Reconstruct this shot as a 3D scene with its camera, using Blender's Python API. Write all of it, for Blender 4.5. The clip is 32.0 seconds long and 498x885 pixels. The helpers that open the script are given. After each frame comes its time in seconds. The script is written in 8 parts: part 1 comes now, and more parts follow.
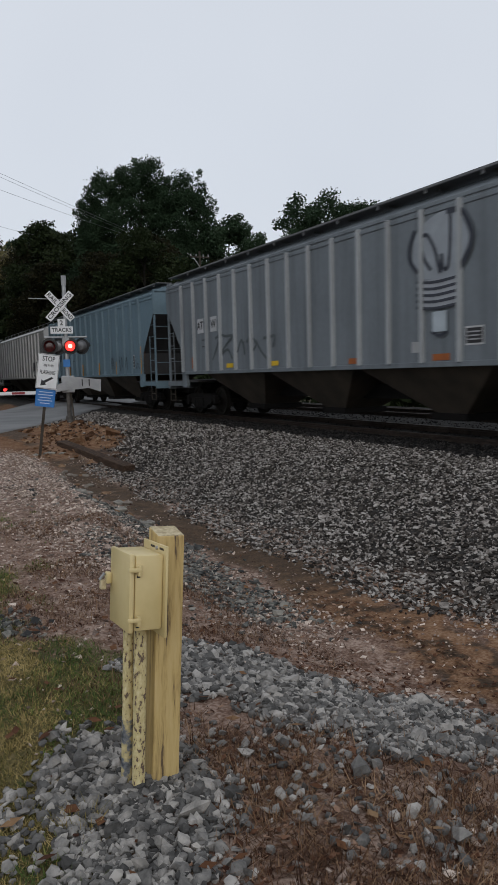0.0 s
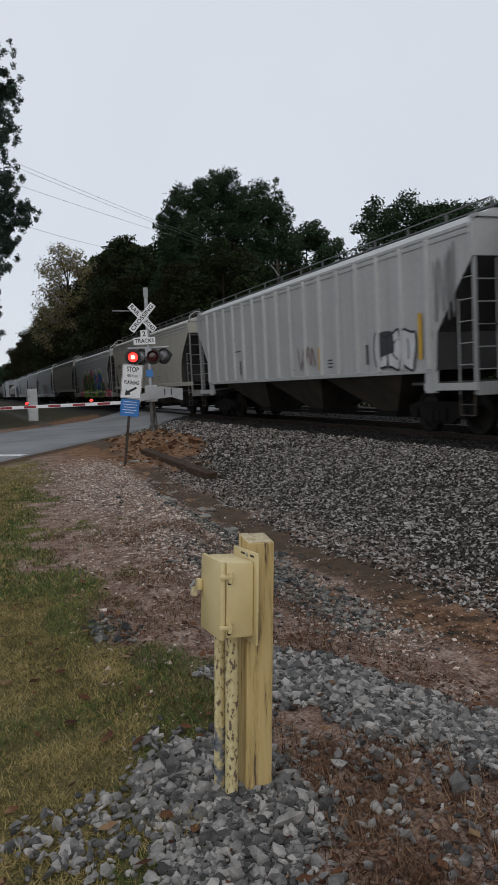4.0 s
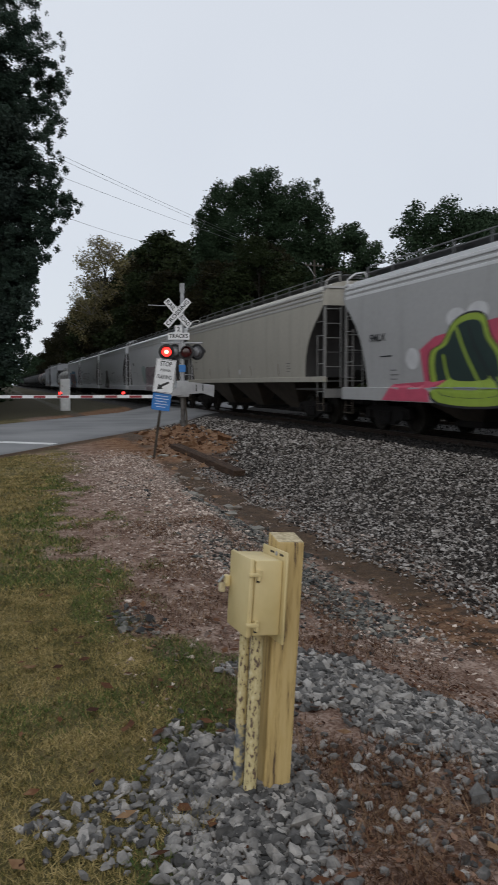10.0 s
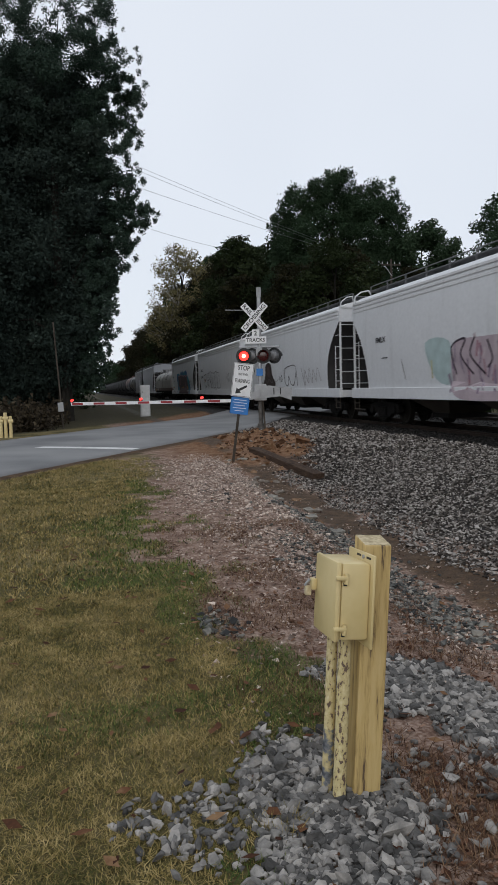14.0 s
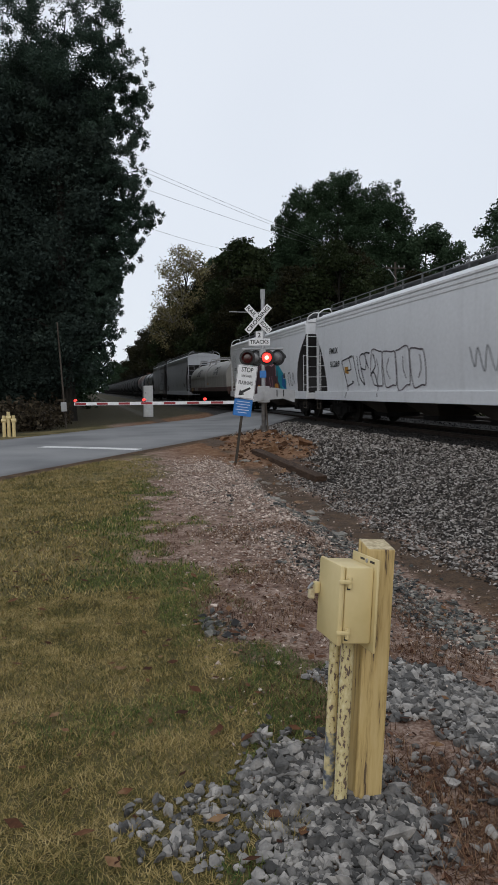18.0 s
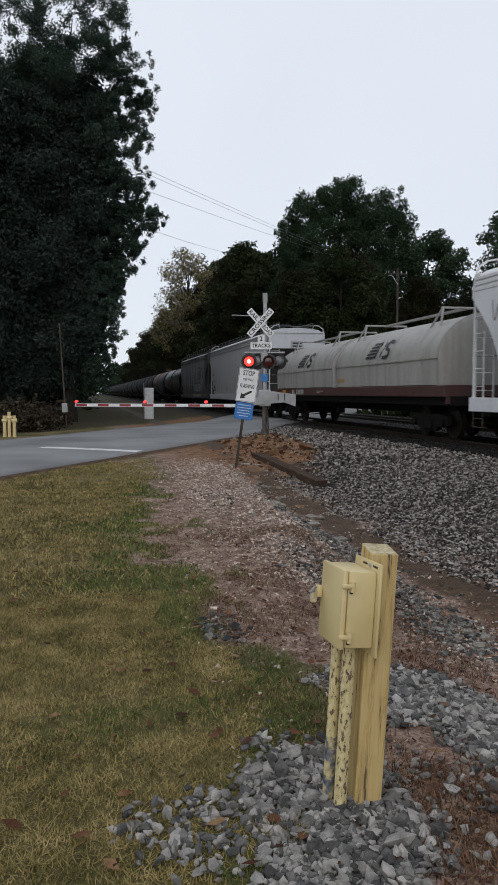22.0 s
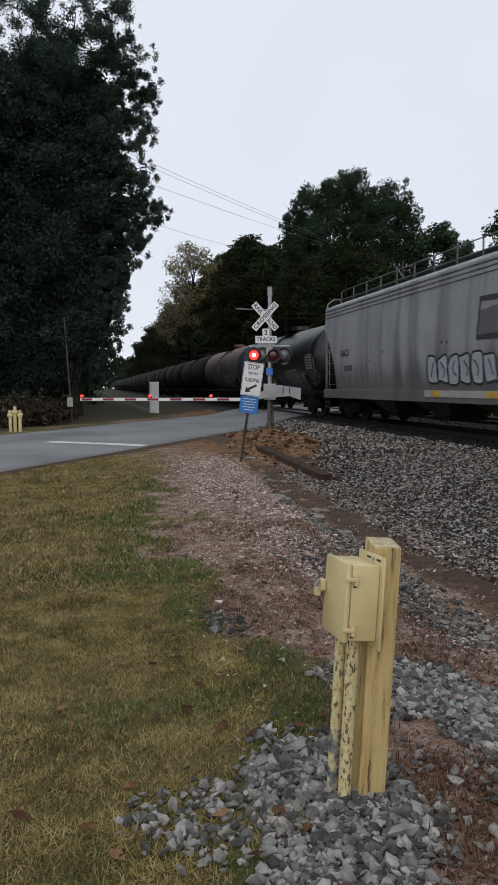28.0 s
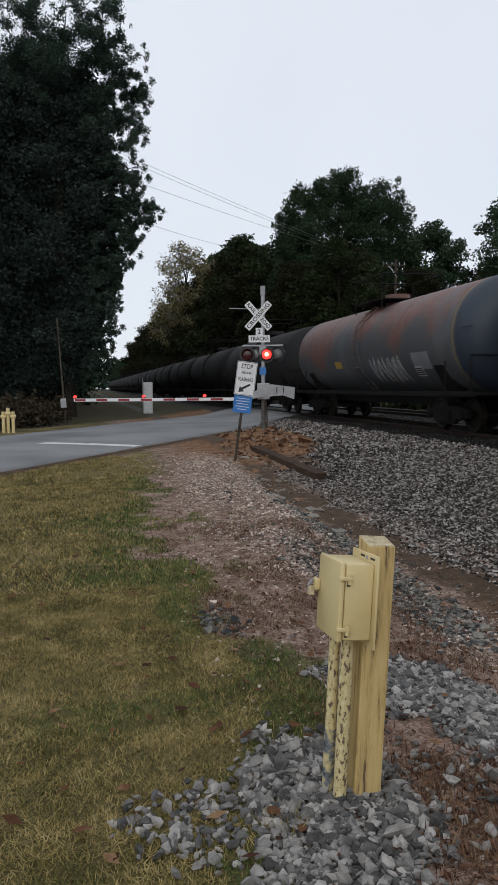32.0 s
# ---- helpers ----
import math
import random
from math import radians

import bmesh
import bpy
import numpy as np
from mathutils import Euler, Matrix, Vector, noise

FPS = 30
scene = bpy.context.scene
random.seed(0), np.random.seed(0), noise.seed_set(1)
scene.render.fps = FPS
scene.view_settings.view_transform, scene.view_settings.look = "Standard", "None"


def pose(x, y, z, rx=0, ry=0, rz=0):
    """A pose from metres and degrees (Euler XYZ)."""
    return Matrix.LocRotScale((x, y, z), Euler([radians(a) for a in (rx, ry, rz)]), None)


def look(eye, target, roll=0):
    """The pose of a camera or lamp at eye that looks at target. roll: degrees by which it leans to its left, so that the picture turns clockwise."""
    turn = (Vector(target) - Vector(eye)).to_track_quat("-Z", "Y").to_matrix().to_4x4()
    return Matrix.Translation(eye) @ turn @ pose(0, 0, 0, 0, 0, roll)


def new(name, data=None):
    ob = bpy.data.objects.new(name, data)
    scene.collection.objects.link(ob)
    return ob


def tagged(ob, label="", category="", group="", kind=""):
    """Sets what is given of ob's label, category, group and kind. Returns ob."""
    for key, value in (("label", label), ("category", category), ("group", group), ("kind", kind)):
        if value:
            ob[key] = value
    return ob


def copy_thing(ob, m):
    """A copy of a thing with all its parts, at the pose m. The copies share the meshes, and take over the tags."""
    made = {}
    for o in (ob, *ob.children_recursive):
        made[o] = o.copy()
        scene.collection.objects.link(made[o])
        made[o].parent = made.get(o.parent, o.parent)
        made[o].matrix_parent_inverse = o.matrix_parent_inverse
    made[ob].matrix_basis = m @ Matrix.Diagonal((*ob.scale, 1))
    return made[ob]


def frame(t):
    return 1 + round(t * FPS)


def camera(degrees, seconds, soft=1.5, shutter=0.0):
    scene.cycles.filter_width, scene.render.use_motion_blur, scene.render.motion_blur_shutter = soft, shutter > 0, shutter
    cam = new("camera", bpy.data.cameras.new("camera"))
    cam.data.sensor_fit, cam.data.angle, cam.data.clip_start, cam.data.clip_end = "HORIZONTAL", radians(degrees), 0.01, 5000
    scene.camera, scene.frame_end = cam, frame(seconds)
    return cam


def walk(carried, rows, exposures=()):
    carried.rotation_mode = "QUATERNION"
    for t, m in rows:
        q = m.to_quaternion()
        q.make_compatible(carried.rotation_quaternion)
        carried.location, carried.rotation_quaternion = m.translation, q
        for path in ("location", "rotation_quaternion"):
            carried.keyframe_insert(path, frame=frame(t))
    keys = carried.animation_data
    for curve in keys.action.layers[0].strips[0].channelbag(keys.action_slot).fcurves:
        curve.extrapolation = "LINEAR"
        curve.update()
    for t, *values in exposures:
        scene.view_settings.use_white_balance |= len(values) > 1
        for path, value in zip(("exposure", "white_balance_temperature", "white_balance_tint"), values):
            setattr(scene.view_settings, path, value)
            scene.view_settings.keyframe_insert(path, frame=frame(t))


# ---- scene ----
import itertools
import functools

# ---- camera: a phone held by hand, panning a little ----
cam = camera(37.35, 32.0, soft=1.2, shutter=0.4)
# t, x, y, z, yaw, pitch, roll
ROWS = [
    (0, 0.096, -0.051, 1.603, -27.001, -5.223, 1.634), (0.5, 0.108, -0.042, 1.593, -27.738, -5.589, 1.926),
    (1, 0.112, -0.056, 1.598, -29.862, -5.687, 1.176), (1.5, 0.11, -0.031, 1.593, -28.105, -6.129, 1.037),
    (2, 0.104, -0.04, 1.592, -27.738, -6.218, 2.081), (2.5, 0.106, -0.026, 1.591, -26.171, -5.96, 2.931),
    (3, 0.093, -0.01, 1.592, -23.542, -4.961, 2.78), (3.5, 0.08, -0.005, 1.596, -21.486, -4.799, 2.436),
    (4, 0.073, -0.014, 1.6, -20.889, -4.457, 2.889), (4.5, 0.063, -0.015, 1.604, -19.748, -4.436, 2.684),
    (6.5, 0.069, 0.007, 1.587, -19.564, -5.104, 1.929), (7, 0.072, 0.005, 1.592, -19.885, -5.011, 1.611),
    (7.5, 0.073, 0.008, 1.59, -19.64, -5.186, 1.758), (8, 0.077, 0.01, 1.589, -19.408, -4.621, 1.672),
    (8.5, 0.06, 0.006, 1.591, -19.07, -4.867, 1.325), (9, 0.068, 0.025, 1.576, -20.293, -5.687, 1.485),
    (9.5, 0.063, 0.011, 1.585, -21.446, -4.769, 0.464), (10, 0.046, -0.007, 1.597, -18.509, -4.455, 0.271),
    (10.5, 0.036, 0.004, 1.595, -15.111, -4.033, 0.585), (11, 0.026, 0.012, 1.596, -13.66, -4.164, 0.736),
    (11.5, 0.014, -0.008, 1.605, -13.343, -4.028, 0.835), (12, 0.006, 0.004, 1.597, -12.6, -4.161, 0.789),
    (12.5, 0.016, 0.004, 1.596, -12.705, -4.099, 1.245), (13, 0.019, 0.006, 1.596, -12.474, -3.921, 1.482),
    (13.5, 0.027, 0.012, 1.593, -12.54, -4.187, 1.738), (15.5, 0.004, 0.013, 1.596, -12.764, -3.581, 0.07),
    (16, 0.012, 0.004, 1.599, -12.749, -3.545, 0.493), (16.5, 0.014, 0.013, 1.595, -12.341, -3.721, 0.641),
    (17, 0.015, 0.004, 1.598, -12.555, -3.857, 0.88), (17.5, 0.012, 0.014, 1.596, -12.449, -3.971, 0.833),
    (18, 0.011, 0.006, 1.6, -12.356, -3.99, 0.879), (18.5, 0.001, 0.006, 1.601, -12.385, -3.847, 0.336),
    (19, -0.006, -0.002, 1.603, -12.506, -3.593, 0.025), (19.5, -0.006, -0.006, 1.603, -12.747, -3.58, 0.004),
    (20, 0.005, 0.002, 1.599, -13.108, -3.379, 0.013), (20.5, 0.009, 0.006, 1.597, -13.283, -3.71, 0.211),
    (21, 0.002, 0.013, 1.598, -13.081, -3.55, -0.053), (21.5, -0.002, -0.002, 1.599, -12.588, -3.449, 0.271),
    (22, -0.006, 0.012, 1.596, -12.313, -3.709, 0.056), (22.5, -0.002, 0, 1.599, -12.793, -3.651, 0.091),
    (23, -0.007, -0.006, 1.601, -12.521, -3.64, -0.09), (23.5, -0.016, -0.006, 1.603, -11.979, -3.897, 0.014),
    (24, -0.013, -0.001, 1.601, -12.017, -3.811, 0.373), (24.5, -0.023, -0.008, 1.607, -11.898, -3.727, -0.083),
    (26.5, -0.003, -0.002, 1.603, -12.302, -3.763, 0.377), (27, -0.004, -0, 1.604, -11.816, -4.208, 0.284),
    (27.5, -0, 0.003, 1.601, -12.408, -4.197, 0.355), (28, -0.002, -0.001, 1.6, -11.908, -4.2, 0.27),
    (28.5, 0.006, 0.01, 1.595, -12.843, -4.295, 0.529), (29, 0.006, 0.004, 1.599, -12.376, -4.461, 0.675),
    (29.5, 0.002, 0.008, 1.594, -12.526, -4.545, 0.73), (30, 0.003, 0.01, 1.594, -12.443, -4.58, 0.911),
    (30.5, 0.008, 0.014, 1.593, -12.363, -4.426, 1.042), (31, 0.009, 0.017, 1.591, -12.098, -4.667, 1.061),
    (31.5, 0.017, 0.027, 1.59, -12.626, -4.53, 1.001), (32, 0.011, 0.018, 1.595, -12.378, -4.226, 0.684),
]
walk(cam, [(t, pose(x, y, z, 90 + pitch, roll, yaw)) for t, x, y, z, yaw, pitch, roll in ROWS],
     exposures=[(0, -0.14), (3, -0.12), (9, -0.09), (10.2, -0.09), (10.8, 0.0), (12, 0.06), (32, 0.06)])

# ---- light: an overcast evening sky ----
world = bpy.data.worlds.new("overcast")
scene.world = world
world.use_nodes = True
wn, wl = world.node_tree.nodes, world.node_tree.links
sky = wn.new("ShaderNodeTexSky")
sky.sky_type, sky.sun_disc = "NISHITA", False
sky.sun_elevation, sky.sun_rotation = radians(18), radians(200)
sky_scale = wn.new("ShaderNodeVectorMath")
sky_scale.operation = "SCALE"
sky_scale.inputs["Scale"].default_value = 0.10
wl.new(sky.outputs[0], sky_scale.inputs[0])
# the cloud deck hides the blue: a soft grey layer with broad, faint folds
tc = wn.new("ShaderNodeTexCoord")
fold = wn.new("ShaderNodeTexNoise")
fold.inputs["Scale"].default_value, fold.inputs["Detail"].default_value = 1.6, 3.0
wl.new(tc.outputs["Generated"], fold.inputs["Vector"])
deck = wn.new("ShaderNodeValToRGB")
deck.color_ramp.elements[0].position, deck.color_ramp.elements[0].color = 0.3, (0.705, 0.752, 0.835, 1)
deck.color_ramp.elements[1].position, deck.color_ramp.elements[1].color = 0.7, (0.785, 0.832, 0.91, 1)
wl.new(fold.outputs["Fac"], deck.inputs[0])
blend = wn.new("ShaderNodeMixRGB")
blend.inputs[0].default_value = 0.92
wl.new(sky_scale.outputs[0], blend.inputs[1])
wl.new(deck.outputs[0], blend.inputs[2])
wl.new(blend.outputs[0], wn["Background"].inputs["Color"])
wn["Background"].inputs["Strength"].default_value = 1.0
sun = new("sun", bpy.data.lights.new("sun", "SUN"))
sun.data.energy, sun.data.angle, sun.data.color = 0.5, radians(40), (1.0, 0.97, 0.92)
sun.matrix_world = look((0, 0, 100), (34, 94, 55))

# ---- materials ----
def shader(name):
    m = bpy.data.materials.new(name)
    m.use_nodes = True
    return m, m.node_tree.nodes, m.node_tree.links, m.node_tree.nodes["Principled BSDF"]


def grainy(name, stops, scale=8.0, detail=6.0, rough=0.7, metal=0.0, bump=0.3, fine=60.0, coat=0.0, stretch=(1, 1, 1), spread=0.18, depth=0.02, vary=0.0):
    """A surface whose colour wanders between stops on a broad and a fine scale, with a little relief."""
    m, n, l, b = shader(name)
    co = n.new("ShaderNodeTexCoord")
    mp = n.new("ShaderNodeMapping")
    mp.inputs["Scale"].default_value = stretch
    l.new(co.outputs["Object"], mp.inputs[0])
    big = n.new("ShaderNodeTexNoise")
    big.inputs["Scale"].default_value, big.inputs["Detail"].default_value = scale, detail
    small = n.new("ShaderNodeTexNoise")
    small.inputs["Scale"].default_value, small.inputs["Detail"].default_value = fine, 4.0
    l.new(mp.outputs[0], big.inputs["Vector"])
    l.new(mp.outputs[0], small.inputs["Vector"])
    mix = n.new("ShaderNodeMath")
    mix.operation = "MULTIPLY_ADD"
    mix.inputs[1].default_value = spread * 2
    l.new(small.outputs["Fac"], mix.inputs[0])
    l.new(big.outputs["Fac"], mix.inputs[2])
    sub = n.new("ShaderNodeMath")
    sub.operation = "SUBTRACT"
    sub.inputs[1].default_value = spread
    l.new(mix.outputs[0], sub.inputs[0])
    last = sub
    if vary:
        info = n.new("ShaderNodeNewGeometry")
        add = n.new("ShaderNodeMath")
        add.operation = "MULTIPLY_ADD"
        add.inputs[1].default_value = vary
        l.new(info.outputs["Random Per Island"], add.inputs[0])
        l.new(sub.outputs[0], add.inputs[2])
        off = n.new("ShaderNodeMath")
        off.operation = "SUBTRACT"
        off.inputs[1].default_value = vary / 2
        l.new(add.outputs[0], off.inputs[0])
        last = off
    ramp = n.new("ShaderNodeValToRGB")
    els = ramp.color_ramp.elements
    while len(els) < len(stops):
        els.new(0.5)
    for e, (p, c) in zip(els, stops):
        e.position, e.color = p, (*c, 1)
    l.new(last.outputs[0], ramp.inputs[0])
    l.new(ramp.outputs[0], b.inputs["Base Color"])
    b.inputs["Roughness"].default_value, b.inputs["Metallic"].default_value = rough, metal
    b.inputs["Coat Weight"].default_value = coat
    if "leaf" in name:
        b.inputs["Specular IOR Level"].default_value = 0.08
    elif rough >= 0.8:
        b.inputs["Specular IOR Level"].default_value = 0.22
    if bump:
        bp = n.new("ShaderNodeBump")
        bp.inputs["Strength"].default_value, bp.inputs["Distance"].default_value = bump, depth
        l.new(sub.outputs[0], bp.inputs["Height"])
        l.new(bp.outputs[0], b.inputs["Normal"])
    return m


def plain(name, c, rough=0.5, metal=0.0, glow=0.0, bump=0.0):
    """A paint or metal with slight mottling."""
    d = tuple(min(1, v * 0.82) for v in c)
    m = grainy(name, [(0.3, d), (0.7, c)], scale=5, rough=rough, metal=metal, bump=bump, depth=0.004)
    if glow:
        b = m.node_tree.nodes["Principled BSDF"]
        b.inputs["Emission Color"].default_value, b.inputs["Emission Strength"].default_value = (*c, 1), glow
    return m


def car_paint(name, clean, dirt, rust=(0.10, 0.055, 0.035), streak=0.5, rough=0.55, rusty=0.3):
    """Weathered car paint: upright streaks of grime, blotches and a few rust spots."""
    m, n, l, b = shader(name)
    co = n.new("ShaderNodeTexCoord")

    def tex(sx, sy, sz, detail=5.0):
        mp = n.new("ShaderNodeMapping")
        mp.inputs["Scale"].default_value = (sx, sy, sz)
        l.new(co.outputs["Object"], mp.inputs[0])
        t = n.new("ShaderNodeTexNoise")
        t.inputs["Scale"].default_value, t.inputs["Detail"].default_value = 1.0, detail
        l.new(mp.outputs[0], t.inputs["Vector"])
        return t.outputs["Fac"]

    def ramp(src, a, b2):
        r = n.new("ShaderNodeMapRange")
        r.inputs["From Min"].default_value, r.inputs["From Max"].default_value = a, b2
        l.new(src, r.inputs["Value"])
        return r.outputs[0]

    def mixed(f, c1, c2):
        x = n.new("ShaderNodeMixRGB")
        l.new(f, x.inputs[0])
        for i, c in ((1, c1), (2, c2)):
            if isinstance(c, tuple):
                x.inputs[i].default_value = (*c, 1)
            else:
                l.new(c, x.inputs[i])
        return x.outputs[0]
    streaks = ramp(tex(3.0, 3.0, 0.22), 0.62 - 0.3 * streak, 0.85)
    blot = ramp(tex(0.5, 0.5, 0.7), 0.4, 0.75)
    fine = ramp(tex(9, 9, 9), 0.3, 0.9)
    base = mixed(blot, clean, tuple(0.7 * c + 0.3 * d for c, d in zip(clean, dirt)))
    base = mixed(streaks, base, dirt)
    spots = ramp(tex(2.2, 2.2, 1.4, 9.0), 0.78 - 0.25 * rusty, 0.86 - 0.2 * rusty)
    base = mixed(spots, base, rust)
    grime = n.new("ShaderNodeMixRGB")
    grime.blend_type = "MULTIPLY"
    grime.inputs[0].default_value = 0.14
    l.new(base, grime.inputs[1])
    l.new(fine, grime.inputs[2])
    l.new(grime.outputs[0], b.inputs["Base Color"])
    b.inputs["Roughness"].default_value = rough
    bp = n.new("ShaderNodeBump")
    bp.inputs["Strength"].default_value, bp.inputs["Distance"].default_value = 0.25, 0.02
    l.new(blot, bp.inputs["Height"])
    l.new(bp.outputs[0], b.inputs["Normal"])
    return m


M = {}
M["rock"] = grainy("grey_granite", [(0.1, (0.055, 0.053, 0.050)), (0.38, (0.133, 0.127, 0.120)), (0.62, (0.230, 0.217, 0.200)), (0.92, (0.414, 0.387, 0.355))], scale=14, fine=90, vary=0.8, rough=0.85, bump=0.5, depth=0.006)
M["ballast"] = grainy("ballast_stone", [(0.2, (0.024, 0.020, 0.017)), (0.45, (0.079, 0.068, 0.059)), (0.64, (0.207, 0.183, 0.164)), (0.88, (0.422, 0.392, 0.361))], scale=14, fine=70, vary=0.85, rough=0.9, bump=0.3, depth=0.006)
M["pale_rock"] = grainy("pale_dusty_stone", [(0.15, (0.127, 0.094, 0.076)), (0.45, (0.309, 0.238, 0.199)), (0.7, (0.505, 0.410, 0.344)), (0.95, (0.759, 0.642, 0.550))], scale=14, fine=90, vary=0.75, rough=0.9, bump=0.3, depth=0.005)
M["clay_rock"] = grainy("clay_stained_rock", [(0.3, (0.10, 0.055, 0.03)), (0.6, (0.24, 0.15, 0.09)), (0.9, (0.36, 0.27, 0.19))], scale=10, fine=50, rough=0.9, bump=0.5, depth=0.01)
M["ditch_rock"] = grainy("dull_pale_rock", [(0.2, (0.10, 0.08, 0.065)), (0.55, (0.22, 0.19, 0.16)), (0.9, (0.36, 0.32, 0.28))], scale=10, fine=50, rough=0.9, bump=0.5, depth=0.01)
M["blue_rock"] = grainy("blue_grey_stone", [(0.15, (0.034, 0.035, 0.035)), (0.5, (0.113, 0.113, 0.103)), (0.95, (0.323, 0.299, 0.257))], scale=14, fine=90, vary=0.75, rough=0.85, bump=0.3, depth=0.005)
M["asphalt"] = grainy("worn_asphalt", [(0.3, (0.152, 0.154, 0.157)), (0.55, (0.228, 0.228, 0.228)), (0.8, (0.294, 0.293, 0.285))], scale=0.35, fine=40, rough=0.85, bump=0.3, depth=0.006, spread=0.12)
M["line"] = grainy("worn_road_paint", [(0.25, (0.2, 0.2, 0.2)), (0.42, (0.62, 0.62, 0.6)), (0.8, (0.75, 0.75, 0.73))], scale=3, fine=30, rough=0.7, bump=0.2, depth=0.003)
M["tie"] = grainy("creosoted_wood", [(0.3, (0.012, 0.010, 0.008)), (0.7, (0.036, 0.028, 0.023))], scale=3, stretch=(1, 6, 6), rough=0.9, bump=0.6)
M["beam"] = grainy("brown_weathered_timber", [(0.3, (0.025, 0.015, 0.010)), (0.6, (0.070, 0.043, 0.028)), (0.9, (0.110, 0.075, 0.050))], scale=4, stretch=(6, 1, 6), rough=0.9, bump=0.7)
M["rail"] = grainy("rusty_rail_steel", [(0.3, (0.024, 0.017, 0.013)), (0.7, (0.057, 0.041, 0.032))], scale=6, rough=0.6, metal=0.6)
M["under"] = grainy("near_black_underframe", [(0.3, (0.003, 0.003, 0.003)), (0.7, (0.010, 0.008, 0.007))], scale=3, rough=0.8)
M["hopper_dark"] = grainy("grimy_hopper_bay", [(0.3, (0.034, 0.027, 0.020)), (0.7, (0.078, 0.061, 0.044))], scale=1.5, rough=0.75)
M["wheel"] = grainy("wheel_steel", [(0.3, (0.009, 0.008, 0.006)), (0.7, (0.024, 0.020, 0.015))], scale=8, rough=0.6, metal=0.5)
M["leaf_dark"] = grainy("dark_leaf", [(0.2, (0.014, 0.026, 0.013)), (0.6, (0.036, 0.061, 0.032)), (0.95, (0.077, 0.105, 0.063))], scale=0.4, fine=5, vary=0.28, rough=0.7, bump=0)
M["leaf_side"] = grainy("grey_green_leaf", [(0.2, (0.016, 0.030, 0.022)), (0.6, (0.043, 0.068, 0.049)), (0.95, (0.094, 0.128, 0.113))], scale=0.4, fine=5, vary=0.45, rough=0.6, bump=0)
M["leaf_mid"] = grainy("mid_green_leaf", [(0.2, (0.012, 0.019, 0.006)), (0.6, (0.024, 0.034, 0.013)), (0.95, (0.044, 0.051, 0.022))], scale=0.4, fine=5, vary=0.28, rough=0.7, bump=0)
# darker copy of the leaf colour, painting in the inner crown's shade
M["leaf_deep"] = grainy("deep_shade_leaf", [(0.2, (0.015, 0.023, 0.020)), (0.6, (0.034, 0.049, 0.040)), (0.95, (0.068, 0.087, 0.068))], scale=0.4, fine=5, vary=0.3, rough=0.7, bump=0)
M["leaf_gold"] = grainy("turning_leaf", [(0.2, (0.085, 0.074, 0.032)), (0.6, (0.171, 0.148, 0.069)), (0.95, (0.291, 0.256, 0.146))], scale=0.5, fine=5, vary=0.7, rough=0.7, bump=0)
M["leaf_rust"] = grainy("brownish_leaf", [(0.2, (0.011, 0.012, 0.005)), (0.6, (0.022, 0.021, 0.009)), (0.95, (0.042, 0.031, 0.013))], scale=0.4, fine=5, vary=0.28, rough=0.7, bump=0)
# bark colour darkened to hold the crown's shade over the trunk
M["dark_bark"] = grainy("shaded_bark", [(0.3, (0.012, 0.011, 0.009)), (0.7, (0.032, 0.028, 0.023))], scale=3, stretch=(3, 3, 0.6), rough=0.95, bump=0.8)
M["pale_bark"] = grainy("pale_twig_bark", [(0.3, (0.16, 0.15, 0.13)), (0.7, (0.34, 0.32, 0.28))], scale=3, rough=0.9, bump=0.3)
M["bark"] = grainy("bark", [(0.3, (0.03, 0.024, 0.018)), (0.7, (0.10, 0.085, 0.07))], scale=3, stretch=(3, 3, 0.6), rough=0.95, bump=0.8)
M["galv"] = grainy("galvanised_steel", [(0.3, (0.28, 0.285, 0.29)), (0.7, (0.42, 0.425, 0.43))], scale=6, rough=0.5, metal=0.5)
M["alu"] = grainy("grey_signal_paint", [(0.3, (0.272, 0.275, 0.279)), (0.7, (0.374, 0.377, 0.381))], scale=4, rough=0.5)
M["black"] = plain("black_paint", (0.015, 0.015, 0.016), 0.5)
M["ink"] = plain("black_sign_ink", (0.02, 0.02, 0.02), 0.6)
M["white"] = plain("white_sign_sheeting", (0.80, 0.80, 0.80), 0.5)
M["blue"] = plain("blue_sign_sheeting", (0.03, 0.19, 0.52), 0.5)
M["pale_ink"] = plain("pale_lettering", (0.6, 0.68, 0.8), 0.6)
M["red_stripe"] = plain("red_reflective", (0.270, 0.022, 0.028), 0.45)
M["glow"] = plain("lit_red_lens", (1.0, 0.028, 0.022), 0.3, glow=3.2)
M["glow_core"] = plain("hot_lamp_centre", (1.0, 0.62, 0.36), 0.3, glow=3.0)
M["lamp_back"] = grainy("weathered_lamp_casing", [(0.3, (0.10, 0.10, 0.105)), (0.7, (0.20, 0.20, 0.205))], scale=6, rough=0.45, metal=0.3)
# oily stones, darkened further so the colour holds the shade beneath the train
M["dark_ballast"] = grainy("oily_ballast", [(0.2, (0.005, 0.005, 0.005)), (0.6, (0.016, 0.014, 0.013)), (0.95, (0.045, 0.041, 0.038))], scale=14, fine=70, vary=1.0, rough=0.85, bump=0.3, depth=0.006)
# mast steel darkened to hold the shade low on the pole
M["mast_foot"] = grainy("shade_darkened_mast_foot", [(0.3, (0.05, 0.045, 0.04)), (0.7, (0.13, 0.12, 0.11))], scale=8, rough=0.7, metal=0.3)
M["glow_small"] = plain("lit_gate_lamp", (1.0, 0.035, 0.03), 0.3, glow=2.5)
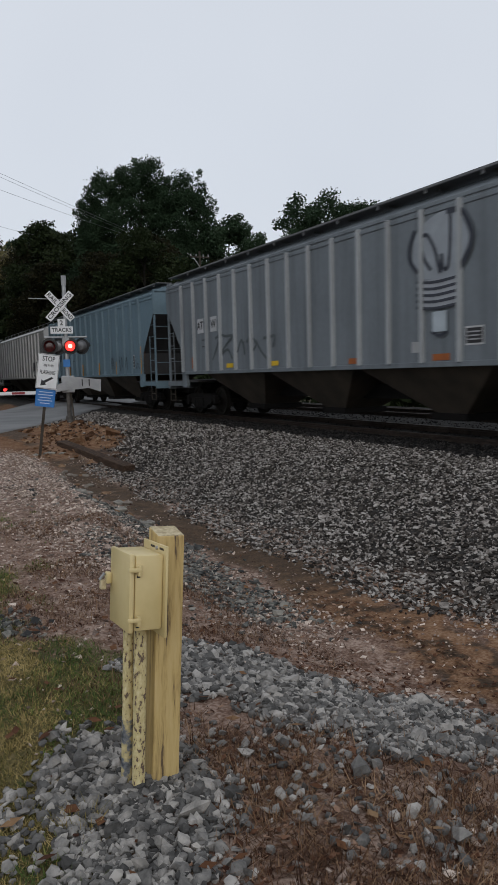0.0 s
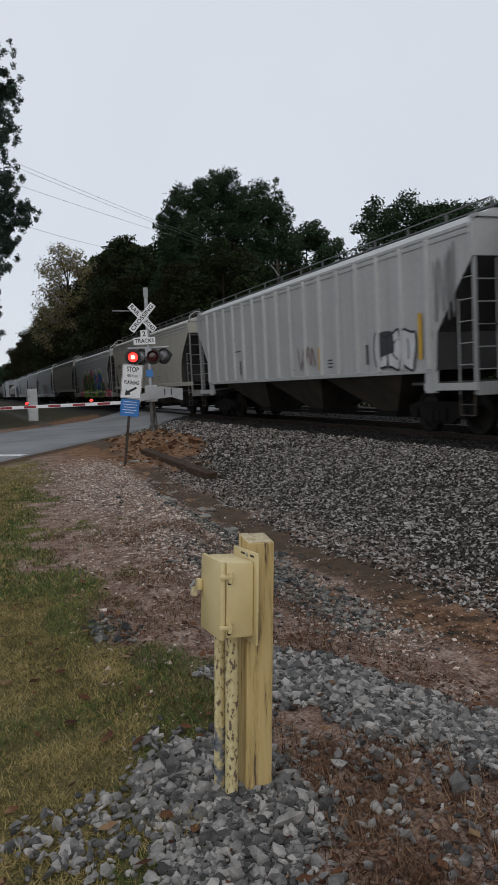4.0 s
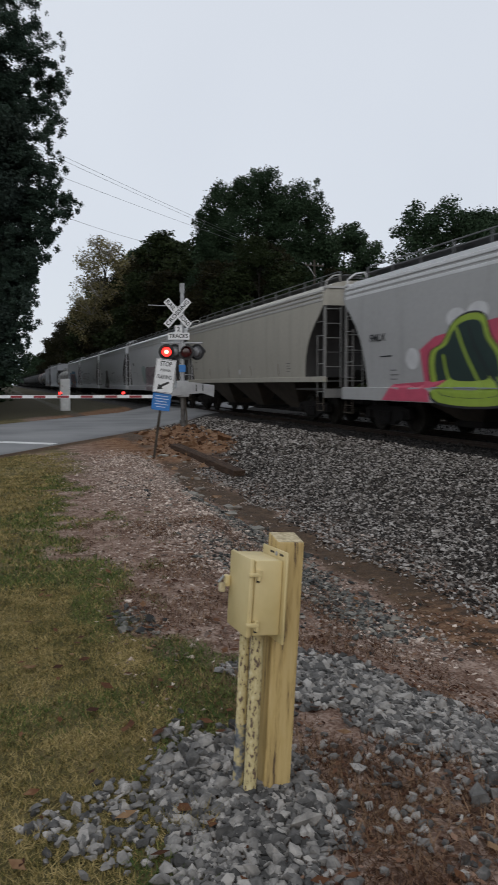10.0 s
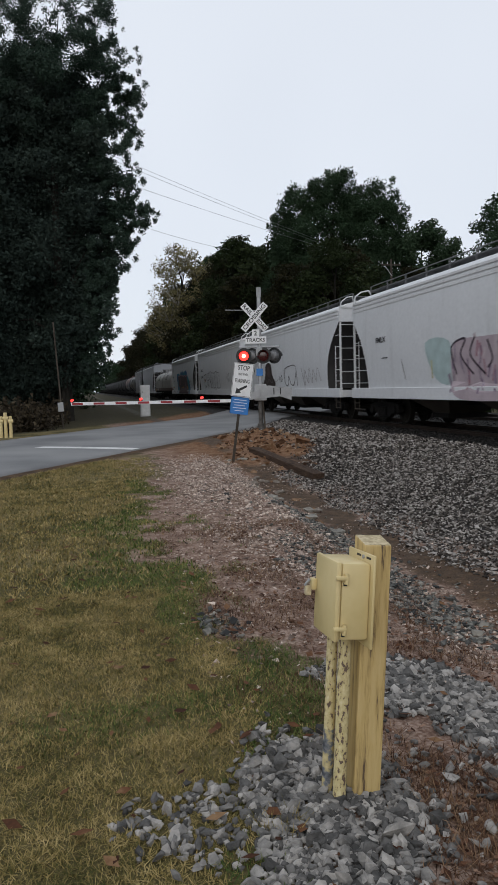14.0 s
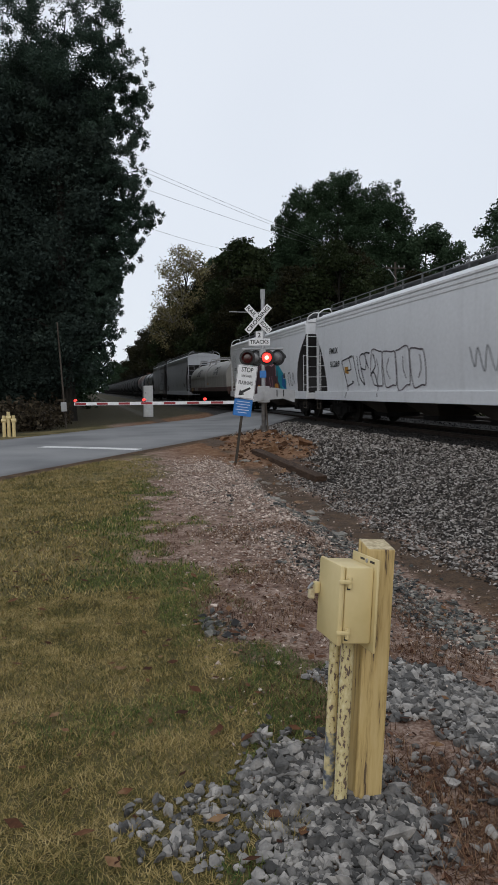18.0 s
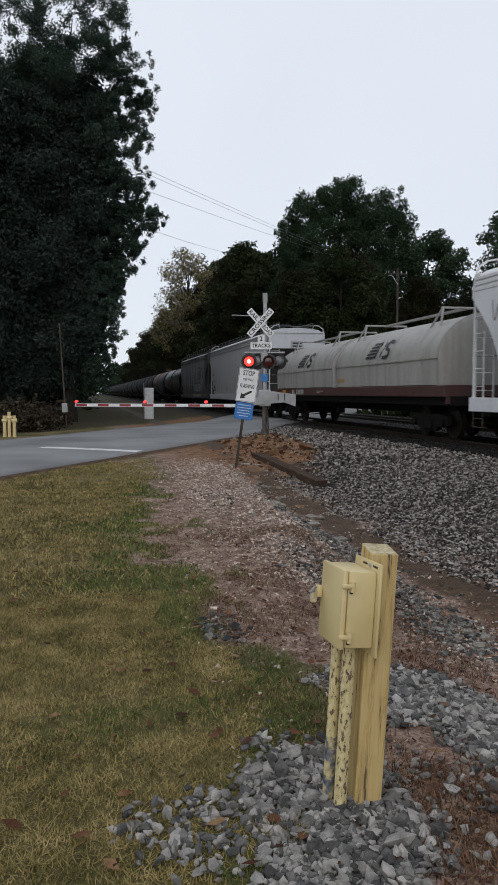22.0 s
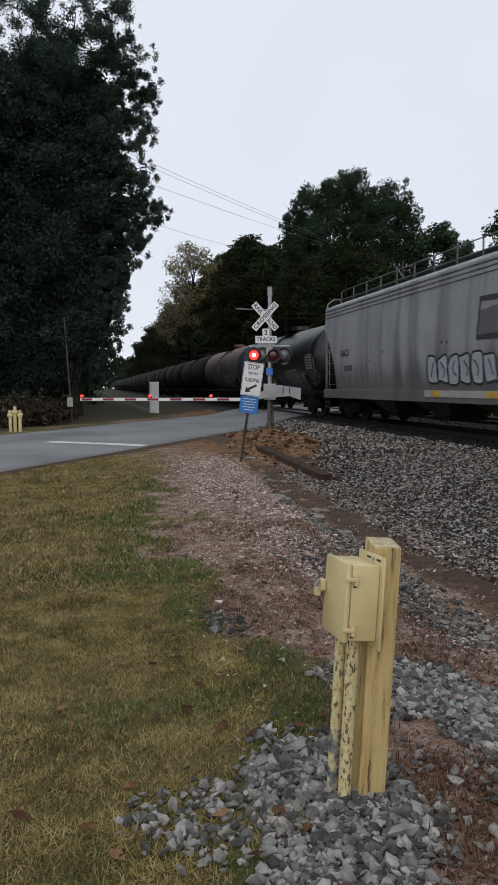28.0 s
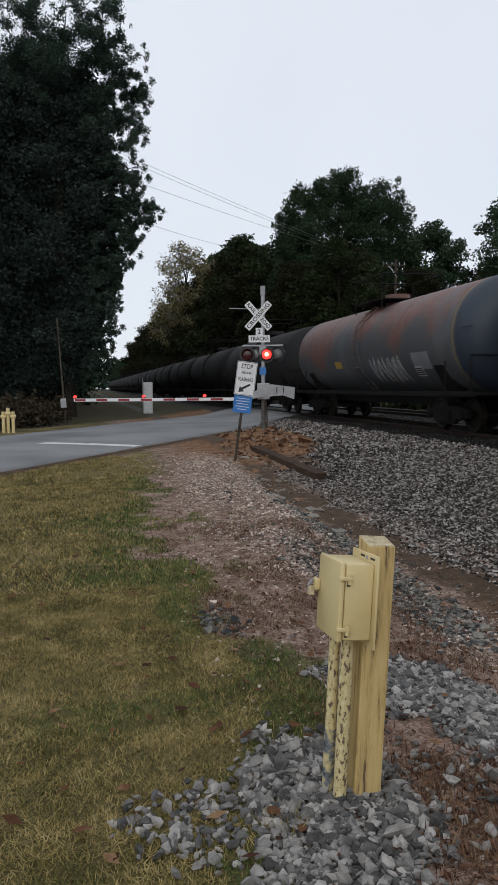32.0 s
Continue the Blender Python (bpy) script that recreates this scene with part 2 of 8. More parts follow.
M["lens_off"] = plain("unlit_red_lens", (0.06, 0.012, 0.012), 0.12)
M["yellow"] = grainy("yellow_box_enamel", [(0.25, (0.56, 0.44, 0.20)), (0.55, (0.66, 0.53, 0.265)), (0.85, (0.72, 0.60, 0.33))], scale=4, fine=25, rough=0.42, bump=0.08, depth=0.004, spread=0.1)
M["cabinet"] = plain("white_cabinet_paint", (0.62, 0.63, 0.63), 0.5)
M["wire"] = plain("cable", (0.16, 0.165, 0.175), 0.6)
M["roof_steel"] = plain("dull_roof_steel", (0.12, 0.123, 0.125), 0.6)


# ---- building helpers ----
def part(name, me, mat, parent=None, label="", m=None):
    """Links a mesh (or bmesh) as one object under its thing."""
    if isinstance(me, bmesh.types.BMesh):
        d = bpy.data.meshes.new(name)
        me.to_mesh(d)
        me.free()
        me = d
    if mat is not None:
        if me.materials:
            me.materials[0] = mat
        else:
            me.materials.append(mat)
    ob = new(name, me)
    if parent is not None:
        ob.parent = parent
    if m is not None:
        ob.matrix_basis = m
    if label:
        ob["label"] = label
    return ob


def thing(name, m, label, category, group=""):
    return tagged(placed(new(name), m), label, category, group)


def placed(ob, m):
    ob.matrix_basis = m
    return ob


def net(name, V, F, smooth=False):
    """A mesh from arrays: points (n, 3) and faces (k, corners)."""
    V, F = np.asarray(V, dtype=np.float32), np.asarray(F, dtype=np.int32)
    me = bpy.data.meshes.new(name)
    k, c = F.shape
    me.vertices.add(len(V))
    me.vertices.foreach_set("co", V.ravel())
    me.loops.add(k * c)
    me.loops.foreach_set("vertex_index", F.ravel())
    me.polygons.add(k)
    me.polygons.foreach_set("loop_start", np.arange(0, k * c, c, dtype=np.int32))
    me.polygons.foreach_set("use_smooth", np.full(k, smooth, dtype=bool))
    me.update(calc_edges=True)
    return me


def bm_box(bm, x0, x1, y0, y1, z0, z1, bevel=0.0):
    r = bmesh.ops.create_cube(bm, size=1.0, matrix=Matrix.Translation(((x0 + x1) / 2, (y0 + y1) / 2, (z0 + z1) / 2)) @ Matrix.Diagonal((abs(x1 - x0), abs(y1 - y0), abs(z1 - z0), 1)))
    if bevel:
        es = {e for v in r["verts"] for e in v.link_edges}
        bmesh.ops.bevel(bm, geom=list(es), offset=bevel, segments=2, affect="EDGES", profile=0.5)
    return bm


def block(x0, x1, y0, y1, z0, z1, bevel=0.0):
    return bm_box(bmesh.new(), x0, x1, y0, y1, z0, z1, bevel)


def bm_rod(bm, a, b, r, r2=None, seg=10):
    a, b = Vector(a), Vector(b)
    d = b - a
    m = Matrix.Translation((a + b) / 2) @ d.to_track_quat("Z", "Y").to_matrix().to_4x4()
    bmesh.ops.create_cone(bm, cap_ends=True, segments=seg, radius1=r, radius2=r if r2 is None else r2, depth=d.length, matrix=m)
    return bm


def rod(a, b, r, r2=None, seg=10):
    return bm_rod(bmesh.new(), a, b, r, r2, seg)


def loft(sections, close=True, caps=True):
    """A skin over rings of points, one ring after the other."""
    bm = bmesh.new()
    rings = [[bm.verts.new(p) for p in s] for s in sections]
    n = len(rings[0])
    for a, b in zip(rings, rings[1:]):
        for i in range(n if close else n - 1):
            j = (i + 1) % n
            bm.faces.new((a[i], a[j], b[j], b[i]))
    if caps and close:
        bm.faces.new(list(reversed(rings[0])))
        bm.faces.new(rings[-1])
    bmesh.ops.recalc_face_normals(bm, faces=bm.faces)
    return bm


def prism(poly, axis, a, b):
    """A polygon in the plane across an axis, given thickness from a to b along it."""
    def at(p, w):
        return {"x": (w, p[0], p[1]), "y": (p[0], w, p[1]), "z": (p[0], p[1], w)}[axis]
    return loft([[at(p, a) for p in poly], [at(p, b) for p in poly]])


def smooth(bm, angle=35):
    for f in bm.faces:
        f.smooth = True
    for e in bm.edges:
        if len(e.link_faces) == 2 and e.calc_face_angle(0) > radians(angle):
            e.smooth = False
    return bm


def words(name, text, size, mat, parent, m, width=0.0, label="", deep=0.001):
    """Lettering, as a thin mesh; stretched to a width where one is given."""
    cu = bpy.data.curves.new(name, "FONT")
    cu.offset = 0.018 * size
    cu.body, cu.size, cu.align_x, cu.align_y, cu.extrude, cu.resolution_u = text, size, "CENTER", "CENTER", deep, 3
    tmp = bpy.data.objects.new(name, cu)
    scene.collection.objects.link(tmp)
    bpy.context.view_layer.update()
    me = bpy.data.meshes.new_from_object(tmp.evaluated_get(bpy.context.evaluated_depsgraph_get()))
    bpy.data.objects.remove(tmp)
    if width:
        xs = [v.co.x for v in me.vertices]
        me.transform(Matrix.Diagonal((width / (max(xs) - min(xs)), 1, 1, 1)))
    me.name = name
    me.materials.clear()
    return part(name, me, mat, parent, label, m)


# ---- the lie of the land ----
def ease(v, a, b):
    t = np.clip((v - a) / (b - a), 0, 1)
    return t * t * (3 - 2 * t)


ROAD_A, ROAD_B = -15.25, -8.45          # the road's two edges, across it
GRADE = 0.00275                         # the line climbs gently away
RAIL_Z, TRACK_X, TRACK_2 = 0.30, 10.7, 15.1
RX, RY = math.sin(radians(30)), math.cos(radians(30))  # the road's way


def rough_noise(x, y, scale, seed):
    """Cheap smooth value noise."""
    g = np.random.RandomState(seed).rand(64, 64)
    u, v = np.asarray(x) / scale, np.asarray(y) / scale
    i, j = np.floor(u).astype(int), np.floor(v).astype(int)
    f, h = u - i, v - j
    f, h = f * f * (3 - 2 * f), h * h * (3 - 2 * h)
    p = lambda a, b: g[a % 64, b % 64]
    return (p(i, j) * (1 - f) + p(i + 1, j) * f) * (1 - h) + (p(i, j + 1) * (1 - f) + p(i + 1, j + 1) * f) * h - 0.5


def land(x, y):
    """The ground's height."""
    x, y = np.asarray(x, dtype=float), np.asarray(y, dtype=float)
    n = x * RY - y * RX
    deep = 1 - ease(y, 13.0, 18.5)
    wob = 0.25 * rough_noise(x * 0 + 7, y, 2.2, 5)
    up = ease(y, 5.0, 9.5)
    bank = -0.36 * ease(x + wob, 1.3 + 1.15 * up, 3.15 + 0.15 * up) * deep
    rise = (0.36 * deep + 0.16) * ease(x + wob * 0.5, 3.6, 7.9)
    z = bank + rise + 0.10 * ease(y, 9, 18) * (1 - ease(x, 5, 8))
    # the mound of red earth by the crossing signal
    z = z + 0.22 * np.exp(-(((x - 5.2) / 0.9) ** 2 + ((y - 21.0) / 1.8) ** 2))
    z = z + GRADE * np.clip(y, -400, 900) * ease(x, 2, 8)
    z = z - 0.5 * ease(x, 18, 24) + 0.6 * ease(x, 26, 60)
    z = z + 0.05 * rough_noise(x, y, 0.9, 1) * (1 - ease(x, 8, 8.4)) + 0.02 * rough_noise(x, y, 0.23, 2)
    # flat under the road
    road = 0.10 + (RAIL_Z - 0.13 + GRADE * y) * ease(x, 6.0, 9.2) * 0.75
    near = 1 - ease(np.abs(n - (ROAD_A + ROAD_B) / 2), 3.4, 4.6)
    z = z * (1 - near) + (road - 0.045 + 0.05 * ease(np.abs(n - (ROAD_A + ROAD_B) / 2), 3.1, 3.45)) * near
    z = z + 0.3 * ease(-n, 17, 30) * (1 - ease(x, -2, 5))
    return z


def lawn_share(x, y):
    """How far the turf covers the ground: it ends in lobes along the bare bank."""
    edge = np.interp(y, (2.9, 3.15, 3.6, 4.45, 5.2, 5.8, 6.7, 8.0, 9.1, 12.4, 16.0), (0.66, 1.0, 1.2, 0.98, 0.74, 0.64, 0.93, 0.78, 1.02, 1.08, 1.15))
    far = ease(y, 5.0, 7.5)
    ragged = (0.5 + 0.9 * far) * rough_noise(x, y, 0.7, 8) + (0.35 + 0.7 * far) * rough_noise(x, y, 0.22, 9)
    return 1 - ease((x - edge + ragged) / (1 + 1.3 * far), -0.14, 0.16)


def clay_share(x, y):
    """Red earth heaped round the foot of the crossing signal."""
    d = np.sqrt(((x - 4.6 - 0.12 * (y - 19)) / 1.25) ** 2 + ((y - 19.3) / 4.2) ** 2)
    return 1 - ease(d + 0.5 * rough_noise(x, y, 0.7, 23), 0.75, 1.1)


def road_z(x, y):
    x, y = np.asarray(x, dtype=float), np.asarray(y, dtype=float)
    return 0.10 + (RAIL_Z - 0.13 + GRADE * y) * ease(x, 6.0, 9.2) * 0.75


def spaced(a, b, step, far, grow=1.22):
    mid = list(np.arange(a, b + step / 2, step))
    left, right, s = [], [], step
    while a - sum(left) > -far:
        s *= grow
        left.append(s)
    s = step
    while b + sum(right) < far:
        s *= grow
        right.append(s)
    lo = [a - v for v in np.cumsum(left)][::-1]
    hi = [b + v for v in np.cumsum(right)]
    return np.array(lo + mid + hi)


gx, gy = spaced(-3.0, 9.0, 0.11, 2500), spaced(0.8, 26.0, 0.13, 2500)
GX, GY = np.meshgrid(gx, gy)
idx = np.arange(GX.size).reshape(GX.shape)
quads = np.stack([idx[:-1, :-1], idx[:-1, 1:], idx[1:, 1:], idx[1:, :-1]], -1).reshape(-1, 4)


def ground_material():
    """Lawn, bare soil, red clay, mud and trackside grit, told apart by where they lie and by noise."""
    m, n, l, b = shader("roadside_ground")
    co = n.new("ShaderNodeTexCoord").outputs["Object"]
    sep = n.new("ShaderNodeSeparateXYZ")
    l.new(co, sep.inputs[0])

    def noise_at(scale, detail=5.0):
        t = n.new("ShaderNodeTexNoise")
        t.inputs["Scale"].default_value, t.inputs["Detail"].default_value = scale, detail
        l.new(co, t.inputs["Vector"])
        return t.outputs["Fac"]

    def calc(op, a, b2, c=None):
        x = n.new("ShaderNodeMath")
        x.operation = op
        for i, v in enumerate((a, b2, c)):
            if v is None:
                continue
            if isinstance(v, (int, float)):
                x.inputs[i].default_value = v
            else:
                l.new(v, x.inputs[i])
        return x.outputs[0]

    def between(v, a, b2):
        r = n.new("ShaderNodeMapRange")
        r.interpolation_type = "SMOOTHSTEP"
        r.inputs["From Min"].default_value, r.inputs["From Max"].default_value = a, b2
        l.new(v, r.inputs["Value"])
        return r.outputs[0]

    def tint(f, *stops):
        r = n.new("ShaderNodeValToRGB")
        els = r.color_ramp.elements
        while len(els) < len(stops):
            els.new(0.5)
        for e, (p, c) in zip(els, stops):
            e.position, e.color = p, (*c, 1)
        l.new(f, r.inputs[0])
        return r.outputs[0]

    def mixed(f, a, c):
        x = n.new("ShaderNodeMixRGB")
        l.new(f, x.inputs[0])
        l.new(a, x.inputs[1])
        l.new(c, x.inputs[2])
        return x.outputs[0]
    X, Y = sep.outputs[0], sep.outputs[1]
    n1, n2, n3 = noise_at(0.9), noise_at(6.0, 8.0), noise_at(45.0, 4.0)
    fine = calc("MULTIPLY_ADD", n3, 0.5, calc("MULTIPLY", n2, 0.5))
    lawn = tint(calc("MULTIPLY_ADD", n3, 0.35, calc("MULTIPLY", n1, 0.65)), (0.36, (0.045, 0.046, 0.015)), (0.48, (0.10, 0.083, 0.034)), (0.62, (0.19, 0.148, 0.07)))
    soil = tint(fine, (0.3, (0.048, 0.027, 0.017)), (0.46, (0.165, 0.100, 0.072)), (0.62, (0.37, 0.275, 0.22)))
    clay = tint(fine, (0.3, (0.06, 0.027, 0.012)), (0.5, (0.175, 0.088, 0.043)), (0.7, (0.33, 0.215, 0.135)))
    mud = tint(fine, (0.3, (0.024, 0.015, 0.009)), (0.5, (0.068, 0.041, 0.023)), (0.7, (0.16, 0.10, 0.055)))
    grit = tint(fine, (0.3, (0.010, 0.009, 0.008)), (0.5, (0.030, 0.027, 0.025)), (0.72, (0.085, 0.08, 0.075)))
    wood = tint(fine, (0.3, (0.02, 0.02, 0.01)), (0.6, (0.06, 0.05, 0.025)), (0.8, (0.1, 0.08, 0.04)))
    xw = calc("MULTIPLY_ADD", calc("SUBTRACT", n1, 0.5), 1.6, X)
    across = calc("SUBTRACT", calc("MULTIPLY", X, RY), calc("MULTIPLY", Y, RX))
    def share(name):
        a = n.new("ShaderNodeAttribute")
        a.attribute_name = name
        return a.outputs["Fac"]
    c = mixed(share("lawn_share"), soil, lawn)
    claymask = calc("MULTIPLY", between(Y, 13.0, 17.5), between(X, 1.2, 3.0))
    c = mixed(claymask, c, clay)
    wet = between(calc("ABSOLUTE", calc("SUBTRACT", calc("MULTIPLY_ADD", calc("SUBTRACT", n1, 0.5), 0.9, X), 3.62), 0), 0.46, 0.22)
    c = mixed(wet, c, mud)
    c = mixed(calc("MULTIPLY", calc("MULTIPLY", between(Y, 6.2, 4.6), between(xw, 2.9, 3.4)), between(n2, 0.4, 0.55)), c, clay)
    c = mixed(calc("MULTIPLY", between(xw, 4.2, 4.6), between(across, -8.0, -7.0)), c, grit)
    c = mixed(share("clay_share"), c, clay)
    c = mixed(calc("MULTIPLY", between(across, -7.75, -8.2), between(across, -9.0, -8.6)), c, mud)
    c = mixed(between(across, -16.2, -17.5), c, wood)
    c = mixed(between(X, 7.2, 7.6), c, grit)
    # stained ground, painted nearly black to carry the shade of the train
    oil_and_shade = tint(fine, (0.3, (0.006, 0.0055, 0.005)), (0.5, (0.016, 0.0145, 0.013)), (0.72, (0.04, 0.037, 0.034)))
    c = mixed(calc("MULTIPLY", between(X, 8.35, 8.7), between(X, 18.5, 17.5)), c, oil_and_shade)
    c = mixed(between(X, 18.5, 21.0), c, wood)
    l.new(c, b.inputs["Base Color"])
    dull = n.new("ShaderNodeMath")
    dull.operation = "MULTIPLY_ADD"
    dull.inputs[1].default_value, dull.inputs[2].default_value = -0.2, 0.95
    b.inputs["Specular IOR Level"].default_value = 0.2
    l.new(wet, dull.inputs[0])
    l.new(dull.outputs[0], b.inputs["Roughness"])
    bp = n.new("ShaderNodeBump")
    bp.inputs["Strength"].default_value, bp.inputs["Distance"].default_value = 0.8, 0.03
    l.new(fine, bp.inputs["Height"])
    l.new(bp.outputs[0], b.inputs["Normal"])
    return m


ground = part("ground", net("ground", np.stack([GX.ravel(), GY.ravel(), land(GX, GY).ravel()], 1), quads, True), ground_material())
for label_, share_ in (("lawn_share", lawn_share(GX, GY)), ("clay_share", clay_share(GX, GY))):
    layer = ground.data.attributes.new(label_, "FLOAT", "POINT")
    layer.data.foreach_set("value", np.ascontiguousarray(share_.ravel(), dtype=np.float32))
tagged(ground, "roadside ground of mown lawn, red soil and trackside grit", "ground", kind="structure")

# the road: a strip that runs slantwise over the line
rs = np.arange(-90, 160.1, 0.6)
rn = np.linspace(ROAD_A, ROAD_B, 15)
RS, RN = np.meshgrid(rs, rn)
edge = 0.07 * rough_noise(RS, RN * 0 + 3, 1.1, 9) * (np.abs(RN - (ROAD_A + ROAD_B) / 2) > 3.3)
rxx, ryy = RS * RX + (RN + edge) * RY, RS * RY - (RN + edge) * RX
rid = np.arange(RS.size).reshape(RS.shape)
rq = np.stack([rid[:-1, :-1], rid[1:, :-1], rid[1:, 1:], rid[:-1, 1:]], -1).reshape(-1, 4)
crown = 0.05 * (1 - (np.abs(RN - (ROAD_A + ROAD_B) / 2) / 3.4) ** 2)
road = part("road", net("road", np.stack([rxx.ravel(), ryy.ravel(), (road_z(rxx, ryy) + crown + 0.01).ravel()], 1), rq, True), M["asphalt"])
so = road.modifiers.new("thick", "SOLIDIFY")
so.thickness, so.offset = 0.08, -1
tagged(road, "worn grey asphalt road over the railway", "road", kind="structure")


def road_at(s, n, up=0.004):
    x, y = s * RX + n * RY, s * RY - n * RX
    c = 0.05 * (1 - (abs(n - (ROAD_A + ROAD_B) / 2) / 3.4) ** 2)
    return (x, y, float(road_z(x, y)) + c + 0.01 + up)


ln = np.linspace(-11.55, -8.6, 13)
bm = bmesh.new()
rows_ = [[bm.verts.new(road_at(s, v)) for v in ln] for s in (17.25, 17.72)]
for i in range(len(ln) - 1):
    bm.faces.new((rows_[0][i], rows_[1][i], rows_[1][i + 1], rows_[0][i + 1]))
bmesh.ops.recalc_face_normals(bm, faces=bm.faces)
tagged(part("stop_line", bm, M["line"]), "worn white stop line painted on the road", "road marking", kind="structure")

# ---- the two tracks ----
def rail_section():
    return [(-0.07, 0), (0.07, 0), (0.07, 0.012), (0.012, 0.03), (0.012, 0.12), (0.036, 0.13), (0.036, 0.165), (0.028, 0.172), (-0.028, 0.172), (-0.036, 0.165), (-0.036, 0.13), (-0.012, 0.12), (-0.012, 0.03), (-0.07, 0.012)]


tie_mesh = bpy.data.meshes.new("tie")
bm = block(-1.3, 1.3, -0.115, 0.115, -0.16, 0.0, 0.012)
bm.to_mesh(tie_mesh)
bm.free()
for cx, nm in ((TRACK_X, "track_1"), (TRACK_2, "track_2")):
    track = tagged(new(nm), "railway track of steel rails on dark timber ties in ballast", "railway track", "tracks", "structure")
    for side in (-0.7525, 0.7525):
        sec = rail_section()
        ends = [[(cx + side + p[0], y, RAIL_Z - 0.172 + p[1] + GRADE * y) for p in sec] for y in (-60, 0, 60, 200, 420)]
        part("rail", loft(ends), M["rail"], track)
    first = None
    for k in range(150):
        y = 3.0 + 0.54 * k if cx == TRACK_X else 3.0 + 0.54 * k
        part("tie", tie_mesh, M["tie"], track, m=pose(cx + random.uniform(-0.04, 0.04), y + random.uniform(-0.03, 0.03), RAIL_Z - 0.174 + GRADE * y, 0, 0, random.uniform(-1.2, 1.2)))


# ---- the train ----
def body_x(z, kind):
    """Half the width of a car's side at a height above the rail."""
    if kind == "ribbed":
        return 1.53
    return 1.50 + 0.085 * math.sin(math.pi * min(1, max(0, (z - 1.17) / 2.95)))


def hopper_body(L, kind, zb0, eave):
    """The car's shell: upright sides, sloping end sheets, a low ridged roof."""
    if kind == "ribbed":
        top = [(1.12, eave + 0.26), (0.0, eave + 0.38), (-1.12, eave + 0.26)]
    else:
        top = [(1.40, eave + 0.13), (1.18, eave + 0.26), (0.85, eave + 0.33), (0.0, eave + 0.38), (-0.85, eave + 0.33), (-1.18, eave + 0.26), (-1.40, eave + 0.13)]
    half, secs = L / 2, []
    if kind == "ribbed":
        cut = [(0.30, 3.5), (0.50, 3.3), (0.9, 2.85), (1.5, 2.15), (1.56, zb0), (2.2, zb0)]
    else:
        cut = [(0.30, 3.6), (0.55, 3.35), (0.85, 3.1), (1.15, 2.8), (1.4, 2.45), (1.58, 2.05), (1.66, 1.7), (1.70, zb0), (2.4, zb0)]
    ends = [(-half + d, max(z, zb0)) for d, z in cut]
    for y, zb in ends + [(-y, z) for y, z in reversed(ends)]:
        zs = [zb + (eave - zb) * k / 7 for k in range(8)]
        ring = [(body_x(z, kind), y, z) for z in zs] + [(x, y, z) for x, z in top] + [(-body_x(z, kind), y, z) for z in reversed(zs)]
        secs.append(ring)
    bm = smooth(loft(secs), 30)
    # end slopes: grime and the shade of the recess, both in one dark paint
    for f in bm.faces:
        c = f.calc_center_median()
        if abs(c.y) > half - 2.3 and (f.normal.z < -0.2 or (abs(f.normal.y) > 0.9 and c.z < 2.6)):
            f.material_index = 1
    return bm


def wheelset_mesh():
    bm = bmesh.new()
    bm_rod(bm, (-1.0, 0, 0), (1.0, 0, 0), 0.075, seg=10)
    for s in (-1, 1):
        prof = [(0.09, -0.08), (0.09, 0.08), (0.16, 0.06), (0.36, 0.02), (0.40, 0.055), (0.46, 0.055), (0.46, -0.05), (0.485, -0.05), (0.485, -0.085), (0.40, -0.085), (0.36, -0.03), (0.16, -0.03)]
        n = 14
        rings = []
        for k in range(n):
            a = 2 * math.pi * k / n
            rings.append([bm.verts.new((s * 0.7525 + s * p[1], p[0] * math.cos(a), p[0] * math.sin(a))) for p in prof])
        for k in range(n):
            a, b = rings[k], rings[(k + 1) % n]
            for i in range(len(prof)):
                j = (i + 1) % len(prof)
                bm.faces.new((a[i], a[j], b[j], b[i]))
    bmesh.ops.recalc_face_normals(bm, faces=bm.faces)
    me = bpy.data.meshes.new("wheelset")
    bm.to_mesh(me)
    bm.free()
    return me


WHEELSET = wheelset_mesh()


def side_frame_mesh():
    bm = prism([(-1.15, 0.40), (-1.15, 0.62), (-0.75, 0.70), (0.75, 0.70), (1.15, 0.62), (1.15, 0.40), (0.95, 0.36), (0.62, 0.36), (0.40, 0.22), (-0.40, 0.22), (-0.62, 0.36), (-0.95, 0.36)], "x", -0.07, 0.07)
    for y in (-0.88, 0.88):
        bm_rod(bm, (-0.14, y, 0.47), (0.12, y, 0.47), 0.13, seg=12)
    for y in (-0.2, 0.0, 0.2):
        bm_rod(bm, (-0.10, y, 0.28), (-0.10, y, 0.56), 0.075, seg=8)
    me = bpy.data.meshes.new("side_frame")
    bm.to_mesh(me)
    bm.free()
    return me


SIDE_FRAME = side_frame_mesh()
WHEELS = []


